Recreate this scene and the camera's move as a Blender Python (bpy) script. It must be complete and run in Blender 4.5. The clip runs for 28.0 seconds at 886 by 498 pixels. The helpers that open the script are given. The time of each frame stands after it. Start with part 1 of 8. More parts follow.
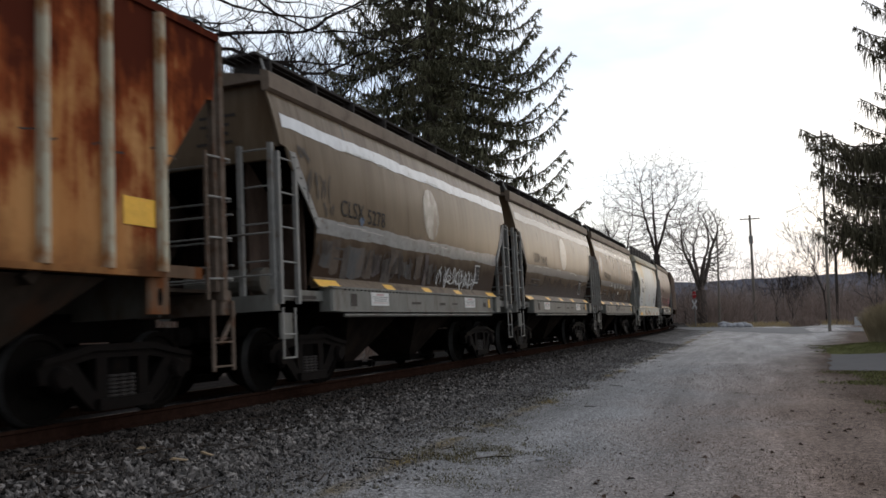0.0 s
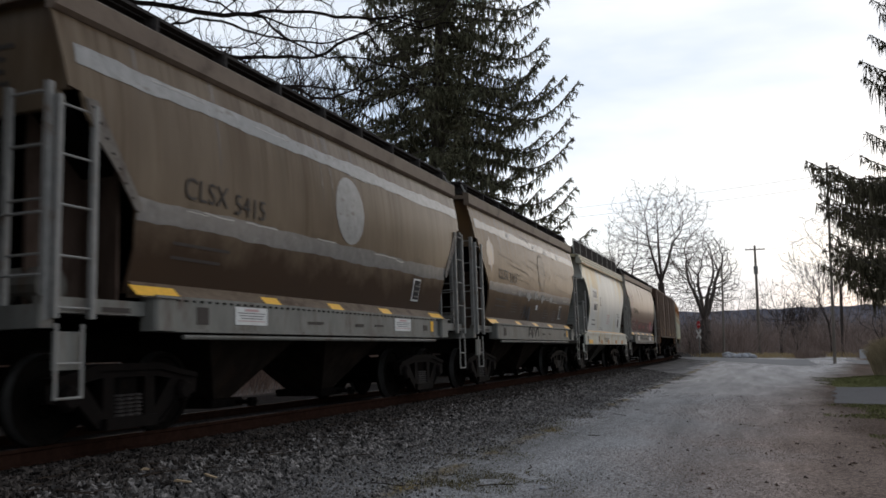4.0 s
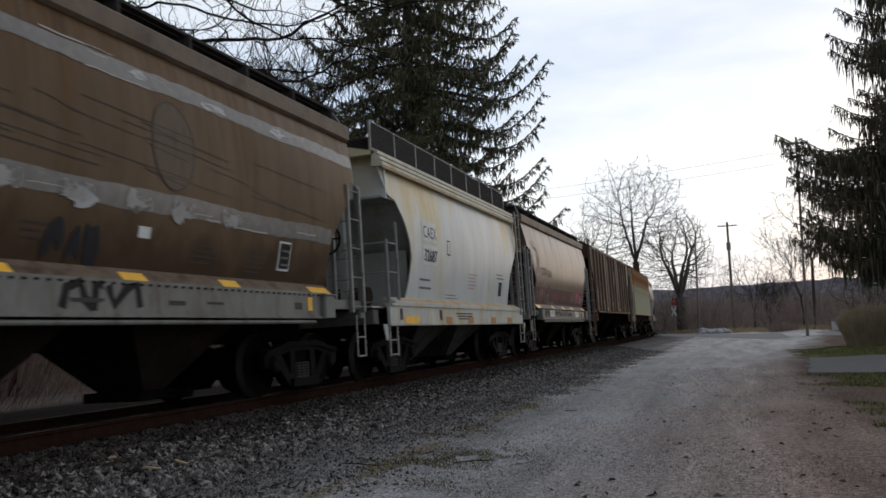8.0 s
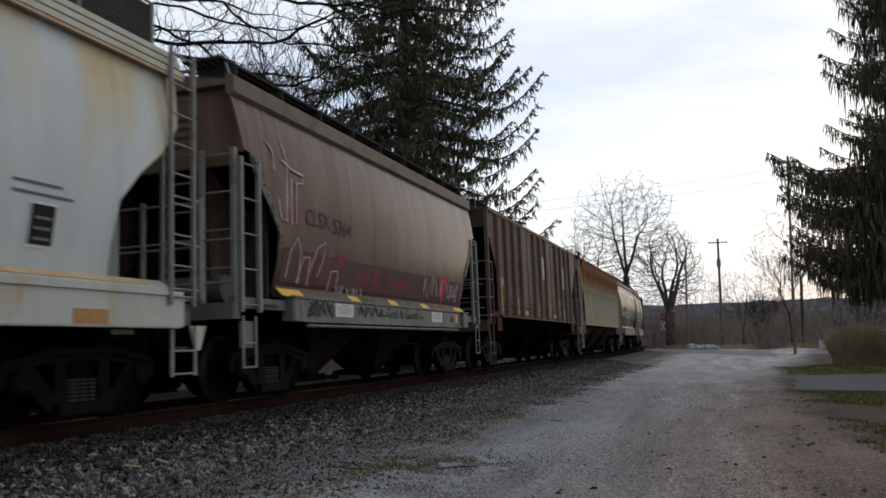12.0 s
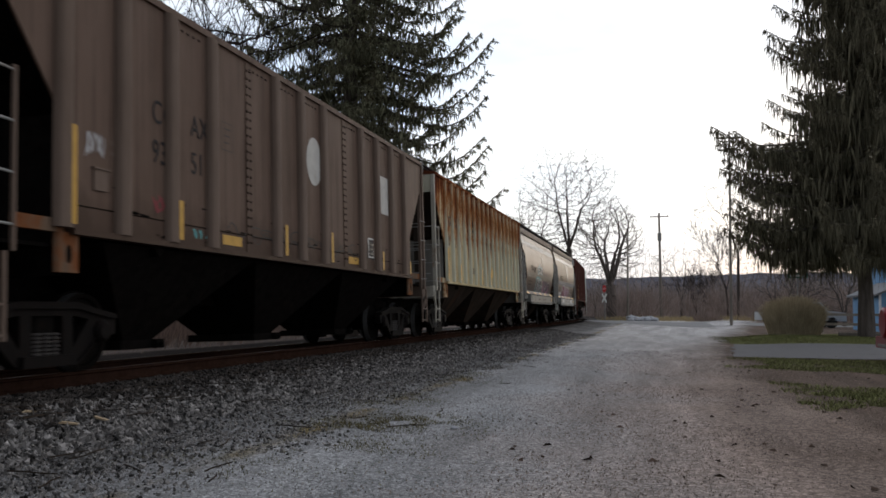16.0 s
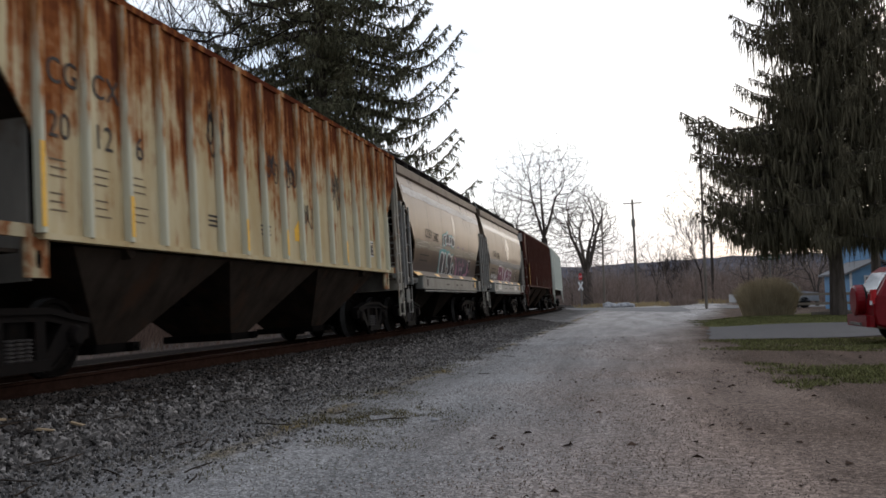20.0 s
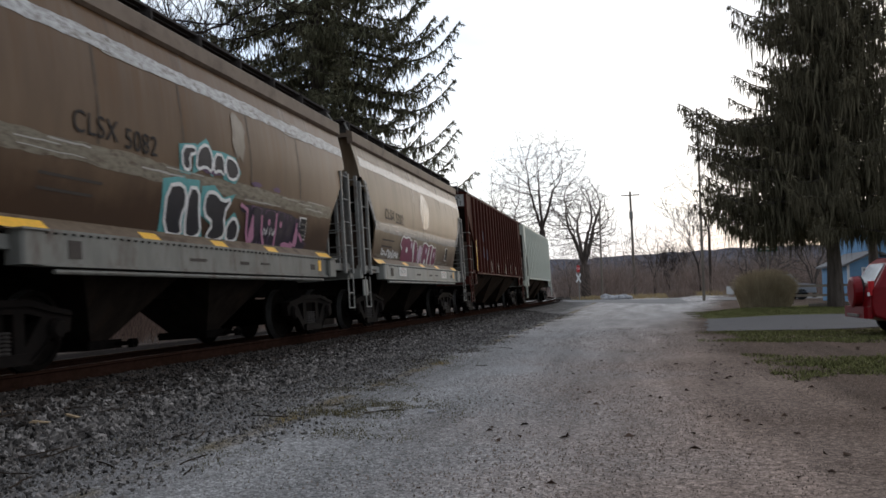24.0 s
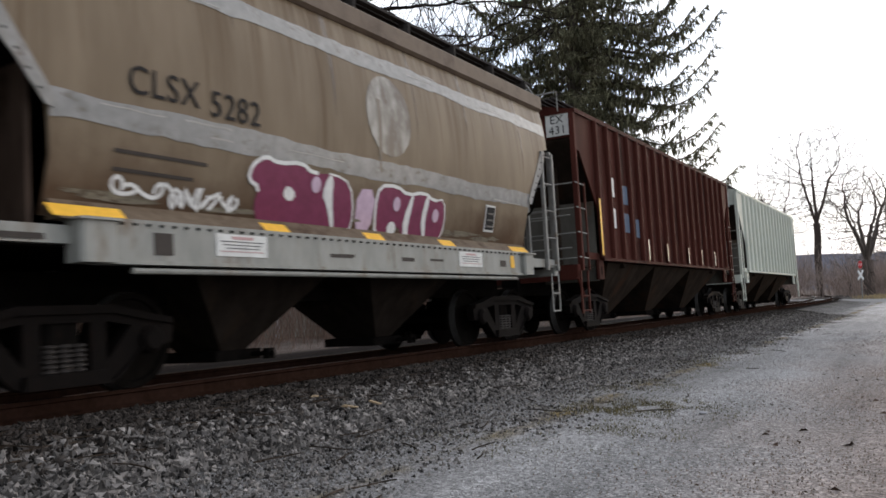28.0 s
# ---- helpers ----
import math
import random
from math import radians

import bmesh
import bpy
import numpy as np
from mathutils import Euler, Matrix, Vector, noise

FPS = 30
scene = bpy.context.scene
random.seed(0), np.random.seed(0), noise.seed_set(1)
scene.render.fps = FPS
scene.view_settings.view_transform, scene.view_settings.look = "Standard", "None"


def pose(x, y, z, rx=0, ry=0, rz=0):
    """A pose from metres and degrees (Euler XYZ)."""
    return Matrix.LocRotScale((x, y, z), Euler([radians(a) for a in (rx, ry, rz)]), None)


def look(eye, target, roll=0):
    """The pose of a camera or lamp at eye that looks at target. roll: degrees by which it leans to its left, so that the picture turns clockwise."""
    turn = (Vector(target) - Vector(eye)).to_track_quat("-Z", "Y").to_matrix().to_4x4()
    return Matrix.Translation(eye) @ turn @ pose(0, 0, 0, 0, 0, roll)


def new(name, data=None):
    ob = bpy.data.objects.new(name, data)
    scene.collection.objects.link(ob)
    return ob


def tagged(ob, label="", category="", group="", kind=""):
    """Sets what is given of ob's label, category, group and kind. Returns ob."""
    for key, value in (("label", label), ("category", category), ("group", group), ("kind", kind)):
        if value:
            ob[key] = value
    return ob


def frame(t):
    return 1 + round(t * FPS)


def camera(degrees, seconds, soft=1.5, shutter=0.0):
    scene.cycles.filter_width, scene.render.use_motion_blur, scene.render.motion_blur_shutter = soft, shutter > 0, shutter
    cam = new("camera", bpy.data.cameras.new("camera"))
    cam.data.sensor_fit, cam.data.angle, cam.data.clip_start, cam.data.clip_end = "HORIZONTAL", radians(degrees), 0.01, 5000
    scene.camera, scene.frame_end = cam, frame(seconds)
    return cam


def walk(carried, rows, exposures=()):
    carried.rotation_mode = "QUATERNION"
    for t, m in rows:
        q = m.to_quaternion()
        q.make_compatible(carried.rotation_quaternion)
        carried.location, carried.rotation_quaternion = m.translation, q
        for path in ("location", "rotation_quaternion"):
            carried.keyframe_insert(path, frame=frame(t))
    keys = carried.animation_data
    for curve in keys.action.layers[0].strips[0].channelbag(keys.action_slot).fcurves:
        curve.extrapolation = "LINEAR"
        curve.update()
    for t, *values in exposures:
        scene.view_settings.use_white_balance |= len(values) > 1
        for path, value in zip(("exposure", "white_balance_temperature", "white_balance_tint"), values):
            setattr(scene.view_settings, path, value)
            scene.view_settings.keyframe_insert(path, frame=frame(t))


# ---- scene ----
# camera and its way
cam = camera(55.6, 28.0, soft=1.6, shutter=0.5)
PATH = [
    (0.0, pose(0.002, 0.002, 1.455, 94.59, 0.48, 20.39)),
    (0.5, pose(-0.017, 0.010, 1.453, 94.92, 0.33, 20.38)),
    (1.0, pose(-0.013, -0.011, 1.454, 95.33, 0.12, 20.45)),
    (1.5, pose(-0.013, -0.006, 1.458, 95.76, -0.13, 20.57)),
    (2.0, pose(-0.021, 0.051, 1.454, 96.25, -0.21, 20.54)),
    (2.5, pose(-0.020, 0.084, 1.441, 96.30, -0.27, 20.49)),
    (3.0, pose(-0.012, -0.027, 1.458, 96.30, -0.32, 20.39)),
    (3.5, pose(-0.008, -0.059, 1.463, 96.28, -0.42, 20.45)),
    (5.5, pose(-0.008, -0.034, 1.429, 96.42, -0.65, 20.91)),
    (6.0, pose(-0.007, -0.023, 1.403, 96.29, -0.67, 20.67)),
    (6.5, pose(-0.006, 0.014, 1.385, 95.93, -0.13, 20.34)),
    (7.0, pose(-0.007, 0.077, 1.373, 95.57, 0.35, 19.69)),
    (7.5, pose(-0.008, 0.130, 1.373, 95.25, 0.84, 19.15)),
    (8.0, pose(-0.005, 0.110, 1.372, 95.29, 1.20, 19.10)),
    (8.5, pose(-0.002, 0.138, 1.370, 95.42, 1.17, 19.19)),
    (9.0, pose(0.009, 0.121, 1.377, 95.89, 1.11, 19.20)),
    (9.5, pose(0.021, 0.069, 1.384, 96.36, 0.73, 19.10)),
    (10.0, pose(0.042, -0.003, 1.395, 96.70, 0.57, 18.94)),
    (10.5, pose(0.039, 0.010, 1.392, 96.81, 0.36, 18.61)),
    (11.0, pose(0.033, 0.075, 1.375, 96.69, 0.22, 18.46)),
    (11.5, pose(0.026, 0.096, 1.357, 96.43, 0.08, 18.37)),
    (12.0, pose(0.025, 0.121, 1.324, 95.96, -0.20, 18.38)),
    (12.5, pose(0.019, 0.185, 1.297, 95.66, -0.38, 18.40)),
    (14.5, pose(-0.174, 0.162, 1.209, 94.92, -0.43, 16.85)),
    (15.0, pose(-0.165, 0.207, 1.196, 94.33, -0.31, 16.13)),
    (15.5, pose(-0.132, 0.240, 1.189, 93.93, -0.55, 15.28)),
    (16.0, pose(-0.128, 0.292, 1.179, 94.05, -0.70, 14.52)),
    (16.5, pose(-0.127, 0.292, 1.183, 94.24, -0.76, 14.35)),
    (17.0, pose(-0.125, 0.298, 1.171, 94.66, -0.83, 14.37)),
    (17.5, pose(-0.124, 0.296, 1.176, 95.05, -0.58, 14.50)),
    (18.0, pose(-0.119, 0.272, 1.174, 95.07, -0.32, 14.81)),
    (18.5, pose(-0.115, 0.283, 1.165, 94.95, 0.03, 14.90)),
    (19.0, pose(-0.111, 0.294, 1.164, 94.34, 0.72, 14.76)),
    (19.5, pose(-0.108, 0.286, 1.174, 93.73, 1.20, 13.73)),
    (20.0, pose(-0.114, 0.295, 1.170, 93.57, 1.28, 13.01)),
    (20.5, pose(-0.109, 0.308, 1.170, 93.39, 1.52, 12.81)),
    (21.0, pose(-0.114, 0.350, 1.156, 93.23, 1.65, 12.81)),
    (21.5, pose(-0.110, 0.301, 1.166, 93.11, 1.78, 12.81)),
    (23.5, pose(-0.115, 0.341, 1.161, 93.04, 1.35, 12.79)),
    (24.0, pose(-0.112, 0.333, 1.162, 93.04, 1.34, 12.87)),
    (24.5, pose(-0.116, 0.328, 1.160, 92.98, 1.34, 12.89)),
    (25.0, pose(-0.118, 0.318, 1.165, 92.98, 1.56, 13.02)),
    (25.5, pose(-0.122, 0.299, 1.171, 93.03, 1.70, 13.83)),
    (26.0, pose(-0.110, 0.169, 1.173, 93.20, 1.55, 20.53)),
    (26.5, pose(-0.090, -0.068, 1.230, 92.96, 1.26, 25.77)),
    (27.0, pose(-0.085, -0.162, 1.226, 93.01, 1.04, 28.27)),
    (27.5, pose(-0.092, -0.170, 1.225, 93.01, 0.92, 29.88)),
    (28.0, pose(-0.091, -0.141, 1.218, 93.20, 1.11, 30.13)),
]

walk(cam, PATH, exposures=[(0, 0.22, 6600, 10), (2, 0.2, 6600, 10), (3, 0.12, 6500, 10), (6, 0.02, 6450, 10), (9, -0.02, 6450, 10), (12.5, 0.04, 6450, 10), (14.5, 0.24, 6500, 10), (20, 0.33, 6550, 11), (25, 0.33, 6500, 10), (26, 0.38, 6500, 10), (27, 0.85, 6600, 10), (28, 0.95, 6700, 11)])

# sky: a bright overcast dusk
world = bpy.data.worlds.new("overcast_sky")
scene.world = world
world.use_nodes = True
wn, wl = world.node_tree.nodes, world.node_tree.links
wn.clear()
w_out = wn.new("ShaderNodeOutputWorld")
w_sky = wn.new("ShaderNodeTexSky")
w_sky.sky_type, w_sky.sun_disc = "NISHITA", False
w_sky.sun_elevation, w_sky.sun_rotation = radians(9), radians(25)
w_sky.air_density, w_sky.dust_density = 1.0, 2.0
w_b1, w_b2, w_add = wn.new("ShaderNodeBackground"), wn.new("ShaderNodeBackground"), wn.new("ShaderNodeAddShader")
w_b1.inputs["Strength"].default_value = 0.03
w_tc, w_map = wn.new("ShaderNodeTexCoord"), wn.new("ShaderNodeMapping")
w_map.inputs["Scale"].default_value = (1.3, 1.3, 4.5)
w_noise, w_ramp = wn.new("ShaderNodeTexNoise"), wn.new("ShaderNodeValToRGB")
w_noise.inputs["Scale"].default_value, w_noise.inputs["Detail"].default_value = 1.6, 5.0
w_noise.inputs["Roughness"].default_value = 0.5
w_ramp.color_ramp.elements[0].position, w_ramp.color_ramp.elements[0].color = 0.38, (0.56, 0.66, 0.83, 1)
w_ramp.color_ramp.elements[1].position, w_ramp.color_ramp.elements[1].color = 0.60, (0.90, 0.93, 0.975, 1)
wl.new(w_tc.outputs["Generated"], w_map.inputs["Vector"])
wl.new(w_map.outputs["Vector"], w_noise.inputs["Vector"])
wl.new(w_noise.outputs["Fac"], w_ramp.inputs["Fac"])
wl.new(w_ramp.outputs["Color"], w_b2.inputs["Color"])
# the cloud cover is brightest on the side of the sunken sun and dulls away from it
w_dot, w_fade = wn.new("ShaderNodeVectorMath"), wn.new("ShaderNodeMapRange")
w_dot.operation = "DOT_PRODUCT"
w_dot.inputs[1].default_value = (0.12, 0.93, 0.34)
w_fade.inputs["From Min"].default_value, w_fade.inputs["From Max"].default_value = -0.6, 0.8
w_fade.inputs["To Min"].default_value, w_fade.inputs["To Max"].default_value = 0.46, 0.97
wl.new(w_tc.outputs["Generated"], w_dot.inputs[0])
wl.new(w_dot.outputs["Value"], w_fade.inputs["Value"])
wl.new(w_fade.outputs["Result"], w_b2.inputs["Strength"])
wl.new(w_sky.outputs["Color"], w_b1.inputs["Color"])
wl.new(w_b1.outputs[0], w_add.inputs[0])
wl.new(w_b2.outputs[0], w_add.inputs[1])
wl.new(w_add.outputs[0], w_out.inputs["Surface"])

sun = new("sun", bpy.data.lights.new("sun", "SUN"))
sun.data.energy, sun.data.angle, sun.data.color = 0.45, radians(50), (1.0, 0.93, 0.86)
sun.matrix_world = look((0, 0, 0), (-math.sin(radians(25)) * 0.98, -0.9, -0.25))


# materials
def material(name, dark, light, scale=6.0, rough=0.8, metal=0.0, bump=0.2, streak=1.0, detail=6.0, spots=None, spot_at=0.6, spot_scale=2.0, spot_stretch=1.0, isle=0.0, rnd=0.0, spec=0.5):
    """A worn surface: two tones in fine grain, larger stains of a third tone, relief."""
    m = bpy.data.materials.new(name)
    m.use_nodes = True
    n, l = m.node_tree.nodes, m.node_tree.links
    b = n["Principled BSDF"]
    b.inputs["Roughness"].default_value, b.inputs["Metallic"].default_value = rough, metal
    b.inputs["Specular IOR Level"].default_value = spec
    tc, mp = n.new("ShaderNodeTexCoord"), n.new("ShaderNodeMapping")
    mp.inputs["Scale"].default_value = (1, 1, 1 / streak)
    l.new(tc.outputs["Object"], mp.inputs["Vector"])
    t = n.new("ShaderNodeTexNoise")
    t.inputs["Scale"].default_value, t.inputs["Detail"].default_value, t.inputs["Roughness"].default_value = scale, detail, 0.65
    l.new(mp.outputs["Vector"], t.inputs["Vector"])
    r = n.new("ShaderNodeValToRGB")
    r.color_ramp.elements[0].position, r.color_ramp.elements[1].position = 0.3, 0.7
    r.color_ramp.elements[0].color, r.color_ramp.elements[1].color = (*dark, 1), (*light, 1)
    l.new(t.outputs["Fac"], r.inputs["Fac"])
    last = r.outputs["Color"]
    if spots:
        mp2 = n.new("ShaderNodeMapping")
        mp2.inputs["Scale"].default_value = (1, 1, 1 / spot_stretch)
        l.new(tc.outputs["Object"], mp2.inputs["Vector"])
        t2 = n.new("ShaderNodeTexNoise")
        t2.inputs["Scale"].default_value, t2.inputs["Detail"].default_value, t2.inputs["Roughness"].default_value = spot_scale, 8.0, 0.68
        l.new(mp2.outputs["Vector"], t2.inputs["Vector"])
        r2 = n.new("ShaderNodeValToRGB")
        r2.color_ramp.elements[0].position, r2.color_ramp.elements[1].position = spot_at - 0.06, spot_at + 0.1
        r2.color_ramp.elements[0].color, r2.color_ramp.elements[1].color = (0, 0, 0, 1), (1, 1, 1, 1)
        l.new(t2.outputs["Fac"], r2.inputs["Fac"])
        mx = n.new("ShaderNodeMixRGB")
        mx.inputs["Color2"].default_value = (*spots, 1)
        l.new(r2.outputs["Color"], mx.inputs["Fac"])
        l.new(last, mx.inputs["Color1"])
        last = mx.outputs["Color"]
    if isle or rnd:
        src = n.new("ShaderNodeNewGeometry").outputs["Random Per Island"] if isle else n.new("ShaderNodeObjectInfo").outputs["Random"]
        mr = n.new("ShaderNodeMapRange")
        amount = isle or rnd
        mr.inputs["To Min"].default_value, mr.inputs["To Max"].default_value = 1 - amount, 1 + amount
        l.new(src, mr.inputs["Value"])
        hs = n.new("ShaderNodeHueSaturation")
        l.new(mr.outputs["Result"], hs.inputs["Value"])
        l.new(last, hs.inputs["Color"])
        last = hs.outputs["Color"]
    l.new(last, b.inputs["Base Color"])
    if bump:
        bp = n.new("ShaderNodeBump")
        bp.inputs["Strength"].default_value, bp.inputs["Distance"].default_value = bump, 0.02
        l.new(t.outputs["Fac"], bp.inputs["Height"])
        l.new(bp.outputs["Normal"], b.inputs["Normal"])
    return m


def streaked(name, dark, light, stain, deep, at=0.56, fall=0.3, mid=2.9, wide=1.6, long=0.14, blot=0.0, soft=0.07, rough=0.5, low=None, low_z=2.1, spec=0.2):
    """Car paint with stains that run down from the top, deep rust inside them and, low down, dirt and shade in one
    darker tone.
    """
    m = material(name, dark, light, 2.2, rough, 0.0, 0.05, 5.0, 6, spec=spec)
    n, l = m.node_tree.nodes, m.node_tree.links
    b = n["Principled BSDF"]
    last = b.inputs["Base Color"].links[0].from_socket
    tc, sep = n.new("ShaderNodeTexCoord"), n.new("ShaderNodeSeparateXYZ")
    l.new(tc.outputs["Object"], sep.inputs["Vector"])

    def do(op, a, c):
        k = n.new("ShaderNodeMath")
        k.operation = op
        for i, v in enumerate((a, c)):
            if isinstance(v, (int, float)):
                k.inputs[i].default_value = v
            else:
                l.new(v, k.inputs[i])
        return k.outputs[0]

    def field(sy, sz, detail=7):
        mp, t = n.new("ShaderNodeMapping"), n.new("ShaderNodeTexNoise")
        mp.inputs["Scale"].default_value = (sy * 0.2, sy, sz)
        t.inputs["Scale"].default_value, t.inputs["Detail"].default_value, t.inputs["Roughness"].default_value = 1.0, detail, 0.62
        l.new(tc.outputs["Object"], mp.inputs["Vector"])
        l.new(mp.outputs["Vector"], t.inputs["Vector"])
        return t.outputs["Fac"]

    def lay(colour, value, lo, hi, under):
        mr, mx = n.new("ShaderNodeMapRange"), n.new("ShaderNodeMixRGB")
        mr.inputs["From Min"].default_value, mr.inputs["From Max"].default_value = lo, hi
        l.new(value, mr.inputs["Value"])
        l.new(mr.outputs["Result"], mx.inputs["Fac"])
        l.new(under, mx.inputs["Color1"])
        mx.inputs["Color2"].default_value = (*colour, 1)
        return mx.outputs["Color"]

    runs = do("ADD", do("MULTIPLY", field(wide * 2, long), 0.55), do("MULTIPLY", field(wide * 9, long * 3), 0.45))
    if blot:
        runs = do("ADD", do("MULTIPLY", runs, 1 - blot), do("MULTIPLY", field(wide, wide * 0.7), blot))
    value = do("ADD", runs, do("MULTIPLY", do("SUBTRACT", sep.outputs["Z"], mid), fall / 2))
    last = lay(stain, value, at - soft, at + soft, last)
    last = lay(deep, value, at + soft, at + soft * 2.6, last)
    # low: dirt, plus painted shade where the side tucks in
    if low:
        low_dirt_and_shade = do("SUBTRACT", do("MULTIPLY", field(1.5, 1.3), 1.5), do("MULTIPLY", do("SUBTRACT", sep.outputs["Z"], low_z), 1.1))
        last = lay(low, low_dirt_and_shade, 0.52, 1.12, last)
    l.new(last, b.inputs["Base Color"])
    return m


def plain(name, colour, rough=0.4, metal=0.0, spec=0.1):
    c = Vector(colour)
    return material(name, tuple(c * 0.85), tuple(c * 1.1), 9, rough, metal, 0.05, spec=spec)


M = {}
# tan's low tone is deepened to shade the down-facing lower half
M["tan"] = streaked("weathered_tan_paint", (0.1021, 0.0736, 0.0483), (0.1530, 0.1148, 0.0775), (0.0897, 0.0596, 0.0351), (0.0634, 0.0397, 0.0238), 0.56, 0.10, 3.3, 1.3, 0.10, 0.0, 0.05, 0.25, (0.0510, 0.0331, 0.0219), 2.32, spec=0.045)
M["tan_satin"] = streaked("satin_tan_paint", (0.0847, 0.0529, 0.0324), (0.1243, 0.0815, 0.0508), (0.0968, 0.0504, 0.0221), (0.0572, 0.0301, 0.0160), 0.56, 0.20, 3.3, 1.3, 0.10, 0.0, 0.06, 0.29, (0.0572, 0.0356, 0.0238), 2.2, spec=0.05)
M["tan_dark"] = streaked("dark_weathered_brown_paint", (0.0913, 0.0600, 0.0365), (0.1350, 0.0925, 0.0576), (0.1080, 0.0620, 0.0284), (0.0648, 0.0370, 0.0198), 0.56, 0.20, 3.3, 1.3, 0.10, 0.0, 0.06, 0.27, (0.0605, 0.0395, 0.0249), 2.1, spec=0.03)
M["tan_roof"] = material("tan_roof_paint", (0.1103, 0.0800, 0.0594), (0.1628, 0.1220, 0.0900), 4, 0.6, 0, 0.08, 1, 6, (0.0683, 0.0460, 0.0333), 0.6, 2, 1, spec=0.15)
M["band"] = material("pale_worn_band", (0.30, 0.305, 0.315), (0.43, 0.435, 0.44), 5, 0.26, 0, 0.06, 2, 8, (0.12, 0.10, 0.085), 0.58, 3, 2, spec=0.12)
M["band_dim"] = material("dull_grey_band", (0.13, 0.122, 0.114), (0.19, 0.18, 0.17), 7, 0.26, 0, 0.06, 1, 8, (0.24, 0.235, 0.225), 0.66, 6, 0.5, spec=0.12)
M["sill"] = material("light_grey_steel", (0.1215, 0.1202, 0.1060), (0.1854, 0.1812, 0.1630), 4, 0.55, 0.0, 0.06, 3, 6, (0.0906, 0.0690, 0.0540), 0.57, 2.5, 3, spec=0.15)
M["sill_pale"] = material("dirty_white_steel", (0.200, 0.200, 0.182), (0.300, 0.296, 0.270), 4, 0.55, 0.0, 0.06, 3, 7, (0.150, 0.105, 0.070), 0.60, 2.5, 3, spec=0.15)
M["ladder"] = material("galvanised_grey", (0.1806, 0.1763, 0.1640), (0.2646, 0.2558, 0.2384), 8, 0.5, 0.0, 0.05, 1, 4, (0.1344, 0.0984, 0.0720), 0.6, 4, spec=0.1)
M["white"] = streaked("pale_grey_white_paint", (0.43, 0.45, 0.435), (0.55, 0.57, 0.55), (0.50, 0.425, 0.26), (0.46, 0.315, 0.135), 0.552, 0.085, 3.1, 0.62, 0.22, 0.62, 0.05, 0.40, spec=0.15)
M["white_sill"] = streaked("white_sill_paint", (0.3666, 0.3735, 0.3367), (0.4680, 0.4697, 0.4218), (0.3900, 0.3080, 0.1776), (0.3276, 0.1848, 0.0666), 0.54, 0.0, 2.5, 1.6, 0.6, 0.5, 0.05, 0.5, spec=0.15)
M["brown"] = streaked("dull_brown_paint", (0.0885, 0.0562, 0.0408), (0.1266, 0.0840, 0.0636), (0.0694, 0.0436, 0.0318), (0.0470, 0.0289, 0.0212), 0.55, 0.0, 3.0, 1.6, 0.12, 0.2, 0.06, 0.55, (0.0582, 0.0368, 0.0265), 1.9, spec=0.04)
M["reflect_dull"] = plain("dulled_yellow_reflector", (0.42, 0.235, 0.04), 0.45)
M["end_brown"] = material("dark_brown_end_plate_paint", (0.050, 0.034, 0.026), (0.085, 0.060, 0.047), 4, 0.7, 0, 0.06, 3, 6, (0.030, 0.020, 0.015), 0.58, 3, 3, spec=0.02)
M["buff"] = streaked("rust_streaked_buff_paint", (0.40, 0.29, 0.145), (0.54, 0.46, 0.30), (0.25, 0.088, 0.030), (0.085, 0.026, 0.014), 0.492, 0.12, 3.25, 1.6, 0.18, 0.40, 0.035, 0.7, spec=0.0)
M["buff_rib"] = streaked("pale_buff_rib", (0.4789, 0.4491, 0.3298), (0.6014, 0.5868, 0.4629), (0.3341, 0.1437, 0.0507), (0.1225, 0.0407, 0.0203), 0.515, 0.13, 3.0, 2.0, 0.30, 0.2, 0.035, 0.7, spec=0.0)
M["orange"] = streaked("rusted_orange_paint", (0.34, 0.140, 0.048), (0.48, 0.255, 0.105), (0.20, 0.052, 0.020), (0.075, 0.020, 0.012), 0.468, 0.13, 3.0, 1.5, 0.34, 0.55, 0.042, 0.7, (0.10, 0.045, 0.022), 1.70, spec=0.0)
M["orange_rib"] = streaked("rust_run_pale_rib_paint", (0.38, 0.345, 0.25), (0.50, 0.46, 0.36), (0.30, 0.150, 0.065), (0.15, 0.055, 0.026), 0.50, 0.0, 2.9, 3.0, 0.7, 0.45, 0.05, 0.65, spec=0.05)
M["red"] = material("oxide_red_paint", (0.0399, 0.0117, 0.0086), (0.0646, 0.0199, 0.0148), 2.5, 0.6, 0, 0.06, 6, 6, (0.0256, 0.0094, 0.0074), 0.56, 1.6, 6, spec=0.03)
M["mint"] = material("pale_green_white_paint", (0.4919, 0.5143, 0.4532), (0.6054, 0.6218, 0.5544), 2.5, 0.5, 0, 0.05, 4, 5, (0.4541, 0.4441, 0.3696), 0.64, 2, 5, spec=0.03)
# darker than grimy steel is: the shade below the cars is in the colour
M["under"] = material("grimy_steel_with_underside_shade", (0.004, 0.0036, 0.0033), (0.010, 0.0085, 0.0075), 7, 0.9, 0.0, 0.2, 1, 6, (0.017, 0.011, 0.008), 0.66, 4, spec=0.0)
M["hopper"] = material("dusty_hopper_steel", (0.022, 0.0165, 0.013), (0.044, 0.034, 0.027), 3, 0.8, 0, 0.08, 3, 6, (0.050, 0.028, 0.018), 0.6, 1.5, 2, spec=0.0)
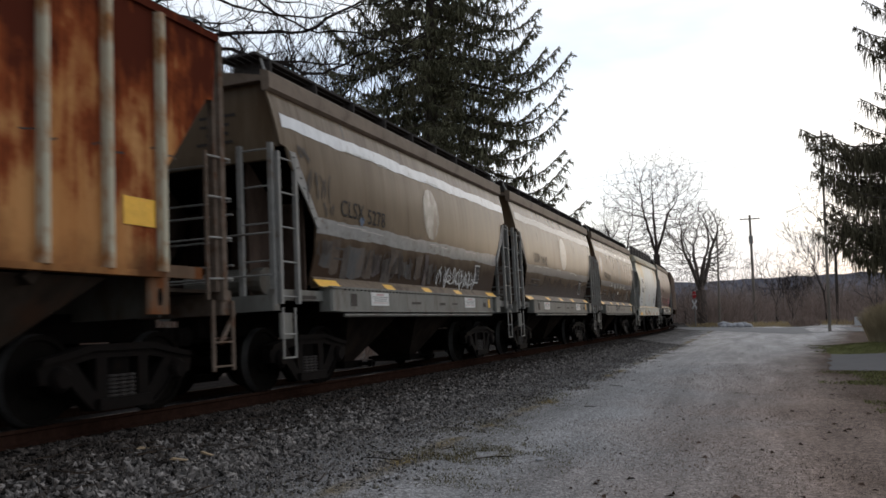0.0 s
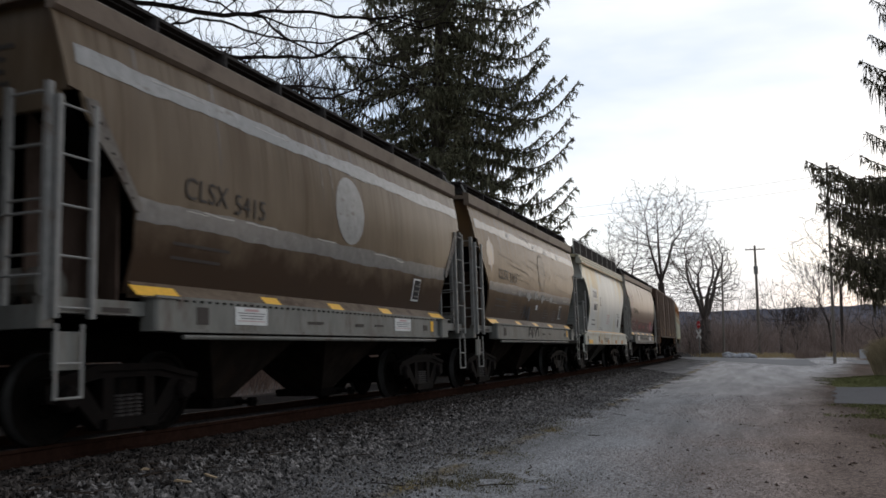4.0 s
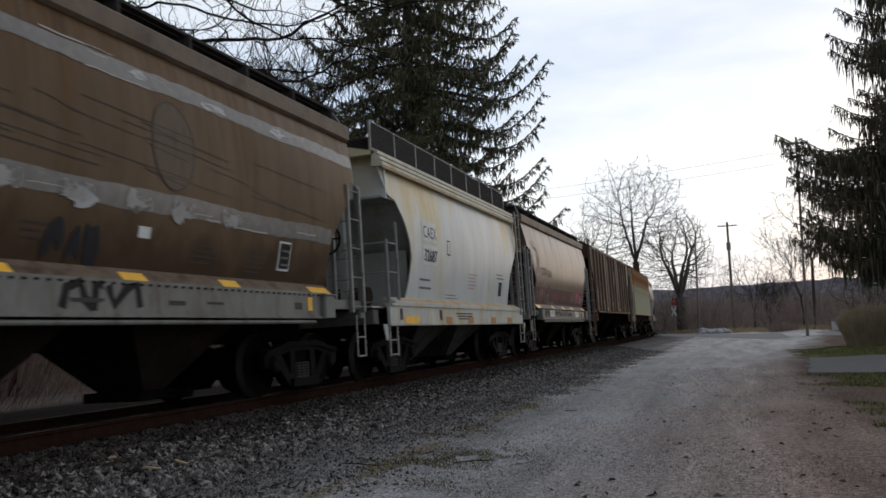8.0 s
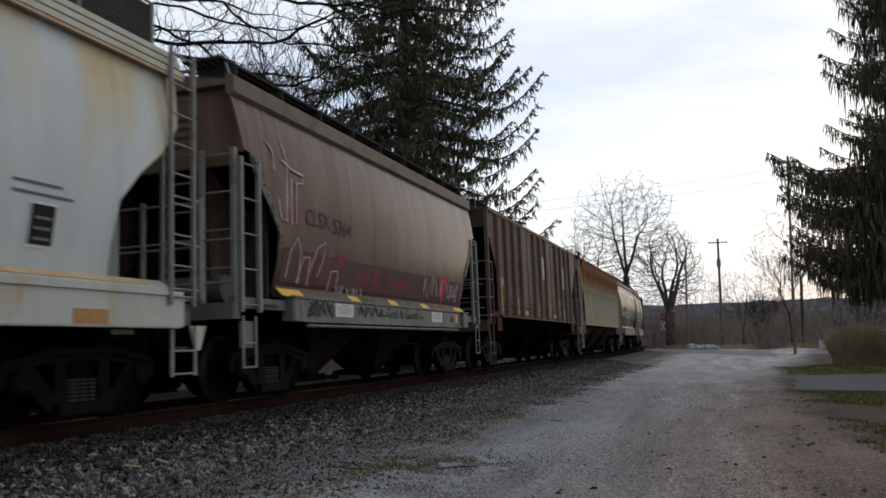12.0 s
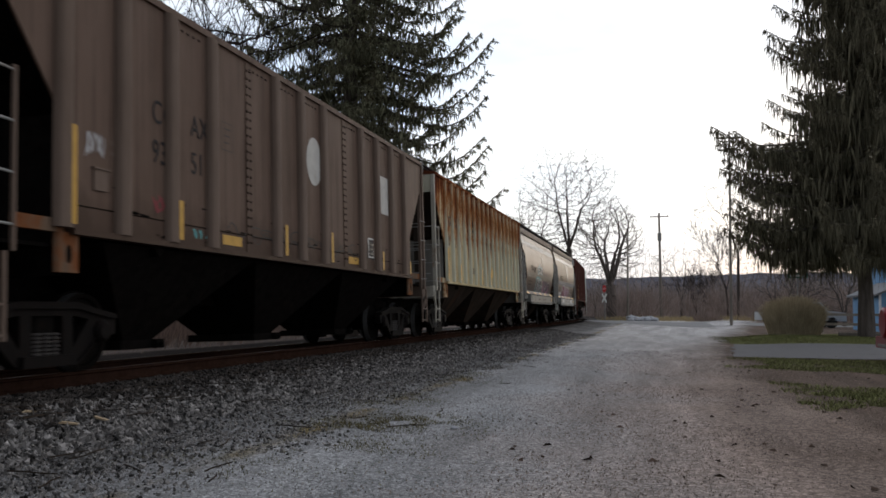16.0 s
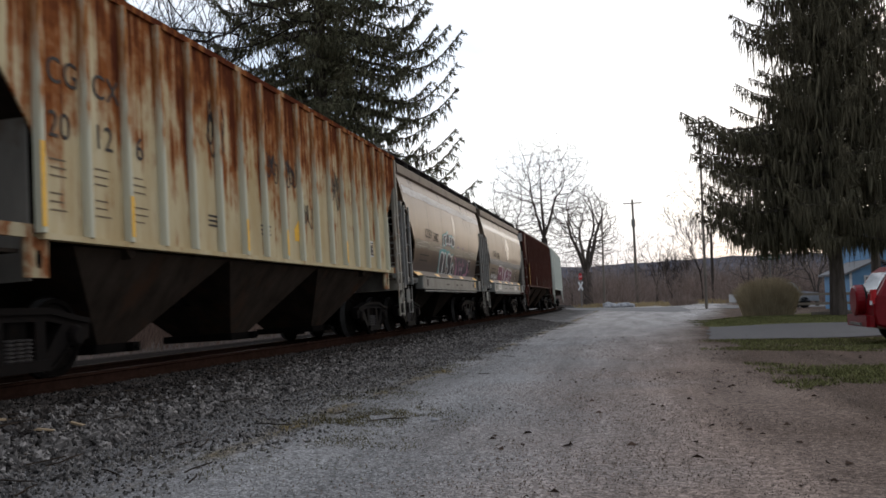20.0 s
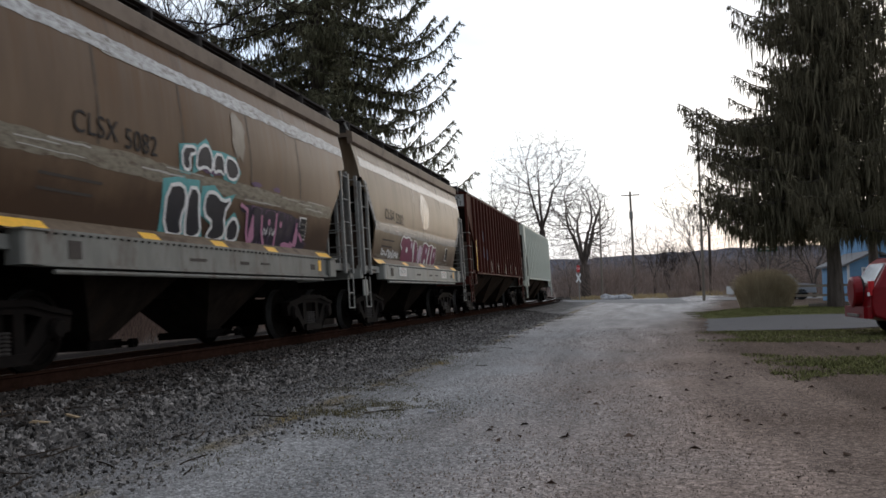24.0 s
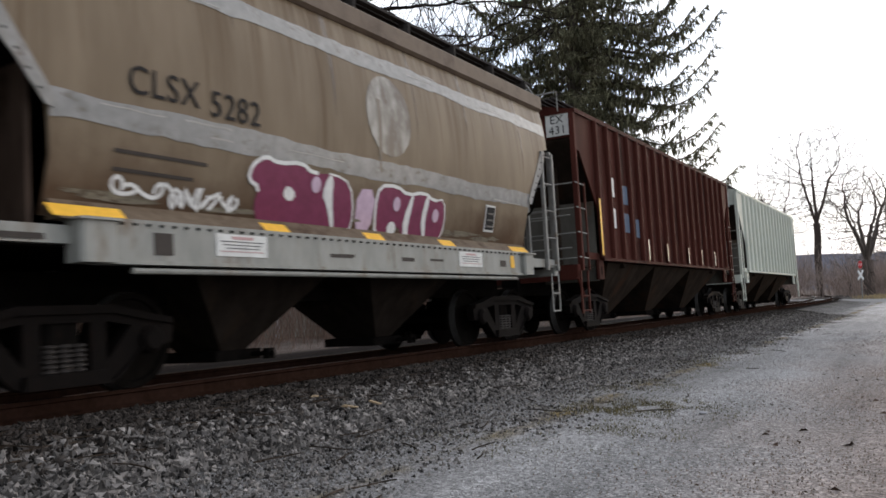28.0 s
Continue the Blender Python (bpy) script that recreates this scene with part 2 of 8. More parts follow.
# wheels too are coloured near black to hold the shade beneath the train
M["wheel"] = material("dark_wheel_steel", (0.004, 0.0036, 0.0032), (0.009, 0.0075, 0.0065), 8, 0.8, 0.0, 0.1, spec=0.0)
M["tread"] = material("polished_tread_steel", (0.55, 0.55, 0.56), (0.70, 0.70, 0.71), 14, 0.16, 0.85, 0.02)
M["grate"] = material("dark_roof_grating", (0.034, 0.031, 0.030), (0.072, 0.066, 0.062), 30, 0.8, 0.0, 0.4, spec=0.0)
M["reflect"] = plain("yellow_reflector", (0.78, 0.43, 0.055), 0.35)
M["rusty_reflect"] = plain("rust_dulled_reflector", (0.40, 0.20, 0.075), 0.5)
M["ink"] = plain("black_stencil_paint", (0.014, 0.013, 0.014), 0.6)
M["ink_soft"] = plain("faded_stencil_paint", (0.05, 0.042, 0.037), 0.6)
M["paper"] = plain("white_placard", (0.60, 0.595, 0.57), 0.5)
M["pink"] = plain("faded_red_print", (0.46, 0.30, 0.29), 0.6)
M["disc"] = material("pale_disc_paint", (0.26, 0.245, 0.22), (0.36, 0.345, 0.315), 4, 0.26, 0, 0.04, 2, 6, (0.13, 0.108, 0.088), 0.50, 2.2, 2, spec=0.12)
M["disc_dim"] = material("faded_disc_paint", (0.1443, 0.1209, 0.0952), (0.1989, 0.1700, 0.1373), 4, 0.26, 0, 0.04, 2, 6, (0.1170, 0.0952, 0.0749), 0.56, 3, 3, spec=0.12)
M["maroon"] = plain("maroon_spray_paint", (0.17, 0.035, 0.075), 0.5)
M["lilac"] = plain("lilac_spray_paint", (0.50, 0.37, 0.46), 0.5)
M["offwhite"] = plain("white_spray_paint", (0.66, 0.65, 0.63), 0.5)
M["black"] = plain("black_spray_paint", (0.02, 0.02, 0.025), 0.5)
M["teal"] = plain("teal_spray_paint", (0.10, 0.30, 0.30), 0.5)
M["violet"] = plain("violet_spray_paint", (0.105, 0.060, 0.115), 0.5)
M["crimson"] = plain("crimson_spray_paint", (0.42, 0.035, 0.05), 0.5)
M["silver"] = plain("silver_spray_paint", (0.42, 0.41, 0.41), 0.4)
M["blue_patch"] = plain("blue_grey_patch", (0.085, 0.115, 0.165), 0.6)
M["rail"] = material("rusty_rail_side", (0.0161, 0.0083, 0.0057), (0.0316, 0.0166, 0.0121), 9, 0.9, 0.0, 0.25, 1, 6, (0.0172, 0.0098, 0.0069), 0.6, 3, spec=0.0)
M["tie"] = material("weathered_tie_wood", (0.018, 0.014, 0.012), (0.042, 0.033, 0.028), 5, 0.95, 0, 0.5, 0.3, 8, rnd=0.25, spec=0.0)
M["stone"] = material("grey_crushed_stone", (0.0420, 0.0372, 0.0345), (0.1943, 0.1762, 0.1631), 6, 0.9, 0, 0.2, 1, 3, isle=0.9, spec=0.15)
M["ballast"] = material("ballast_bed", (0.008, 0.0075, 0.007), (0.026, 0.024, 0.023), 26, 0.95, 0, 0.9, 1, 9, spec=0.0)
M["bark_far"] = material("grey_brown_twigs", (0.0434, 0.0347, 0.0304), (0.0775, 0.0632, 0.0558), 4, 0.9, 0, 0.1, spec=0.0)
M["bark"] = material("dark_bark", (0.0544, 0.0442, 0.0391), (0.1326, 0.1105, 0.0969), 7, 0.95, 0, 0.5, 5, spec=0.05)
M["needles"] = material("dark_spruce_needles", (0.0840, 0.0866, 0.0534), (0.1889, 0.1759, 0.1102), 2.5, 0.8, 0, 0.0, isle=0.6, spec=0.05)
M["needles_brown"] = material("brownish_spruce_needles", (0.0810, 0.0756, 0.0494), (0.1755, 0.1512, 0.1012), 1.2, 0.8, 0, 0.0, isle=0.5, spec=0.05)
M["scrub"] = material("brown_scrub_twigs", (0.1800, 0.1344, 0.1140), (0.3120, 0.2400, 0.2064), 1.2, 0.95, 0, 0.0, isle=0.4, spec=0.0)
M["bush"] = material("grey_tan_bush_twigs", (0.3375, 0.275, 0.1812), (0.525, 0.4375, 0.3), 2, 0.95, 0, 0.0, isle=0.3, spec=0.0)
M["drygrass"] = material("straw_grass", (0.26, 0.19, 0.09), (0.42, 0.32, 0.17), 2, 0.95, 0, 0, isle=0.3)
M["lawn"] = material("winter_lawn", (0.085, 0.092, 0.036), (0.185, 0.178, 0.078), 3, 0.95, 0, 0, isle=0.6, spec=0.0)
M["lawn_bed"] = material("lawn_soil", (0.075, 0.085, 0.032), (0.135, 0.13, 0.06), 6, 0.95, 0, 0.6, 1, 8, (0.12, 0.085, 0.062), 0.58, 1.5, spec=0.0)
M["asphalt"] = material("worn_asphalt", (0.0838, 0.0786, 0.0784), (0.1287, 0.1207, 0.1192), 30, 0.9, 0, 0.3, 1, 8, (0.0861, 0.0786, 0.0752), 0.6, 1.2, spec=0.1)
M["asphalt_pale"] = material("pale_dusty_asphalt", (0.1372, 0.1330, 0.1314), (0.2107, 0.2042, 0.1998), 30, 0.9, 0, 0.3, 1, 8, (0.1409, 0.1330, 0.1260), 0.6, 1.2, spec=0.1)
# distance haze is put into the ridge as a blue-grey base colour
M["ridge"] = material("wooded_ridge_with_haze", (0.095, 0.095, 0.115), (0.145, 0.142, 0.165), 0.06, 1.0, 0, 0.0, 1, 8, spec=0.0)
M["pole"] = material("weathered_pole_wood", (0.13, 0.11, 0.092), (0.23, 0.20, 0.17), 5, 0.95, 0, 0.3, 8, spec=0.0)
M["wire"] = plain("dark_wire", (0.05, 0.05, 0.055), 0.6)
M["signred"] = plain("red_sign_face", (0.50, 0.03, 0.035), 0.5)
M["signwhite"] = plain("white_sign_face", (0.75, 0.75, 0.74), 0.5)
M["signgreen"] = plain("green_sign_face", (0.03, 0.14, 0.09), 0.5)
M["carred"] = plain("red_car_paint", (0.17, 0.005, 0.009), 0.28, spec=0.18)
M["glass_dark"] = plain("dark_car_glass", (0.05, 0.06, 0.07), 0.08, spec=0.5)
# pale blue-grey base colour paints in the sky's reflection
M["glass_pale"] = plain("rear_glass_with_painted_sky", (0.32, 0.36, 0.40), 0.08, spec=0.5)
M["tyre"] = plain("black_rubber", (0.022, 0.022, 0.022), 0.9)
M["siding"] = material("blue_siding_paint", (0.13, 0.27, 0.45), (0.17, 0.34, 0.53), 2, 0.7, 0, 0.05)
M["shingle"] = material("grey_shingles", (0.10, 0.10, 0.105), (0.17, 0.17, 0.175), 10, 0.95, 0, 0.4)
M["trim"] = plain("white_trim", (0.74, 0.75, 0.76), 0.6)
M["fence"] = material("grey_fence_wood", (0.20, 0.17, 0.14), (0.31, 0.27, 0.22), 6, 0.9, 0, 0.3, 0.3)
M["shed"] = material("pale_green_shed_paint", (0.40, 0.42, 0.36), (0.50, 0.52, 0.45), 3, 0.8, 0, 0.05)
M["carwhite"] = plain("white_car_paint", (0.4900, 0.4970, 0.5040), 0.3, spec=0.5)
M["rockpale"] = material("pale_limestone", (0.273, 0.273, 0.286), (0.39, 0.39, 0.403), 3, 0.9, 0, 0.4, rnd=0.15)
M["leaf"] = material("dead_brown_leaf", (0.035, 0.024, 0.019), (0.085, 0.056, 0.042), 5, 0.9, 0, 0, isle=0.6, spec=0.0)
M["pebble"] = material("fine_lane_gravel", (0.1560, 0.1475, 0.1437), (0.2760, 0.2596, 0.2472), 9, 0.9, 0, 0.2, 1, 5, isle=0.4)
M["chip"] = material("pale_wood_chip", (0.30, 0.21, 0.12), (0.42, 0.31, 0.19), 9, 0.9, 0, 0.2, 1, 5)
M["moss"] = material("straw_and_moss_blades", (0.0585, 0.0508, 0.0192), (0.1092, 0.0886, 0.0416), 3, 0.95, 0, 0, isle=0.5, spec=0.1)
M["smear"] = material("grimy_painted_over_smear", (0.060, 0.053, 0.050), (0.115, 0.098, 0.085), 3.5, 0.26, 0, 0.03, 1, 8, (0.075, 0.08, 0.085), 0.6, 2.2, 1, spec=0.12)
M["drip"] = material("brown_drip_stain", (0.085, 0.063, 0.047), (0.12, 0.092, 0.07), 3, 0.26, 0, 0.0, 4, 5, spec=0.12)
M["drip_dark"] = material("dark_rust_run", (0.052, 0.034, 0.022), (0.088, 0.060, 0.040), 4, 0.35, 0, 0.0, 5, 6, spec=0.05)
M["gusset"] = material("worn_gusset_paint", (0.12, 0.105, 0.09), (0.18, 0.16, 0.14), 6, 0.6, 0, 0.05, 1, 8, (0.09, 0.072, 0.06), 0.52, 4, 1, spec=0.08)
M["pinkspray"] = plain("pink_spray_paint", (0.40, 0.18, 0.27), 0.5)
M["violet_dim"] = material("dull_violet_smear", (0.075, 0.060, 0.060), (0.115, 0.095, 0.09), 4, 0.26, 0, 0, 2, 8, (0.125, 0.10, 0.082), 0.52, 3, 2, spec=0.12)
M["blue_dim"] = material("dull_blue_smear", (0.075, 0.076, 0.078), (0.115, 0.11, 0.105), 4, 0.26, 0, 0, 2, 8, (0.125, 0.10, 0.082), 0.52, 3, 2, spec=0.12)
M["amber"] = streaked("amber_rust_stripe", (0.45, 0.30, 0.155), (0.53, 0.42, 0.28), (0.45, 0.24, 0.09), (0.38, 0.16, 0.06), 0.53, 0.0, 1.5, 2.5, 0.5, 0.4, 0.05, 0.6, spec=0.15)
M["brush_pale"] = material("russet_brush_twigs", (0.2310, 0.1617, 0.1340), (0.4158, 0.3049, 0.2495), 1.2, 0.95, 0, 0.0, isle=0.4, spec=0.0)
M["crimson_dim"] = plain("dull_crimson_spray_paint", (0.20, 0.04, 0.045), 0.5)
M["smear_brown"] = material("brown_painted_over_smear", (0.068, 0.051, 0.040), (0.125, 0.098, 0.078), 3.5, 0.26, 0, 0.03, 1, 8, (0.13, 0.115, 0.105), 0.6, 2.2, 1, spec=0.12)
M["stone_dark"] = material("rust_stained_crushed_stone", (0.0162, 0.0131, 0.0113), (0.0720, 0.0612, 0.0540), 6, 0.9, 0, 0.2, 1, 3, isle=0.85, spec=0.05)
M["band_mid"] = material("grey_worn_band", (0.20, 0.196, 0.188), (0.29, 0.285, 0.275), 7, 0.26, 0, 0.06, 1, 8, (0.14, 0.115, 0.095), 0.62, 5, 0.6, spec=0.12)
M["rusty_ladder"] = material("rust_brown_ladder_steel", (0.085, 0.062, 0.047), (0.16, 0.125, 0.10), 6, 0.7, 0, 0.1, 1, 6, (0.10, 0.05, 0.03), 0.58, 5, 1, spec=0.0)
M["faint"] = plain("faint_worn_stencil_paint", (0.16, 0.12, 0.075), 0.6)
M["brown_rib"] = material("worn_brown_rib_paint", (0.0962, 0.0672, 0.0516), (0.1511, 0.1091, 0.0857), 2.5, 0.6, 0, 0.06, 5, 6, (0.0687, 0.0471, 0.0366), 0.62, 1.7, 5, spec=0.03)
M["red_rib"] = material("worn_oxide_rib_paint", (0.0522, 0.0160, 0.0120), (0.0855, 0.0272, 0.0208), 2.5, 0.6, 0, 0.06, 6, 6, (0.0342, 0.0120, 0.0096), 0.56, 1.6, 6, spec=0.03)
M["end_grey"] = material("dull_end_web_paint", (0.075, 0.07, 0.06), (0.13, 0.122, 0.105), 3, 0.7, 0, 0.06, 3, 6, (0.085, 0.05, 0.03), 0.6, 2, 3, spec=0.08)
M["sapling"] = material("pale_brown_sapling_bark", (0.196, 0.1568, 0.1372), (0.336, 0.273, 0.2408), 2, 0.95, 0, 0.0, isle=0.35, spec=0.0)
M["cream"] = streaked("cream_roof_edge_paint", (0.42, 0.395, 0.31), (0.55, 0.525, 0.43), (0.36, 0.28, 0.16), (0.32, 0.18, 0.07), 0.58, 0.0, 4.2, 1.2, 1.6, 0.5, 0.06, 0.5, spec=0.15)
# the car's white paint, greyed so its colour holds the recess shade
M["recess"] = material("white_paint_with_recess_shade", (0.2304, 0.2362, 0.2189), (0.3341, 0.3398, 0.3110), 3, 0.7, 0, 0.06, 3, 6, (0.2189, 0.1728, 0.1152), 0.62, 2, 3, spec=0.0)
M["bay"] = material("dark_bay_steel", (0.0132, 0.0105, 0.0087), (0.0276, 0.0219, 0.0186), 3, 0.9, 0, 0.08, 2, 6, (0.0360, 0.0252, 0.0180), 0.64, 1.6, 2, spec=0.0)
# white bays under the car: its shade is mixed into this dark grey
M["bay_pale"] = material("dusty_white_bay_paint_with_shade", (0.0504, 0.0486, 0.0450), (0.0864, 0.0828, 0.0774), 3, 0.8, 0, 0.08, 2, 6, (0.0324, 0.0252, 0.0198), 0.56, 1.6, 2, spec=0.0)
# truck iron darkened likewise, with underside shade in its brown
M["truck_iron"] = material("brown_truck_iron_with_shade", (0.0021, 0.0014, 0.0011), (0.0055, 0.0034, 0.0027), 7, 0.85, 0, 0.25, 1, 6, (0.0076, 0.0037, 0.0025), 0.6, 4, spec=0.1)
M["bark_dark"] = material("very_dark_bark", (0.018, 0.015, 0.014), (0.046, 0.038, 0.034), 7, 0.95, 0, 0.5, 5, spec=0.0)
M["gusset_pale"] = material("whitewashed_gusset_paint", (0.20, 0.19, 0.175), (0.31, 0.30, 0.285), 6, 0.6, 0, 0.05, 1, 8, (0.13, 0.10, 0.085), 0.6, 4, 1, spec=0.08)
M["band_white"] = material("bright_worn_band", (0.50, 0.505, 0.515), (0.68, 0.685, 0.695), 5, 0.26, 0, 0.06, 2, 8, (0.30, 0.265, 0.235), 0.62, 4, 2, spec=0.12)
M["tan_pink"] = streaked("pinkish_brown_paint", (0.1287, 0.0857, 0.0660), (0.1921, 0.1359, 0.1078), (0.1043, 0.0642, 0.0482), (0.0798, 0.0450, 0.0353), 0.55, 0.10, 3.3, 1.3, 0.10, 0.0, 0.05, 0.28, (0.0798, 0.0384, 0.0322), 2.0, spec=0.04)
M["stick"] = material("dark_dead_twig", (0.022, 0.016, 0.012), (0.06, 0.045, 0.035), 6, 0.95, 0, 0.2, isle=0.5, spec=0.0)
M["ink_pale"] = plain("worn_grey_stencil_paint", (0.13, 0.13, 0.13), 0.6)
M["pebble_red"] = material("reddish_lane_grit", (0.13, 0.10, 0.084), (0.27, 0.215, 0.18), 9, 0.9, 0, 0.2, 1, 5, isle=0.5, spec=0.0)
M["tan_olive"] = streaked("faded_olive_tan_paint", (0.1462, 0.1095, 0.0740), (0.2082, 0.1610, 0.1125), (0.1151, 0.0793, 0.0484), (0.0797, 0.0523, 0.0321), 0.57, 0.10, 3.3, 1.3, 0.10, 0.0, 0.05, 0.34, (0.0842, 0.0523, 0.0328), 2.0, spec=0.045)
M["cream_end"] = material("cream_end_paint", (0.42, 0.385, 0.29), (0.53, 0.49, 0.385), 4, 0.7, 0, 0.05, 3, 6, (0.34, 0.21, 0.10), 0.64, 2.5, 4, spec=0.08)
M["violet_haze"] = material("thin_violet_overspray", (0.115, 0.093, 0.105), (0.165, 0.140, 0.145), 5, 0.26, 0, 0, 2, 8, (0.165, 0.132, 0.105), 0.46, 4, 2, spec=0.12)
M["violet_black"] = material("violet_black_spray_paint", (0.014, 0.011, 0.019), (0.030, 0.022, 0.038), 5, 0.4, 0, 0.03, 2, 7, (0.052, 0.040, 0.044), 0.63, 3, 1, spec=0.1)
M["band_scraped"] = material("scraped_cream_band", (0.110, 0.092, 0.066), (0.205, 0.182, 0.138), 7, 0.4, 0, 0.1, 0.35, 9, (0.070, 0.050, 0.036), 0.55, 6, 0.4, spec=0.1)
M["band_peeling"] = material("peeling_white_band", (0.20, 0.19, 0.18), (0.52, 0.52, 0.52), 7, 0.4, 0, 0.1, 0.4, 9, (0.105, 0.078, 0.056), 0.57, 5, 0.5, spec=0.1)
M["disc_ghost"] = material("ghost_of_a_painted_disc", (0.095, 0.070, 0.049), (0.138, 0.106, 0.078), 4, 0.27, 0, 0.04, 3, 6, (0.080, 0.056, 0.039), 0.55, 2, 3, spec=0.03)
M["rusty_brown"] = streaked("rust_eaten_brown_paint", (0.095, 0.062, 0.042), (0.15, 0.10, 0.068), (0.15, 0.055, 0.022), (0.06, 0.024, 0.014), 0.50, 0.0, 1.5, 3.0, 1.2, 0.6, 0.05, 0.7, spec=0.0)
M["rusty_buff"] = streaked("rust_eaten_buff_paint", (0.30, 0.24, 0.14), (0.42, 0.36, 0.24), (0.20, 0.075, 0.03), (0.08, 0.03, 0.016), 0.49, 0.0, 1.5, 3.0, 1.2, 0.6, 0.04, 0.7, spec=0.0)
M["buff_frame"] = material("grimy_buff_frame_paint", (0.2400, 0.2160, 0.1760), (0.3760, 0.3440, 0.2880), 5, 0.6, 0, 0.06, 3, 7, (0.1920, 0.0960, 0.0480), 0.60, 3, 2, spec=0.05)
M["buff_web"] = material("dull_grey_end_plate_paint", (0.1352, 0.1250, 0.1103), (0.1872, 0.1725, 0.1508), 3, 0.6, 0, 0.06, 3, 7, (0.0884, 0.0588, 0.0383), 0.62, 2, 3, spec=0.05)
M["flare"] = material("rubbed_tan_foot_paint", (0.098, 0.070, 0.048), (0.155, 0.116, 0.082), 5, 0.5, 0, 0.08, 0.4, 8, (0.062, 0.038, 0.025), 0.57, 3, 0.5, spec=0.05)
M["wheel_tread"] = material("worn_wheel_tread", (0.05, 0.048, 0.046), (0.09, 0.086, 0.082), 14, 0.45, 0.3, 0.02)
M["scrape"] = plain("scraped_bare_streak", (0.34, 0.325, 0.30), 0.6)
M["oval"] = material("chalky_oval_paint", (0.33, 0.31, 0.28), (0.43, 0.41, 0.375), 4, 0.7, 0, 0.04, 1, 6, (0.24, 0.215, 0.19), 0.62, 3, 1, spec=0.45)


# mesh helpers
class Build:
    """Collects boxes, tubes and plates into one mesh."""

    def __init__(self):
        self.v, self.f = [], []

    def add(self, verts, faces):
        k = len(self.v)
        self.v += [tuple(p) for p in verts]
        self.f += [tuple(i + k for i in f) for f in faces]
        return self

    def box(self, x, y, z, sx, sy, sz, m=None, bev=0.0):
        a, b, c = sx / 2, sy / 2, sz / 2
        if bev:
            e = min(bev, a * 0.9, b * 0.9)
            ring = [(-a + e, -b), (a - e, -b), (a, -b + e), (a, b - e), (a - e, b), (-a + e, b), (-a, b - e), (-a, -b + e)]
            p = [Vector((u, w, s)) for s in (-c, c) for u, w in ring]
            f = [tuple(range(7, -1, -1)), tuple(range(8, 16))] + [(i, (i + 1) % 8, 8 + (i + 1) % 8, 8 + i) for i in range(8)]
        else:
            p = [Vector((u, w, s)) for s in (-c, c) for u, w in ((-a, -b), (a, -b), (a, b), (-a, b))]
            f = [(3, 2, 1, 0), (4, 5, 6, 7), (0, 1, 5, 4), (1, 2, 6, 5), (2, 3, 7, 6), (3, 0, 4, 7)]
        if m:
            p = [m @ q for q in p]
        return self.add([q + Vector((x, y, z)) for q in p], f)

    def tube(self, p0, p1, r0, r1=None, n=8, cap=True):
        p0, p1 = Vector(p0), Vector(p1)
        r1 = r0 if r1 is None else r1
        d = p1 - p0
        if d.length < 1e-6:
            return self
        q = d.to_track_quat("Z", "Y")
        v = []
        for p, r in ((p0, r0), (p1, r1)):
            v += [p + q @ Vector((r * math.cos(2 * math.pi * i / n), r * math.sin(2 * math.pi * i / n), 0)) for i in range(n)]
        f = [(i, (i + 1) % n, n + (i + 1) % n, n + i) for i in range(n)]
        if cap:
            f += [tuple(range(n - 1, -1, -1)), tuple(range(n, 2 * n))]
        return self.add(v, f)

    def prism(self, outline, x0, x1, axis="x"):
        """A plate: an outline of (a, b) swept from x0 to x1 along an axis."""
        n = len(outline)
        if axis == "x":
            v = [(x, a, b) for x in (x0, x1) for a, b in outline]
        elif axis == "y":
            v = [(a, x, b) for x in (x0, x1) for a, b in outline]
        else:
            v = [(a, b, x) for x in (x0, x1) for a, b in outline]
        return self.add(v, [tuple(range(n - 1, -1, -1)), tuple(range(n, 2 * n))] + [(i, (i + 1) % n, n + (i + 1) % n, n + i) for i in range(n)])

    def rev(self, prof, p0, axis, n=20):
        """A turned body: prof of (distance along the axis, radius)."""
        q = Vector(axis).to_track_quat("Z", "Y")
        p0 = Vector(p0)
        v = [p0 + q @ Vector((r * math.cos(2 * math.pi * i / n), r * math.sin(2 * math.pi * i / n), s)) for s, r in prof for i in range(n)]
        f = [(j * n + i, j * n + (i + 1) % n, (j + 1) * n + (i + 1) % n, (j + 1) * n + i) for j in range(len(prof) - 1) for i in range(n)]
        return self.add(v, f)

    def mesh(self, name, smooth=False):
        me = bpy.data.meshes.new(name)
        me.from_pydata(self.v, [], self.f)
        me.validate()
        bm = bmesh.new()
        bm.from_mesh(me)
        bmesh.ops.recalc_face_normals(bm, faces=bm.faces)
        bm.to_mesh(me)
        bm.free()
        if smooth:
            me.polygons.foreach_set("use_smooth", [True] * len(me.polygons))
        return me


def part(name, b, mat, parent=None, label="", smooth=False, at=None):
    me = b.mesh(name, smooth) if isinstance(b, Build) else b
    if not me.materials:
        me.materials.append(M[mat] if isinstance(mat, str) else mat)
    ob = new(name, me)
    ob.parent = parent
    if at is not None:
        ob.matrix_basis = at
    if label:
        ob["label"] = label
    return ob


def thing(name, label, category, group="", at=None):
    ob = tagged(new(name), label, category, group)
    ob.empty_display_size = 0.2
    if at is not None:
        ob.matrix_basis = at
    return ob


def fast(name, v, f, mat, parent=None):
    """Large joined meshes, straight from lists."""
    me = bpy.data.meshes.new(name)
    me.from_pydata(v, [], f)
    me.materials.append(M[mat])
    ob = new(name, me)
    ob.parent = parent
    return ob


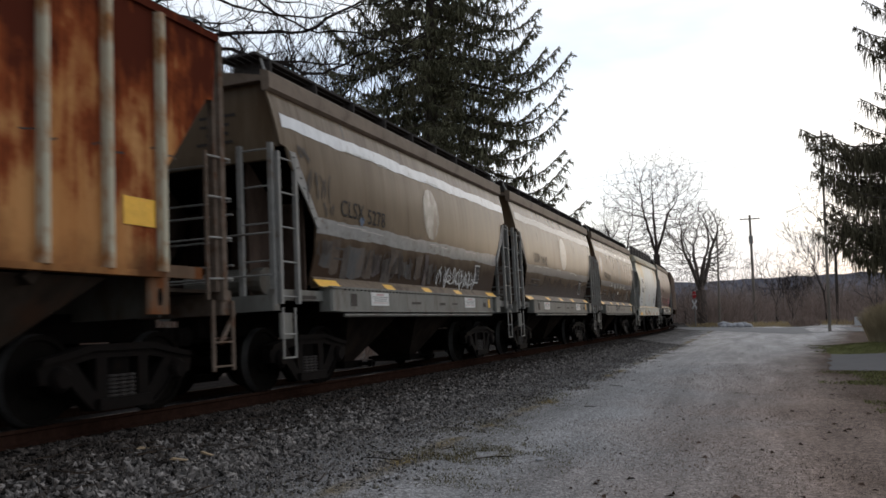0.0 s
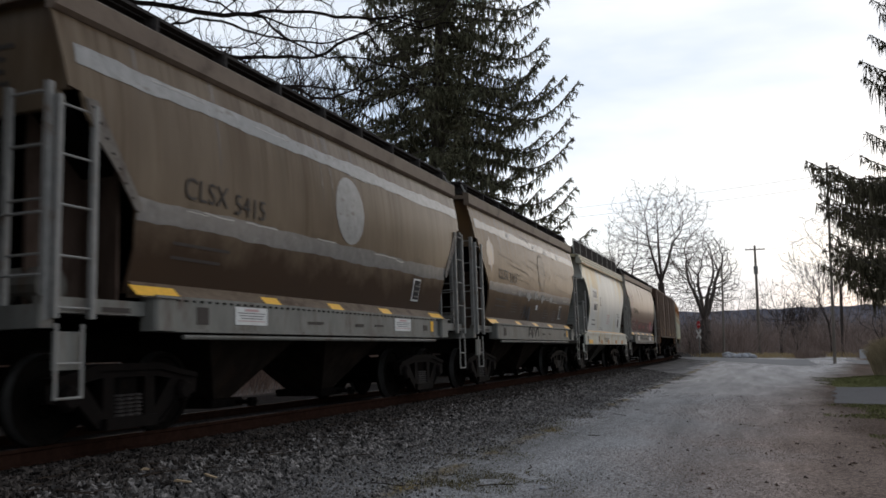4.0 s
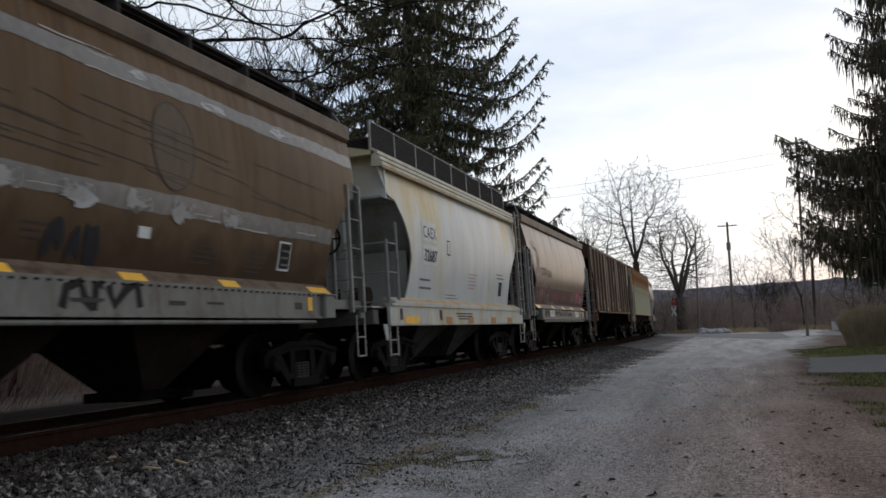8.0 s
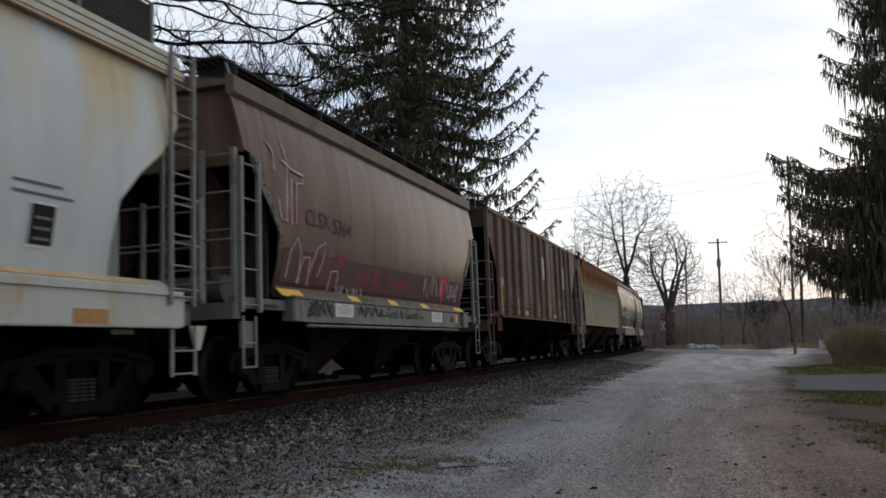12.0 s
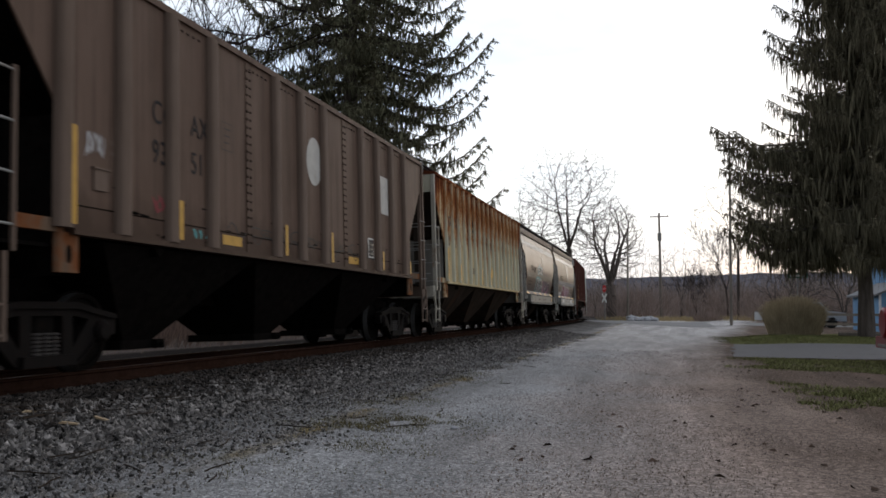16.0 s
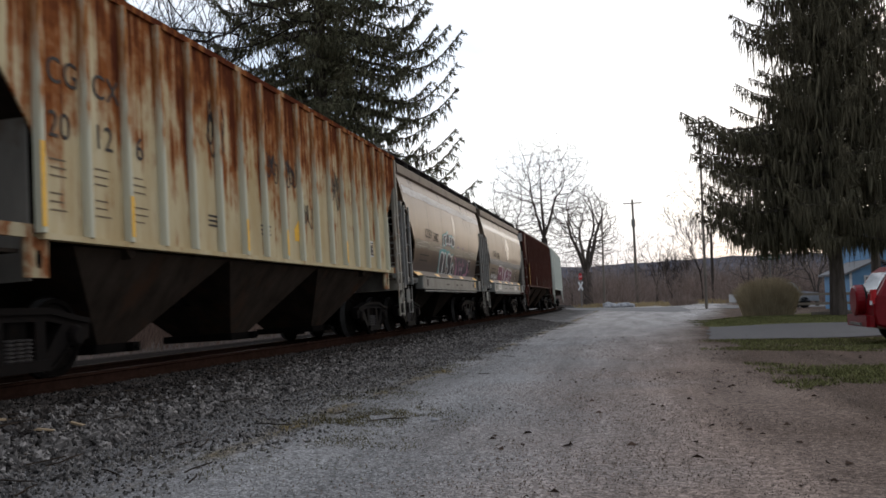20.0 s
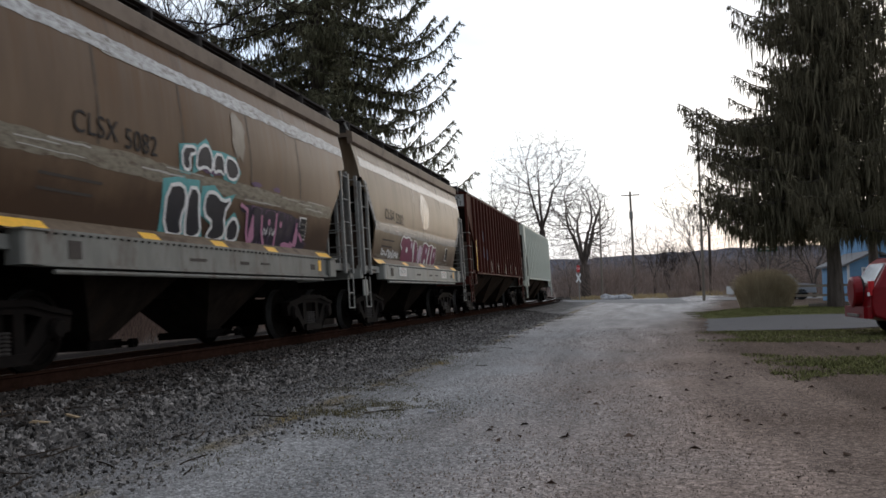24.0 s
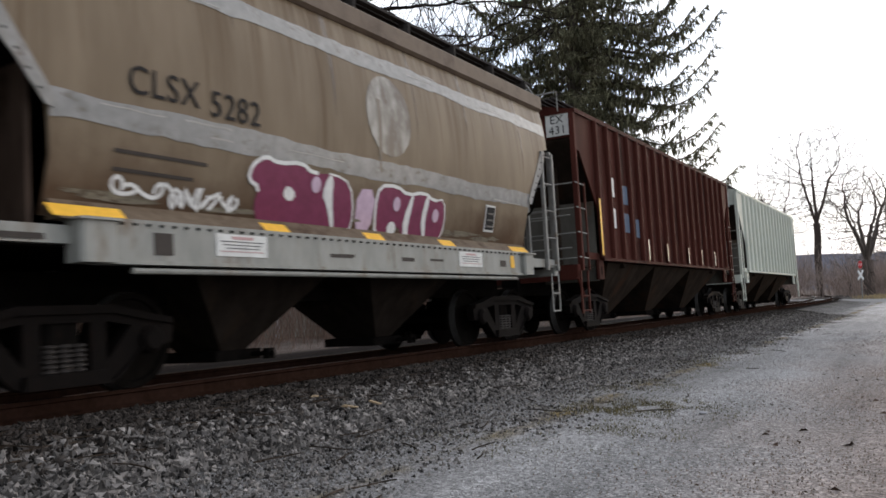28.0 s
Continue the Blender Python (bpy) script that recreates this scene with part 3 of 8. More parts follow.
def text(body, size, mat, parent, at, name="lettering", squash=1.0):
    cu = bpy.data.curves.new(name, "FONT")
    cu.body, cu.size, cu.extrude = body, size, 0.0015
    cu.space_character = 1.08
    cu.materials.append(M[mat])
    ob = new(name, cu)
    ob.parent = parent
    ob.matrix_basis = at @ Matrix.Diagonal((squash, 1, 1, 1))
    return ob


# ground
TX, TZ, CANT = -7.505, 0.363, 2.5
BEND_Y, BEND_K = 55.0, 0.0014


def veer(y):
    """How far the track has swung to the west at y: straight at first, then a long curve."""
    return BEND_K * max(0.0, y - BEND_Y) ** 2


def track_at(s):
    """The place and heading of the track's middle, s metres along it."""
    y = s
    for _ in range(4):
        y = s - (2 * BEND_K) ** 2 * max(0.0, y - BEND_Y) ** 3 / 6
    return TX - veer(y), y, math.degrees(math.atan(2 * BEND_K * max(0.0, y - BEND_Y)))


def rise(x, y):
    """Height of the ground: flat lane, bank of the track, slight lift to the crossing."""
    z = 0.22 * min(1, max(0, (y - 45) / 45)) ** 1.3
    x = x + veer(min(y, 160)) if x < 0 else x
    if -13 < x < -4.0:
        t = min(1, max(0, (-4.0 - x) / 1.9))
        bank = 0.215 * t * t * (3 - 2 * t)
        if x < -9.2:
            bank *= max(0, (x + 13) / 3.8)
        z = max(z, bank)
    if x > 2.8:
        z += 0.16 * min(1, (x - 2.8) / 2) * min(1, max(0, (y - 24) / 14))
    return z


def ground_material():
    m = material("lane_ground", (0.150, 0.146, 0.145), (0.325, 0.318, 0.314), 30, 0.92, 0, 0.7, 1, 10, spec=0.04)
    n, l = m.node_tree.nodes, m.node_tree.links
    b = n["Principled BSDF"]
    base = b.inputs["Base Color"].links[0].from_socket
    tc = n.new("ShaderNodeTexCoord")
    sep = n.new("ShaderNodeSeparateXYZ")
    wob = n.new("ShaderNodeTexNoise")
    wob.inputs["Scale"].default_value, wob.inputs["Detail"].default_value = 0.35, 6
    l.new(tc.outputs["Object"], wob.inputs["Vector"])
    l.new(tc.outputs["Object"], sep.inputs["Vector"])

    def math_node(op, a, c):
        k = n.new("ShaderNodeMath")
        k.operation = op
        for i, s in enumerate((a, c)):
            if isinstance(s, (int, float)):
                k.inputs[i].default_value = s
            else:
                l.new(s, k.inputs[i])
        return k.outputs[0]

    def over(colour_a, colour_b, fac_from, lo, hi, under):
        t = n.new("ShaderNodeTexNoise")
        t.inputs["Scale"].default_value, t.inputs["Detail"].default_value = 14, 9
        l.new(tc.outputs["Object"], t.inputs["Vector"])
        r = n.new("ShaderNodeValToRGB")
        r.color_ramp.elements[0].position, r.color_ramp.elements[1].position = 0.3, 0.7
        r.color_ramp.elements[0].color, r.color_ramp.elements[1].color = (*colour_a, 1), (*colour_b, 1)
        l.new(t.outputs["Fac"], r.inputs["Fac"])
        mr = n.new("ShaderNodeMapRange")
        mr.inputs["From Min"].default_value, mr.inputs["From Max"].default_value = lo, hi
        l.new(fac_from, mr.inputs["Value"])
        mx = n.new("ShaderNodeMixRGB")
        l.new(mr.outputs["Result"], mx.inputs["Fac"])
        l.new(under, mx.inputs["Color1"])
        l.new(r.outputs["Color"], mx.inputs["Color2"])
        return mx.outputs["Color"]

    x = math_node("ADD", sep.outputs["X"], math_node("MULTIPLY", math_node("SUBTRACT", wob.outputs["Fac"], 0.5), 3.0))
    # reddish earth on the far side of the lane
    col = over((0.168, 0.126, 0.105), (0.315, 0.243, 0.204), x, -2.2, 0.6, base)
    # dry pale gravel towards the crossing
    col = over((0.25, 0.232, 0.222), (0.46, 0.436, 0.418), math_node("ADD", sep.outputs["Y"], math_node("MULTIPLY", math_node("SUBTRACT", wob.outputs["Fac"], 0.5), 22.0)), 15, 36, col)
    # soil and leaf litter beyond the lane, which widens towards the crossing
    wide = math_node("MULTIPLY", math_node("MAXIMUM", math_node("SUBTRACT", sep.outputs["Y"], 30.0), 0.0), 0.13)
    col = over((0.066, 0.045, 0.034), (0.125, 0.088, 0.067), math_node("SUBTRACT", x, wide), 0.3, 2.0, col)
    # crushed stone of the bank
    col = over((0.070, 0.066, 0.064), (0.225, 0.216, 0.212), math_node("MULTIPLY", x, -1.0), 2.9, 4.0, col)
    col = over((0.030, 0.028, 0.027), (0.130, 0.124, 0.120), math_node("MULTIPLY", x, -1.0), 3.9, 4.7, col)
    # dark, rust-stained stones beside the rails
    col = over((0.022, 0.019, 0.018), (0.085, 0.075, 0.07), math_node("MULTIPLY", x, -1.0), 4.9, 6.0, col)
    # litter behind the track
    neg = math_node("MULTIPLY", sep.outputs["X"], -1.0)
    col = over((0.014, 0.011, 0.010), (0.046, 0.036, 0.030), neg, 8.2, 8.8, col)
    col = over((0.125, 0.098, 0.085), (0.25, 0.205, 0.178), neg, 11.6, 13.2, col)
    # patches of straw and moss at the edge of the stones
    pat = n.new("ShaderNodeTexNoise")
    pat.inputs["Scale"].default_value, pat.inputs["Detail"].default_value = 0.8, 7
    l.new(tc.outputs["Object"], pat.inputs["Vector"])
    near = math_node("SUBTRACT", 1.0, math_node("ABSOLUTE", math_node("MULTIPLY", math_node("ADD", sep.outputs["X"], 3.4), 1.1), 0.0))
    col = over((0.10, 0.075, 0.035), (0.17, 0.125, 0.06), math_node("MULTIPLY", pat.outputs["Fac"], near), 0.42, 0.58, col)
    # wheel-worn lengthwise streaks and damp patches
    smp, sno, smr, shs = n.new("ShaderNodeMapping"), n.new("ShaderNodeTexNoise"), n.new("ShaderNodeMapRange"), n.new("ShaderNodeHueSaturation")
    smp.inputs["Scale"].default_value = (1.3, 0.14, 1)
    sno.inputs["Scale"].default_value, sno.inputs["Detail"].default_value, sno.inputs["Roughness"].default_value = 1.0, 7, 0.6
    smr.inputs["From Min"].default_value, smr.inputs["From Max"].default_value = 0.3, 0.7
    smr.inputs["To Min"].default_value, smr.inputs["To Max"].default_value = 0.66, 1.26
    l.new(tc.outputs["Object"], smp.inputs["Vector"])
    l.new(smp.outputs["Vector"], sno.inputs["Vector"])
    l.new(sno.outputs["Fac"], smr.inputs["Value"])
    # grit: fine light and dark grains
    grains = smr.outputs["Result"]
    for scale, low, high in ((42, 0.62, 1.36), (105, 0.55, 1.5)):
        gvo, gse, gmr = n.new("ShaderNodeTexVoronoi"), n.new("ShaderNodeSeparateColor"), n.new("ShaderNodeMapRange")
        gvo.inputs["Scale"].default_value = scale
        gmr.inputs["To Min"].default_value, gmr.inputs["To Max"].default_value = low, high
        l.new(tc.outputs["Object"], gvo.inputs["Vector"])
        l.new(gvo.outputs["Color"], gse.inputs["Color"])
        l.new(gse.outputs[0], gmr.inputs["Value"])
        grains = math_node("MULTIPLY", grains, gmr.outputs["Result"])
    l.new(grains, shs.inputs["Value"])
    l.new(col, shs.inputs["Color"])
    l.new(shs.outputs["Color"], b.inputs["Base Color"])
    return m


M["ground"] = ground_material()


def build_ground():
    xs = [-900, -300, -120, -60, -30, -18, -13, -12, -11, -10, -9.5] + [-9.2 + 0.2 * i for i in range(60)] + [3, 3.5, 4, 5, 6, 8, 12, 20, 40, 90, 200, 500, 900]
    ys = [-300, -80, -30, -12, -6, -3] + [-2 + 0.35 * i for i in range(90)] + [30 + 1.5 * i for i in range(50)] + [110, 130, 170, 250, 400, 700, 1200]
    v = []
    for y in ys:
        for x in xs:
            z = rise(x, y)
            if -4.2 < x < 3.4 and -2 < y < 40:
                z += 0.018 * noise.noise(Vector((x * 0.5, y * 0.5, 0))) + 0.008 * noise.noise(Vector((x * 2.1, y * 2.1, 3)))
            v.append((x, y, z))
    w = len(xs)
    f = [(j * w + i, j * w + i + 1, (j + 1) * w + i + 1, (j + 1) * w + i) for j in range(len(ys) - 1) for i in range(w - 1)]
    g = fast("ground", v, f, "ground")
    g.data.polygons.foreach_set("use_smooth", [True] * len(f))
    tagged(g, "gravel and reddish dirt lane beside the track", "ground", kind="structure")


build_ground()


def strip(name, label, category, outline, mat, lift):
    """A flat patch of ground that follows the terrain."""
    rng = random.Random(len(name) * 7)
    edge = []
    for (x0, y0), (x1, y1) in zip(outline, outline[1:] + outline[:1]):
        n = max(1, int(math.hypot(x1 - x0, y1 - y0) / 0.7)) if max(abs(x0), abs(x1)) < 12 else 1
        for i in range(n):
            j = 0.12 if i else 0.0
            edge.append((x0 + (x1 - x0) * i / n + rng.uniform(-j, j), y0 + (y1 - y0) * i / n + rng.uniform(-j, j)))
    bm = bmesh.new()
    bm.faces.new([bm.verts.new((x, y, 0)) for x, y in edge])
    for axis in (0, 1):
        lo, hi = min(p[axis] for p in edge), max(p[axis] for p in edge)
        n = min(30, int(hi - lo))
        for i in range(1, n):
            co, no = [0, 0, 0], [0, 0, 0]
            co[axis], no[axis] = lo + (hi - lo) * i / n, 1
            bmesh.ops.bisect_plane(bm, geom=bm.verts[:] + bm.edges[:] + bm.faces[:], plane_co=co, plane_no=no)
    for q in bm.verts:
        q.co.z = rise(q.co.x, q.co.y) + lift
    bmesh.ops.recalc_face_normals(bm, faces=bm.faces)
    me = bpy.data.meshes.new(name)
    bm.to_mesh(me)
    bm.free()
    ob = part(name, me, mat)
    return tagged(ob, label, category, kind="structure")


# track
def rail_point(y, w, h):
    c, q = math.cos(radians(CANT)), math.sin(radians(CANT))
    return Vector((TX - veer(y) + w * c - h * q, y, TZ + w * q + h * c))


def build_track():
    bed = Build()
    # bed of stones under the ties
    ys = [-40 + 2 * i for i in range(121)]
    prof = [(-2.6, -0.5), (-1.9, -0.2), (1.5, -0.2), (1.62, -0.235), (2.0, -0.5)]
    v = [rail_point(y, w, h) for y in ys for w, h in prof]
    n = len(prof)
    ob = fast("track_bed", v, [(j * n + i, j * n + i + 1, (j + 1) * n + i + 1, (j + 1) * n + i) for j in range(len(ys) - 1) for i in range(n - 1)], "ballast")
    tagged(ob, "grey crushed-stone bed under the railway track", "track bed", kind="structure")
    track = tagged(new("railway_track"), "rusty rails on weathered wooden ties", "railway track", kind="structure")
    sec = [(-0.07, -0.17), (0.07, -0.17), (0.07, -0.155), (0.012, -0.13), (0.012, -0.045), (0.036, -0.035), (0.036, -0.003), (0.03, 0), (-0.03, 0), (-0.036, -0.003), (-0.036, -0.035), (-0.012, -0.045), (-0.012, -0.13), (-0.07, -0.155)]
    for w0 in (-0.755, 0.755):
        b = Build()
        k = len(sec)
        ys = [-40, 0, 30] + [BEND_Y + 5 * i for i in range(28)]
        v = [rail_point(y, w0 + a, h) for y in ys for a, h in sec]
        b.add(v, [(j * k + i, j * k + (i + 1) % k, (j + 1) * k + (i + 1) % k, (j + 1) * k + i) for j in range(len(ys) - 1) for i in range(k)])
        part("rail", b, "rail", track, "brown rusty steel rail")
        top = Build()
        top.add([rail_point(y, w0 + a, 0.0015) for y in ys for a in (-0.026, 0.026)], [(2 * j, 2 * j + 1, 2 * j + 3, 2 * j + 2) for j in range(len(ys) - 1)])
        part("running_surface", top, "tread", track, "polished rail head")
    tie = Build().box(0, 0, 0, 2.6, 0.23, 0.16, bev=0.012).mesh("tie")
    tie.materials.append(M["tie"])
    rng = random.Random(4)
    for i in range(190):
        y = -6 + 0.53 * i
        o = new("tie", tie)
        o.parent = track
        o.matrix_basis = Matrix.Translation(rail_point(y + rng.uniform(-0.03, 0.03), rng.uniform(-0.03, 0.03), -0.255)) @ pose(0, 0, 0, 0, -CANT, track_at(y)[2] + rng.uniform(-1.5, 1.5))


build_track()


# rolling stock: x to the near side, y along the train, z above the rails
def wheelset_mesh():
    b = Build()
    for s in (-1, 1):
        prof = [(-0.07, 0.08), (-0.07, 0.485), (-0.035, 0.485), (-0.028, 0.462), (0.07, 0.452), (0.07, 0.40), (0.035, 0.385), (0.02, 0.20), (0.075, 0.17), (0.09, 0.10), (0.09, 0.0)]
        b.rev(prof, (s * 0.755, 0, 0), (s, 0, 0), 28)
    b.tube((-1.05, 0, 0), (1.05, 0, 0), 0.075, n=12)
    me = b.mesh("wheelset", False)
    me.materials.append(M["wheel"])
    me.materials.append(M["wheel_tread"])
    for p in me.polygons:
        r = sum(Vector((0, me.vertices[i].co.y, me.vertices[i].co.z)).length for i in p.vertices) / len(p.vertices)
        if 0.452 <= r <= 0.47 and abs(p.normal.x) < 0.5:
            p.material_index = 1
    return me


def frame_mesh(s):
    """Cast side frame of a freight truck: arched top, triangular windows, spring opening, bearing boxes."""
    b = Build()
    x0, x1 = s * 0.95, s * 1.08
    xr = s * 1.115
    # top member, bottom member and columns round the spring opening
    b.prism([(-0.52, 0.64), (-0.46, 0.79), (0.46, 0.79), (0.52, 0.64)], x0, x1)
    b.prism([(-0.50, 0.715), (-0.46, 0.79), (0.46, 0.79), (0.50, 0.715)], x1, xr)
    b.prism([(-0.42, 0.10), (-0.40, 0.22), (0.40, 0.22), (0.42, 0.10)], s * 0.90, s * 1.14)
    for k in (-1, 1):
        b.prism([(k * 0.40, 0.22), (k * 0.24, 0.22), (k * 0.24, 0.66), (k * 0.40, 0.66)], x0, x1)
        # shoulder down to the bearing box
        b.prism([(k * 0.44, 0.64), (k * 0.46, 0.79), (k * 0.82, 0.71), (k * 1.12, 0.66), (k * 1.16, 0.56), (k * 1.14, 0.42), (k * 0.98, 0.40), (k * 0.98, 0.55), (k * 0.78, 0.58)], x0, x1)
        b.prism([(k * 0.46, 0.715), (k * 0.46, 0.79), (k * 0.82, 0.71), (k * 1.12, 0.66), (k * 1.14, 0.60), (k * 0.82, 0.645)], x1, xr)
        # diagonal to the foot
        b.prism([(k * 0.86, 0.60), (k * 0.68, 0.61), (k * 0.36, 0.24), (k * 0.40, 0.10), (k * 0.56, 0.17), (k * 0.82, 0.42)], x0, x1)
        b.prism([(k * 0.80, 0.42), (k * 0.76, 0.36), (k * 0.42, 0.10), (k * 0.52, 0.14)], x1, xr)
        b.rev([(0, 0.0), (0, 0.135), (0.11, 0.135), (0.13, 0.12), (0.16, 0.09), (0.16, 0.0)], (s * 0.99, k * 0.89, 0.457), (s, 0, 0), 16)
    return b.mesh("side_frame")


def spring_mesh(s):
    b = Build()
    prof = []
    for i in range(6):
        z = 0.215 + 0.042 * i
        prof += [(z, 0.05), (z + 0.012, 0.072), (z + 0.024, 0.072), (z + 0.036, 0.05)]
    b.rev(prof, (s * 1.03, 0, 0), (0, 0, 1), 10)
    return b.mesh("coil_spring")


WHEELSET = wheelset_mesh()
FRAMES = {s: frame_mesh(s) for s in (-1, 1)}
SPRINGS = {s: spring_mesh(s) for s in (-1, 1)}
SPRING_MAT = material("rusty_spring_steel", (0.011, 0.008, 0.006), (0.024, 0.017, 0.014), 8, 0.7, 0.0, 0.1)
BOLSTER = Build().box(0, 0, 0.52, 2.1, 0.34, 0.26, bev=0.04).box(0, 0, 0.70, 0.7, 0.5, 0.14).tube((-0.7, -0.62, 0.4), (0.7, -0.62, 0.4), 0.04).tube((-0.7, 0.62, 0.4), (0.7, 0.62, 0.4), 0.04).mesh("bolster")
AXLES = []


def trucks(car, half):
    for y in (-half, half):
        t = part("truck_bolster", BOLSTER, "under", car, "grimy cast steel truck with shade in its near-black tone", at=Matrix.Translation((0, y, 0)))
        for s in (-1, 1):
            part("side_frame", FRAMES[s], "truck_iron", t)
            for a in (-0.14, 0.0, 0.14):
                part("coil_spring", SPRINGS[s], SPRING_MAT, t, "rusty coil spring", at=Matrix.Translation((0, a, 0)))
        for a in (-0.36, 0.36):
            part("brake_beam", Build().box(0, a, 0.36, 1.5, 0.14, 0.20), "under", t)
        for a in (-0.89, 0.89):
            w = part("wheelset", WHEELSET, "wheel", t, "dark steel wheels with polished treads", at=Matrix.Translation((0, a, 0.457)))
            AXLES.append((w, a))


def ladder(name, parent, posts, z0, z1, rungs, mat="ladder", r=0.013, width=0.05):
    """Two upright bars at the (x, y) of posts with round rungs between them."""
    b = Build()
    (xa, ya), (xb, yb) = posts
    for x, y in posts:
        b.box(x, y, (z0 + z1) / 2, width, width, z1 - z0, bev=0.008)
    ob = part(name, b, mat, parent)
    rung = Build().tube((xa, ya, 0), (xb, yb, 0), r, n=6).mesh("rung")
    for i in range(rungs):
        part("rung", rung, mat, ob, at=Matrix.Translation((0, 0, z0 + 0.1 + (z1 - z0 - 0.18) * i / max(1, rungs - 1))))
    return ob


def coupler(car, y, s):
    b = Build().box(0, y - s * 0.42, 0.83, 0.14, 0.84, 0.16).box(0.02, y - s * 0.06, 0.84, 0.30, 0.20, 0.26, bev=0.05).box(0.12, y + s * 0.08, 0.84, 0.12, 0.16, 0.24, bev=0.04)
    part("coupler", b, "under", car, "rusty knuckle coupler")
    hose = Build()
    pts = [Vector((-0.35, y - s * 0.35, 0.72)), Vector((-0.32, y - s * 0.22, 0.50)), Vector((-0.26, y - s * 0.08, 0.40)), Vector((-0.22, y + s * 0.04, 0.42))]
    for p, q in zip(pts, pts[1:]):
        hose.tube(p, q, 0.022, n=6)
    part("brake_hose", hose, "tyre", car)


def round_side(z, top):
    """Half width of a rounded hopper body at height z: widest below the middle, drawn in to roof and foot."""
    d = z - 2.95
    return 1.505 - d * d * (0.108 if d > 0 else 0.110)


def flat_side(z, top):
    return 1.47


def patch(name, car, outline, side, top, mat, lift=0.006, s=1, steps=6, label=""):
    """A painted shape on a body side: an outline of (y, z), cut in level bands that follow the side."""
    zs = [p[1] for p in outline]
    lo, hi = min(zs), max(zs)
    bm = bmesh.new()
    bm.faces.new([bm.verts.new((0, y, z)) for y, z in outline])
    for i in range(1, steps):
        z = lo + (hi - lo) * i / steps
        bmesh.ops.bisect_plane(bm, geom=bm.verts[:] + bm.edges[:] + bm.faces[:], plane_co=(0, 0, z), plane_no=(0, 0, 1))
    bmesh.ops.triangulate(bm, faces=[f for f in bm.faces if len(f.verts) > 4])
    for q in bm.verts:
        q.co.x = s * (side(q.co.z, top) + lift)
    me = bpy.data.meshes.new(name)
    bm.to_mesh(me)
    bm.free()
    return part(name, me, mat, car, label)


def rect(y0, y1, z0, z1):
    return [(y0, z0), (y1, z0), (y1, z1), (y0, z1)]


def oval(y, z, a, b, n=20):
    return [(y + a * math.cos(2 * math.pi * i / n), z + b * math.sin(2 * math.pi * i / n)) for i in range(n)]


def blob(rng, y, z, a, b, n=14, rough=0.35):
    return [(y + a * math.cos(2 * math.pi * i / n) * rng.uniform(1 - rough, 1 + rough * 0.5), z + b * math.sin(2 * math.pi * i / n) * rng.uniform(1 - rough, 1 + rough * 0.5)) for i in range(n)]


def stroke(name, car, pts, width, side, top, mat, lift=0.009, s=1):
    """A sprayed line on a body side."""
    v, f = [], []
    for i, (y, z) in enumerate(pts):
        a, c = pts[max(0, i - 1)], pts[min(len(pts) - 1, i + 1)]
        d = Vector((c[0] - a[0], c[1] - a[1]))
        d = d.normalized() if d.length else Vector((1, 0))
        for k in (-0.5, 0.5):
            yy, zz = y - d.y * width * k, z + d.x * width * k
            v.append((s * (side(zz, top) + lift), yy, zz))
    f = [(2 * i, 2 * i + 1, 2 * i + 3, 2 * i + 2) for i in range(len(pts) - 1)]
    me = bpy.data.meshes.new(name)
    me.from_pydata(v, [], f)
    return part(name, me, mat, car)


def scrawl(rng, y0, y1, z0, z1, n=5, loops=9):
    """Loose looped lines, like a sprayed tag that cannot be read."""
    out = []
    for k in range(n):
        a = y0 + (y1 - y0) * (k + 0.1) / n
        w = (y1 - y0) / n * 0.95
        ph, turns = rng.uniform(0, 6), rng.choice((1.0, 1.5, 2.0))
        big, lean, rise_by = rng.uniform(0.55, 1.0), rng.uniform(-0.3, 0.3), rng.uniform(-0.25, 0.25)
        pts = []
        m = loops * 3
        for i in range(m):
            u = i / (m - 1)
            c = 2 * math.pi * turns * u + ph
            zz = 0.5 + rise_by * (u - 0.5) + 0.48 * big * math.sin(c) * (0.7 + 0.3 * math.cos(5 * u + ph))
            pts.append((a + w * (0.15 + 0.7 * u + 0.30 * math.cos(c) + lean * (zz - 0.5) * 0.5), z0 + (z1 - z0) * zz))
        out.append(pts)
    return out


def tag(rng, y0, y1, z0, z1, n=6):
    """Upright jagged letter-like lines that cannot be read."""
    out = []
    for k in range(n):
        a, w = y0 + (y1 - y0) * k / n, (y1 - y0) / n
        m = rng.choice((3, 4, 5))
        knots = [(a + w * rng.uniform(-0.1, 1.1), z0 + (z1 - z0) * (rng.uniform(0, 0.25) if i % 2 else rng.uniform(0.7, 1.0))) for i in range(m)]
        pts = []
        for i in range(m - 1):
            (ya, za), (yb, zb) = knots[i], knots[i + 1]
            bow = rng.uniform(-0.35, 0.35) * w
            pts += [(ya + (yb - ya) * u + bow * u * (1 - u) * 4, za + (zb - za) * u) for u in (0, 0.2, 0.4, 0.6, 0.8)]
        out.append(pts + knots[-1:])
    return out


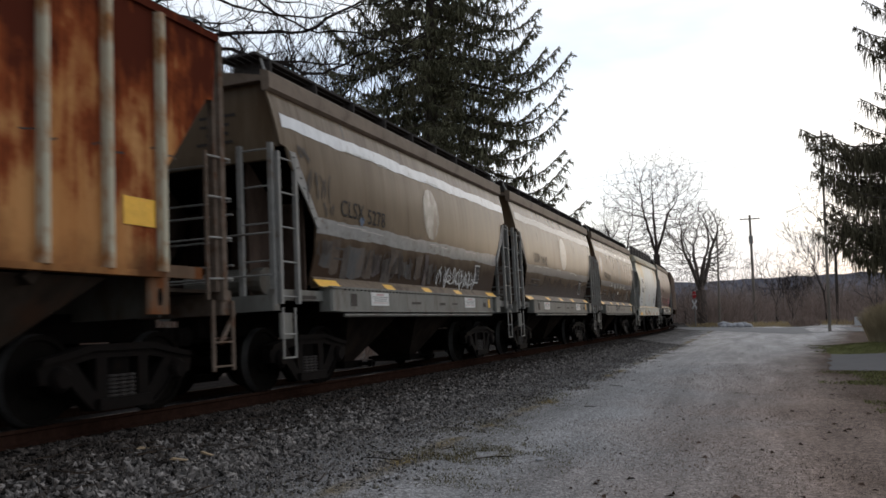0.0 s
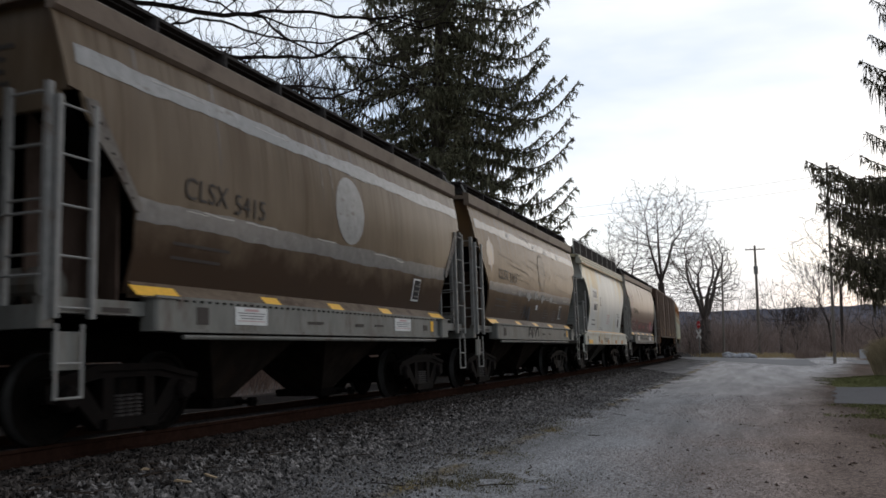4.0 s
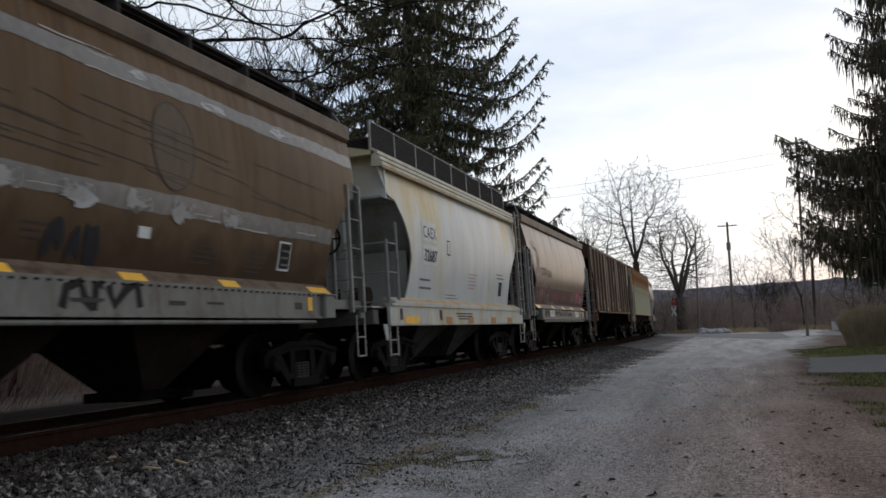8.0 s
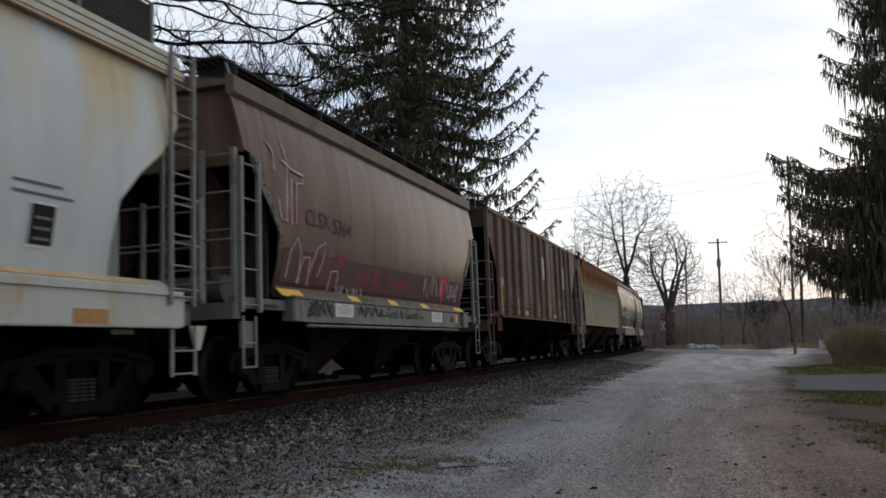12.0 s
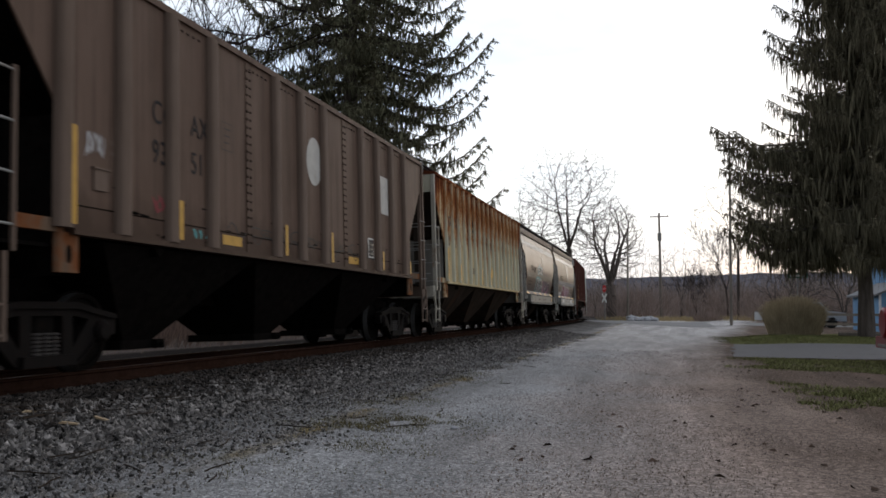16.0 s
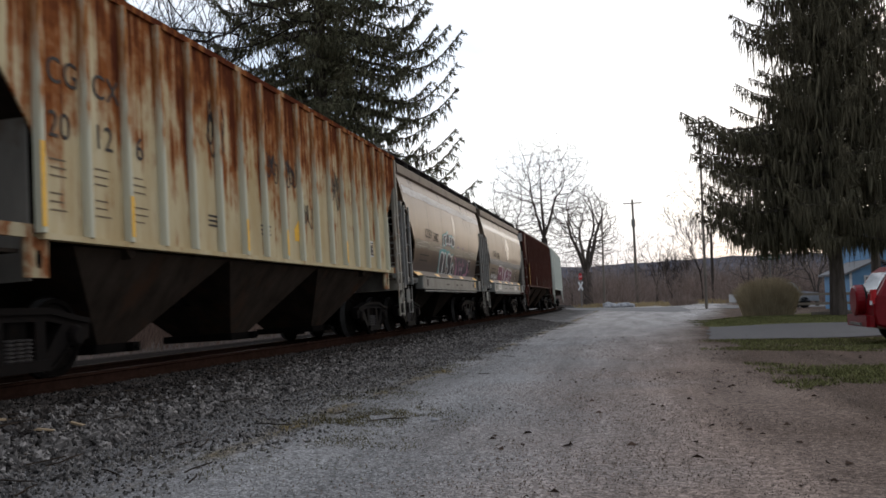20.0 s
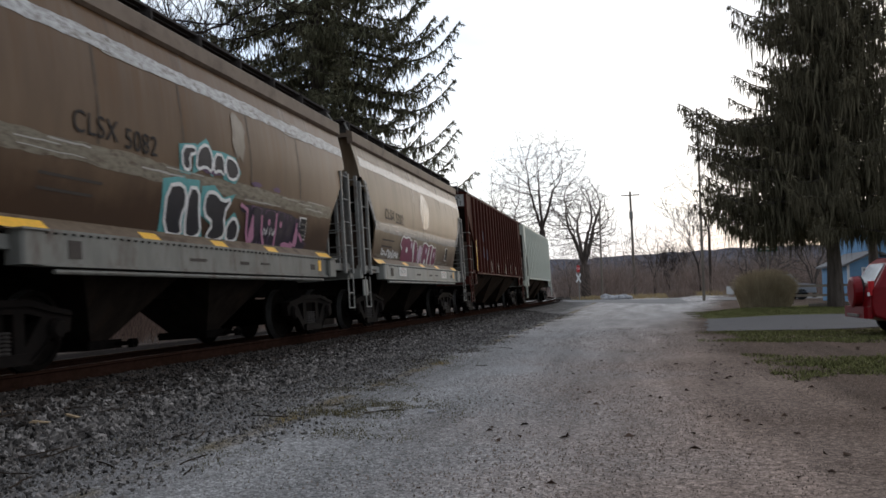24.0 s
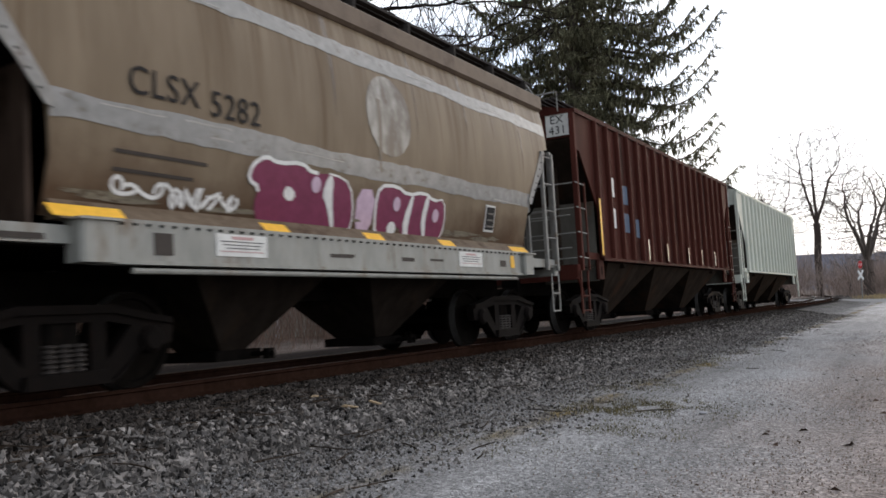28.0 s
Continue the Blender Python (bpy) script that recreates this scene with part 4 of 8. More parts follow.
def shell(car, outline_rows, side, top, mat, s, name="side_sheet"):
    """A body side as rows of (z, y left, y right) with real thickness."""
    cols = 12
    fine = []
    for (z0, a0, b0), (z1, a1, b1) in zip(outline_rows, outline_rows[1:]):
        k = max(1, round((z1 - z0) / 0.12))
        fine += [(z0 + (z1 - z0) * i / k, a0 + (a1 - a0) * i / k, b0 + (b1 - b0) * i / k) for i in range(k)]
    outline_rows = fine + [outline_rows[-1]]
    v, f = [], []
    for off in (0.0, -0.03):
        for z, ya, yb in outline_rows:
            x = side(z, top) + off
            for i in range(cols + 1):
                v.append((s * x, ya + (yb - ya) * i / cols, z))
    n, r = cols + 1, len(outline_rows)
    for k in (0, 1):
        o = k * n * r
        for j in range(r - 1):
            for i in range(cols):
                q = (o + j * n + i, o + j * n + i + 1, o + (j + 1) * n + i + 1, o + (j + 1) * n + i)
                f.append(q if k == 0 else q[::-1])
    rim = [j * n for j in range(r)] + [(r - 1) * n + i for i in range(1, n)] + [j * n + n - 1 for j in range(r - 2, -1, -1)] + [i for i in range(n - 2, 0, -1)]
    o = n * r
    for i in range(len(rim)):
        a, c = rim[i], rim[(i + 1) % len(rim)]
        f.append((a, c, c + o, a + o))
    me = bpy.data.meshes.new(name)
    me.from_pydata(v, [], f)
    bm = bmesh.new()
    bm.from_mesh(me)
    bmesh.ops.recalc_face_normals(bm, faces=bm.faces)
    bm.to_mesh(me)
    bm.free()
    me.polygons.foreach_set("use_smooth", [True] * len(me.polygons))
    ob = part(name, me, mat, car)
    mod = ob.modifiers.new("edges", "EDGE_SPLIT")
    mod.split_angle = radians(35)
    return ob


def bay(car, y, half_len, z_top, mat, reach=1.30, z_low=0.30, ox=0.55, oy=0.33):
    """One discharge hopper: sloped sheets down to an outlet gate."""
    b = Build()
    t = [(-reach, y - half_len, z_top), (reach, y - half_len, z_top), (reach, y + half_len, z_top), (-reach, y + half_len, z_top)]
    w = [(-ox, y - oy, z_low + 0.18), (ox, y - oy, z_low + 0.18), (ox, y + oy, z_low + 0.18), (-ox, y + oy, z_low + 0.18)]
    b.add(t + w, [(0, 1, 5, 4), (1, 2, 6, 5), (2, 3, 7, 6), (3, 0, 4, 7), (4, 5, 6, 7), (3, 2, 1, 0)])
    h = part("hopper_bay", b, mat, car)
    g = Build().box(0, y, z_low + 0.12, ox * 2 + 0.2, oy * 2 + 0.34, 0.12, bev=0.02).tube((-0.8, y + 0.2, z_low + 0.12), (0.8, y + 0.2, z_low + 0.12), 0.03, n=8).box(0.72, y + 0.2, z_low + 0.12, 0.08, 0.12, 0.12)
    part("outlet_gate", g, "under", h)
    return h


def number_board(car, y, z, side, top, w=0.34, h=0.42):
    patch("stencil_panel", car, rect(y - w / 2, y + w / 2, z - h / 2, z + h / 2), side, top, "paper", 0.006)
    patch("stencil_panel", car, rect(y - w / 2 + 0.03, y + w / 2 - 0.03, z - h / 2 + 0.03, z + h / 2 - 0.03), side, top, "ink", 0.014)
    for i in range(3):
        patch("stencil_line", car, rect(y - w / 2 + 0.07, y + w / 2 - 0.07, z - h / 2 + 0.07 + 0.1 * i, z - h / 2 + 0.1 + 0.1 * i), side, top, "band_dim", 0.019)


def bars(car, y, z, w, n, gap, side, top, mat="ink_soft", th=0.035):
    rng = random.Random(int(abs(y * 37 + z * 11)))
    for i in range(n):
        patch("stencil_line", car, rect(y, y + w * rng.uniform(0.65, 1), z - i * gap, z - i * gap + th), side, top, mat, 0.007, steps=1)


def side_text(car, body, size, y, z, side, top, mat="ink", squash=0.8):
    x = side(z + size * 0.35, top) + 0.008
    dx = side(z + size * 0.7, top) - side(z, top)
    lean = math.degrees(math.atan2(dx, size * 0.7))
    return text(body, size, mat, car, Matrix.Translation((x, y, z)) @ pose(0, 0, 0, 90, 0, 90) @ pose(0, 0, 0, lean, 0, 0), squash=squash)


def flared(z, top):
    """The foot of a rounded side kicks out over the sill."""
    return round_side(1.66, top) + 0.004 + (1.655 - z) * 1.0


def round_hopper(y_at, mark, look_kind, seed):
    """Two-bay covered hopper with rounded tan sides."""
    rng = random.Random(seed)
    sill = look_kind.get("sill", "sill")
    top, roof_h = 4.30, 5.72
    car = thing("covered_hopper_car", look_kind["label"], "freight car", "cars of the freight train")
    side = round_side
    rows = [(1.52, -4.62, 4.62), (2.0, -4.60, 4.60), (2.40, -4.66, 4.66), (2.75, -4.95, 4.95), (3.05, -5.25, 5.25), (3.25, -5.42, 5.42), (3.45, -5.46, 5.46), (3.47, -5.62, 5.62), (3.9, -5.68, 5.68), (top, -roof_h, roof_h)]
    for s in (1, -1):
        shell(car, rows, side, top, look_kind.get("paint", "tan"), s)
        # roof edge plate
        part("roof_fascia", Build().prism([(s * a, top + c) for a, c in ((1.26, -0.05), (1.34, -0.06), (1.385, -0.02), (1.385, 0.20), (1.36, 0.225), (1.24, 0.26))], -roof_h, roof_h, "y"), "tan_roof", car, "tan roof edge plate")
        # side sill, from box to box, and its thin ends
        part("side_sill", Build().box(s * 1.46, 0, 1.33, 0.09, 8.7, 0.36), sill, car, "light grey side sill")
        part("sill_flange", Build().box(s * 1.46, 0, 1.13, 0.16, 8.5, 0.035), sill, car)
        for e in (-1, 1):
            part("sill_end", Build().box(s * 1.40, e * 5.1, 1.35, 0.10, 1.5, 0.15), sill, car)
        rv = Build()
        for i in range(60):
            rv.box(s * 1.512, -4.3 + 8.6 * i / 59, 1.465, 0.026, 0.03, 0.022)
        part("rivet_row", rv, "under", car)["kind"] = "stuff"
        part("train_pipe", Build().tube((s * 1.50, -3.9, 1.06), (s * 1.50, 3.9, 1.06), 0.028, n=8), sill, car, "grey pipe under the sill")
        for y in (-4.28, 4.28):
            part("jacking_box", Build().box(s * 1.47, y, 1.30, 0.24, 0.36, 0.36, bev=0.03).box(s * 1.48, y, 1.478, 0.28, 0.42, 0.02), sill, car, "pale grey bolster box")
    # ends
    for e in (-1, 1):
        part("end_panel", Build().prism([(-1.44, 3.45), (1.44, 3.45), (1.375, 3.9), (1.285, top), (1.22, top + 0.22), (-1.22, top + 0.22), (-1.285, top), (-1.375, 3.9)], e * 5.55, e * 5.59, "y"), look_kind.get("paint", "tan"), car, "tan end panel")
        q = [(e * 5.55, 3.50), (e * 5.55, 3.42), (e * 3.0, 1.35), (e * 2.9, 1.42)]
        # near-black tone stands in for the shade on the overhanging slope
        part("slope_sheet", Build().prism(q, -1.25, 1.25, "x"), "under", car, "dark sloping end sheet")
        part("end_sill", Build().box(0, e * 5.78, 1.24, 2.9, 0.18, 0.22, bev=0.02), sill, car, "grey end sill")
        part("platform", Build().box(0, e * 5.25, 1.32, 2.5, 0.9, 0.03), sill, car)
        for x in (-0.75, 0.75):
            part("end_stay", Build().tube((x, e * 5.5, 1.35), (x, e * 4.6, 2.75), 0.05, n=6), "under", car)
        part("end_beam", Build().box(0, e * 5.6, 3.36, 2.7, 0.08, 0.18), "tan", car)
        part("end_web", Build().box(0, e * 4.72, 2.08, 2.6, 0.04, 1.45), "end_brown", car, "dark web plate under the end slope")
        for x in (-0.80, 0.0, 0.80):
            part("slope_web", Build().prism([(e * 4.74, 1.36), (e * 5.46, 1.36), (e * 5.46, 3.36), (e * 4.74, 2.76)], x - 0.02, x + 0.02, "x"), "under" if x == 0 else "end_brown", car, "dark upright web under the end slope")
        ladder("end_ladder", car, [(1.42, e * 5.80), (0.92, e * 5.80)], 1.20, 3.46, 5, width=0.075)
        ladder("side_ladder", car, [(1.49, e * 5.74), (1.49, e * 5.28)], 1.22, 3.34 if e < 0 else 3.40, 5, width=0.066)
        ladder("end_ladder", car, [(-1.42, e * 5.80), (-0.92, e * 5.80)], 1.20, 3.46, 6)
        st = Build()
        for y in (5.40, 5.72):
            st.box(1.50, e * y, 0.82, 0.016, 0.034, 0.70)
        for z in (0.48, 0.80):
            st.tube((1.50, e * 5.40, z), (1.50, e * 5.72, z), 0.014, n=6)
        part("sill_step", st, "ladder", car, "grey steel stirrup step")
        part("crossover_rail", Build().tube((-1.42, e * 5.86, 2.2), (1.42, e * 5.86, 2.2), 0.014, n=6).tube((-1.42, e * 5.86, 1.62), (1.42, e * 5.86, 1.62), 0.014, n=6), "ladder", car)
        coupler(car, e * 6.1, e)
        for s in (1, -1) if look_kind.get("gusset", "gusset") else ():
            g = Build()
            pts = [(5.43, 3.40), (5.27, 3.40), (4.60, 2.44), (4.63, 2.36), (4.70, 2.38), (4.98, 2.74), (5.28, 3.04)]
            g.prism([(e * a, c) for a, c in pts], s * 1.495, s * 1.512, "x")
            part("end_gusset", g, look_kind.get("gusset", "gusset"), car, "pale bolted gusset plate")
            for k in range(7):
                u = k / 6
                part("bolt", Build().rev([(0, 0.014), (0.010, 0.011), (0.010, 0)], (s * 1.512, e * (5.33 - 0.58 * u), 3.32 - 0.82 * u), (s, 0, 0), 6), "under", car)
        for k in range(4):
            part("end_stencil", Build().box(0.42 - 0.05 * (k % 2), e * 5.595, 4.0 - 0.13 * k, 0.62 - 0.12 * (k % 3), 0.006, 0.045), "ink_soft", car)
        # bar over the roof end
        for s in (-1, 1):
            part("roof_handrail", Build().tube((s * 1.30, e * 5.66, top + 0.2), (s * 1.08, e * 5.50, top + 0.62), 0.022, n=6), "ladder", car)
    # roof, hatch line and walkways
    part("roof", Build().prism([(-1.30, top + 0.16), (-0.7, top + 0.29), (0, top + 0.32), (0.7, top + 0.29), (1.30, top + 0.16), (1.30, top + 0.10), (-1.30, top + 0.10)], -roof_h, roof_h, "y"), "tan_roof", car, "tan arched roof")
    part("hatch_trough", Build().prism([(-0.30, top + 0.30), (-0.26, top + 0.46), (0.26, top + 0.46), (0.30, top + 0.30)], -5.0, 5.0, "y"), "tan_roof", car)
    for s in (-1, 1):
        wk = Build()
        for i in range(5):
            wk.box(s * (0.62 + 0.13 * i), 0, top + 0.50, 0.10, 11.5, 0.04)
        for i in range(9):
            wk.box(s * 0.92, -5.4 + 1.35 * i, top + 0.38, 0.62, 0.05, 0.22)
        part("running_board", wk, "grate", car, "dark roof walkway grating")
    # brake gear at the far end: wheel, cylinder, valve
    ring = Build()
    for i in range(16):
        a, c = 2 * math.pi * i / 16, 2 * math.pi * (i + 1) / 16
        ring.tube((0.85 + 0.27 * math.cos(a), 5.70, 2.55 + 0.27 * math.sin(a)), (0.85 + 0.27 * math.cos(c), 5.70, 2.55 + 0.27 * math.sin(c)), 0.02, n=6)
    for i in range(3):
        a = 2 * math.pi * i / 3
        ring.tube((0.85, 5.66, 2.55), (0.85 + 0.27 * math.cos(a), 5.70, 2.55 + 0.27 * math.sin(a)), 0.016, n=6)
    part("brake_wheel", ring, "under", car, "dark round brake wheel")
    part("brake_housing", Build().box(0.80, 5.56, 2.55, 0.34, 0.16, 0.36, bev=0.04), "hopper", car)
    part("brake_cylinder", Build().rev([(0, 0), (0, 0.15), (0.5, 0.15), (0.56, 0.05), (0.56, 0)], (0.5, 4.9, 1.62), (0, 1, 0), 14), "hopper", car)
    part("control_valve", Build().box(-0.35, 5.0, 1.66, 0.5, 0.4, 0.42, bev=0.06).tube((-0.1, 5.0, 1.6), (1.1, 5.25, 1.5), 0.03, n=6), "under", car)
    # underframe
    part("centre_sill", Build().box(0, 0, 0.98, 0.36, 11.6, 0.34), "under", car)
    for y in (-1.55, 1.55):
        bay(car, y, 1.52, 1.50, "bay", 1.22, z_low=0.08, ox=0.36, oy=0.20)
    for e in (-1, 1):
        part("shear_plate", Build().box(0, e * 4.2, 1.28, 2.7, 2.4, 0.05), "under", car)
    part("air_reservoir", Build().tube((-0.3, -5.3, 1.58), (1.0, -5.3, 1.58), 0.2, n=16), "end_grey", car, "grey air tank on the end platform")
    # uncoupling plate on the corner
    part("corner_plate", Build().box(1.42, -5.52, 0.92, 0.04, 0.34, 0.36, bev=0.02), sill, car, "grey corner plate")
    trucks(car, 4.25)
    # paint
    bmat, lmat = look_kind.get("bands", ("band_dim", "band_dim"))
    for mat, (za, zb, ya, yb) in ((bmat, (3.74, 3.95, -5.50, 5.62)), (lmat, (2.30, 2.54, -4.64, 4.64))):
        if mat:
            # brushed on by hand: the edges waver
            m = 56
            ys = [ya + (yb - ya) * i / m for i in range(m + 1)]
            edge = [(y, za + rng.uniform(-0.014, 0.014) + 0.012 * math.sin(2.3 * y + seed)) for y in ys] + [(y, zb + rng.uniform(-0.014, 0.014) + 0.012 * math.sin(1.9 * y)) for y in reversed(ys)]
            patch("paint_band", car, edge, side, top, mat, 0.006, label="worn pale band along the side")
    for s in (1, -1):
        part("side_flare", Build().prism([(s * 1.30, 1.655), (s * flared(1.655, top), 1.655), (s * flared(1.475, top), 1.475), (s * 1.30, 1.475)], -4.58, 4.58, "y"), "flare", car)
    drips = random.Random(seed + 40)
    for k in range(6):
        y0, w, ln = drips.uniform(-5.0, 5.2), drips.uniform(0.015, 0.05), drips.uniform(0.5, 1.5)
        patch("drip_stain", car, [(y0 - w, 4.24), (y0 + w, 4.24), (y0 + w * 0.5, 4.24 - ln * 0.7), (y0, 4.24 - ln), (y0 - w * 0.6, 4.24 - ln * 0.6)], side, top, "drip", 0.004, steps=4)
    for y, w in ((-4.28, 0.36), (-1.95, 0.20), (-0.1, 0.20), (1.75, 0.20), (4.2, 0.32)):
        patch("reflector", car, rect(y - w, y + w, 1.495, 1.61), flared, top, "reflect", 0.004, steps=1, label="yellow reflective strip")
    if mark:
        tx = look_kind.get("text_at", -3.90)
        side_text(car, mark[0], 0.37, tx, 2.64, side, top, mark[2] if len(mark) > 2 else "ink", 0.92)
        side_text(car, mark[1], 0.37, tx + 0.98, 2.60, side, top, mark[2] if len(mark) > 2 else "ink", 0.92)
    if look_kind.get("disc"):
        patch("painted_disc", car, oval(*look_kind.get("disc_at", (0.12, 3.10, 0.43, 0.52))), side, top, look_kind["disc"], 0.007, label="round pale emblem patch")
    number_board(car, 3.2, 2.02, side, top)
    bars(car, -4.0, 2.10, 1.1, 2, 0.16, side, top)
    for y, w, h in ((-3.55, 0.22, 0.20), (-0.9, 0.42, 0.04), (0.55, 0.30, 0.05), (3.4, 0.20, 0.10), (-0.8, 0.30, 0.03), (1.3, 0.34, 0.03), (-4.9, 0.4, 0.05)):
        part("sill_stencil", Build().box(1.508 if abs(y) < 4.4 else 1.455, y, 1.33 + 0.05 * math.sin(9 * y), 0.006, w, h), "ink_soft", car)
    part("yellow_tag", Build().box(1.509, 3.75, 1.33, 0.006, 0.14, 0.20), "reflect", car, "small yellow plate")
    for y in (-2.55, 2.3) if look_kind.get("placard", True) else ():
        part("warning_placard", Build().box(1.512, y, 1.33, 0.006, 0.72, 0.22), "paper", car, "white warning placard with red heading")
        part("placard_heading", Build().box(1.517, y, 1.405, 0.004, 0.30, 0.03), "pink", car)
        for i in range(4):
            part("placard_line", Build().box(1.517, y, 1.367 - 0.033 * i, 0.004, 0.60 - 0.07 * (i % 3), 0.010), "pink" if i == 3 else "ink_pale", car)
    return car


def white_hopper(y_at):
    """Pale curved-side two-bay hopper with deep white sill and fenced roof."""
    top, L = 4.02, 5.15
    car = thing("covered_hopper_car", "pale grey-white curved covered hopper with rust streaks, rolling on rails", "freight car", "cars of the freight train")
    side = lambda z, t: 1.345 + 0.175 * math.sin(math.pi * min(1, max(0, (z - 1.4) / 2.9)))
    rows = [(1.50, -3.98, 4.0), (1.9, -3.86, 3.98), (2.35, -3.80, 4.05), (2.7, -3.92, 4.35), (3.0, -4.12, 4.72), (3.3, -4.40, 4.98), (3.42, -4.52, 5.05), (3.5, -4.86, 5.08), (3.75, -5.02, 5.10), (top + 0.02, -L, L)]
    for s in (1, -1):
        shell(car, rows, side, top, "white", s)
        prof = [(1.38, top)]
        for k in range(3):
            r, z = 1.52 - 0.045 * k, top + 0.115 * k
            prof += [(r - 0.05, z), (r, z + 0.012), (r, z + 0.07), (r - 0.018, z + 0.085), (r - 0.075, z + 0.09), (r - 0.075, z + 0.112)]
        prof += [(1.30, top + 0.36), (1.30, top)]
        part("roof_fascia", Build().prism([(s * a, c) for a, c in prof], -L, L, "y"), "cream", car, "stepped cream roof edge, rust along its foot")
        part("rust_line", Build().box(s * 1.505, 0, top - 0.012, 0.012, 2 * L, 0.035), "amber", car)
        part("side_sill", Build().box(s * 1.49, 0, 1.18, 0.06, 10.3, 0.36), "white_sill", car, "white side sill with orange marks")
        part("sill_ledge", Build().box(s * 1.47, 0, 1.385, 0.16, 10.2, 0.05), "white_sill", car)
        part("sill_flange", Build().box(s * 1.44, 0, 1.0, 0.14, 10.2, 0.03), "white_sill", car)
    for s in (1, -1):
        part("sill_fillet", Build().prism([(s * 1.28, 1.54), (s * 1.365, 1.54), (s * 1.54, 1.44), (s * 1.54, 1.412), (s * 1.28, 1.412)], -4.9, 4.9, "y"), "white_sill", car, "white sloping foot of the side")
    part("orange_stripe", Build().prism([(1.395, 1.526), (1.505, 1.463), (1.508, 1.469), (1.398, 1.532)], -4.5, 4.6, "y"), "amber", car, "rust-orange stripe along the foot")
    for y, w in ((-4.05, 0.78), (-1.75, 0.42), (-0.1, 0.42), (1.9, 0.45), (3.6, 0.5)):
        part("reflector", Build().box(1.524, y, 1.09, 0.006, w, 0.15), "reflect" if y < -4 else "rusty_reflect", car, "amber reflective strip" if y < -4 else "rust-dulled orange strip")
    for e in (-1, 1):
        part("end_panel", Build().prism([(-1.47, 3.42), (1.47, 3.42), (1.465, top + 0.1), (1.20, top + 0.38), (-1.20, top + 0.38), (-1.465, top + 0.1)], e * 4.90, e * 4.94, "y"), "white", car, "pale grey end panel")
        ye = 4.36 if e < 0 else 5.06
        hi, lo = [(e * (ye + 0.03), 3.46), (e * ye, 3.36)], [(e * 2.6, 1.42), (e * 2.6, 1.50)]
        slope = Build().add([(x * 1.475, y, z) for x in (-1, 1) for y, z in hi] + [(x * 1.34, y, z) for x in (-1, 1) for y, z in lo], [(0, 2, 3, 1), (5, 4, 6, 7), (0, 5, 7, 2), (1, 3, 6, 4), (0, 1, 4, 5), (2, 7, 6, 3)])
        part("slope_sheet", slope, "recess", car, "white sloping end sheet with shade in its grey tone")
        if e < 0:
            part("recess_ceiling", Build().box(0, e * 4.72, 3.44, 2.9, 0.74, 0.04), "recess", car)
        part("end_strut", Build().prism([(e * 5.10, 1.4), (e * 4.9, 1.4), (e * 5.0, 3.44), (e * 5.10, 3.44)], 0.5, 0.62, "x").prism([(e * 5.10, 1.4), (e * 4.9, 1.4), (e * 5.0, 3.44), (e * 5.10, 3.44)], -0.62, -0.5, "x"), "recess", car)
        part("end_web", Build().box(0, e * (3.72 if e < 0 else 4.02), 1.95, 2.7, 0.04, 1.15), "recess", car, "white plate under the end slope with shade in its grey tone")
        part("end_sill", Build().box(0, e * 5.42, 1.16, 2.7, 0.24, 0.26, bev=0.02), "end_grey", car, "grimy end sill")
        part("platform", Build().box(0, e * 5.2, 1.34, 2.7, 0.8, 0.03), "white_sill", car)
        rl = Build()
        ya, yb = (5.06, 4.56) if e < 0 else (5.55, 4.95)
        for x, y in ((1.47, ya), (1.47, yb), (0.62, ya)):
            rl.tube((x, e * y, 1.34), (x, e * y, 2.62 if y == ya else 3.0), 0.034, n=8)
        for z in (1.45, 2.0, 2.56):
            rl.tube((1.47, e * ya, z), (1.47, e * yb, z), 0.016, n=6)
            rl.tube((1.47, e * ya, z), (-0.3, e * ya, z), 0.016, n=6)
        part("guard_rail", rl, "ladder", car, "grey tubular guard rail")
        st = Build()
        sa, sb = (4.70, 5.08) if e < 0 else (5.0, 5.45)
        for y in (sa, sb):
            st.box(1.46, e * y, 0.72, 0.022, 0.05, 0.6)
        for z in (0.45, 0.72):
            st.tube((1.46, e * sa, z), (1.46, e * sb, z), 0.014, n=6)
        part("sill_step", st, "ladder", car)
        part("step_gusset", Build().prism([(e * (sb + 0.25), 1.02), (e * (sb - 0.08), 1.02), (e * (sb + 0.02), 0.72), (e * (sb + 0.13), 0.72)], 1.43, 1.45, "x"), "white_sill", car)
        coupler(car, e * 5.95, e)
    ladder("side_ladder", car, [(1.55, 5.30), (1.55, 4.86)], 1.25, 4.35, 9)
    ladder("end_ladder", car, [(1.40, 5.50), (0.95, 5.50)], 1.25, 4.35, 9)
    part("roof", Build().prism([(-1.36, top + 0.30), (-0.7, top + 0.46), (0.7, top + 0.46), (1.36, top + 0.30), (1.36, top + 0.24), (-1.36, top + 0.24)], -L, L, "y"), "white", car)
    for s in (-1, 1):
        wk = Build()
        for i in range(6):
            wk.box(s * (0.55 + 0.12 * i), 0, top + 0.60, 0.08, 10.1, 0.03)
        part("running_board", wk, "grate", car, "dark roof walkway grating")
        fence = Build()
        n_post = 9
        for i in range(n_post):
            fence.box(s * 1.20, -4.95 + 9.9 * i / (n_post - 1), top + 0.62, 0.04, 0.05, 0.66)
        fence.tube((s * 1.20, -4.95, top + 0.95), (s * 1.20, 4.95, top + 0.95), 0.018, n=6)
        fr = part("roof_fence", fence, "ladder", car, "roof railing posts with dark mesh")
        mesh = Build()
        for i in range(9):
            mesh.box(s * 1.205, 0, top + 0.40 + 0.06 * i, 0.006, 9.9, 0.056)
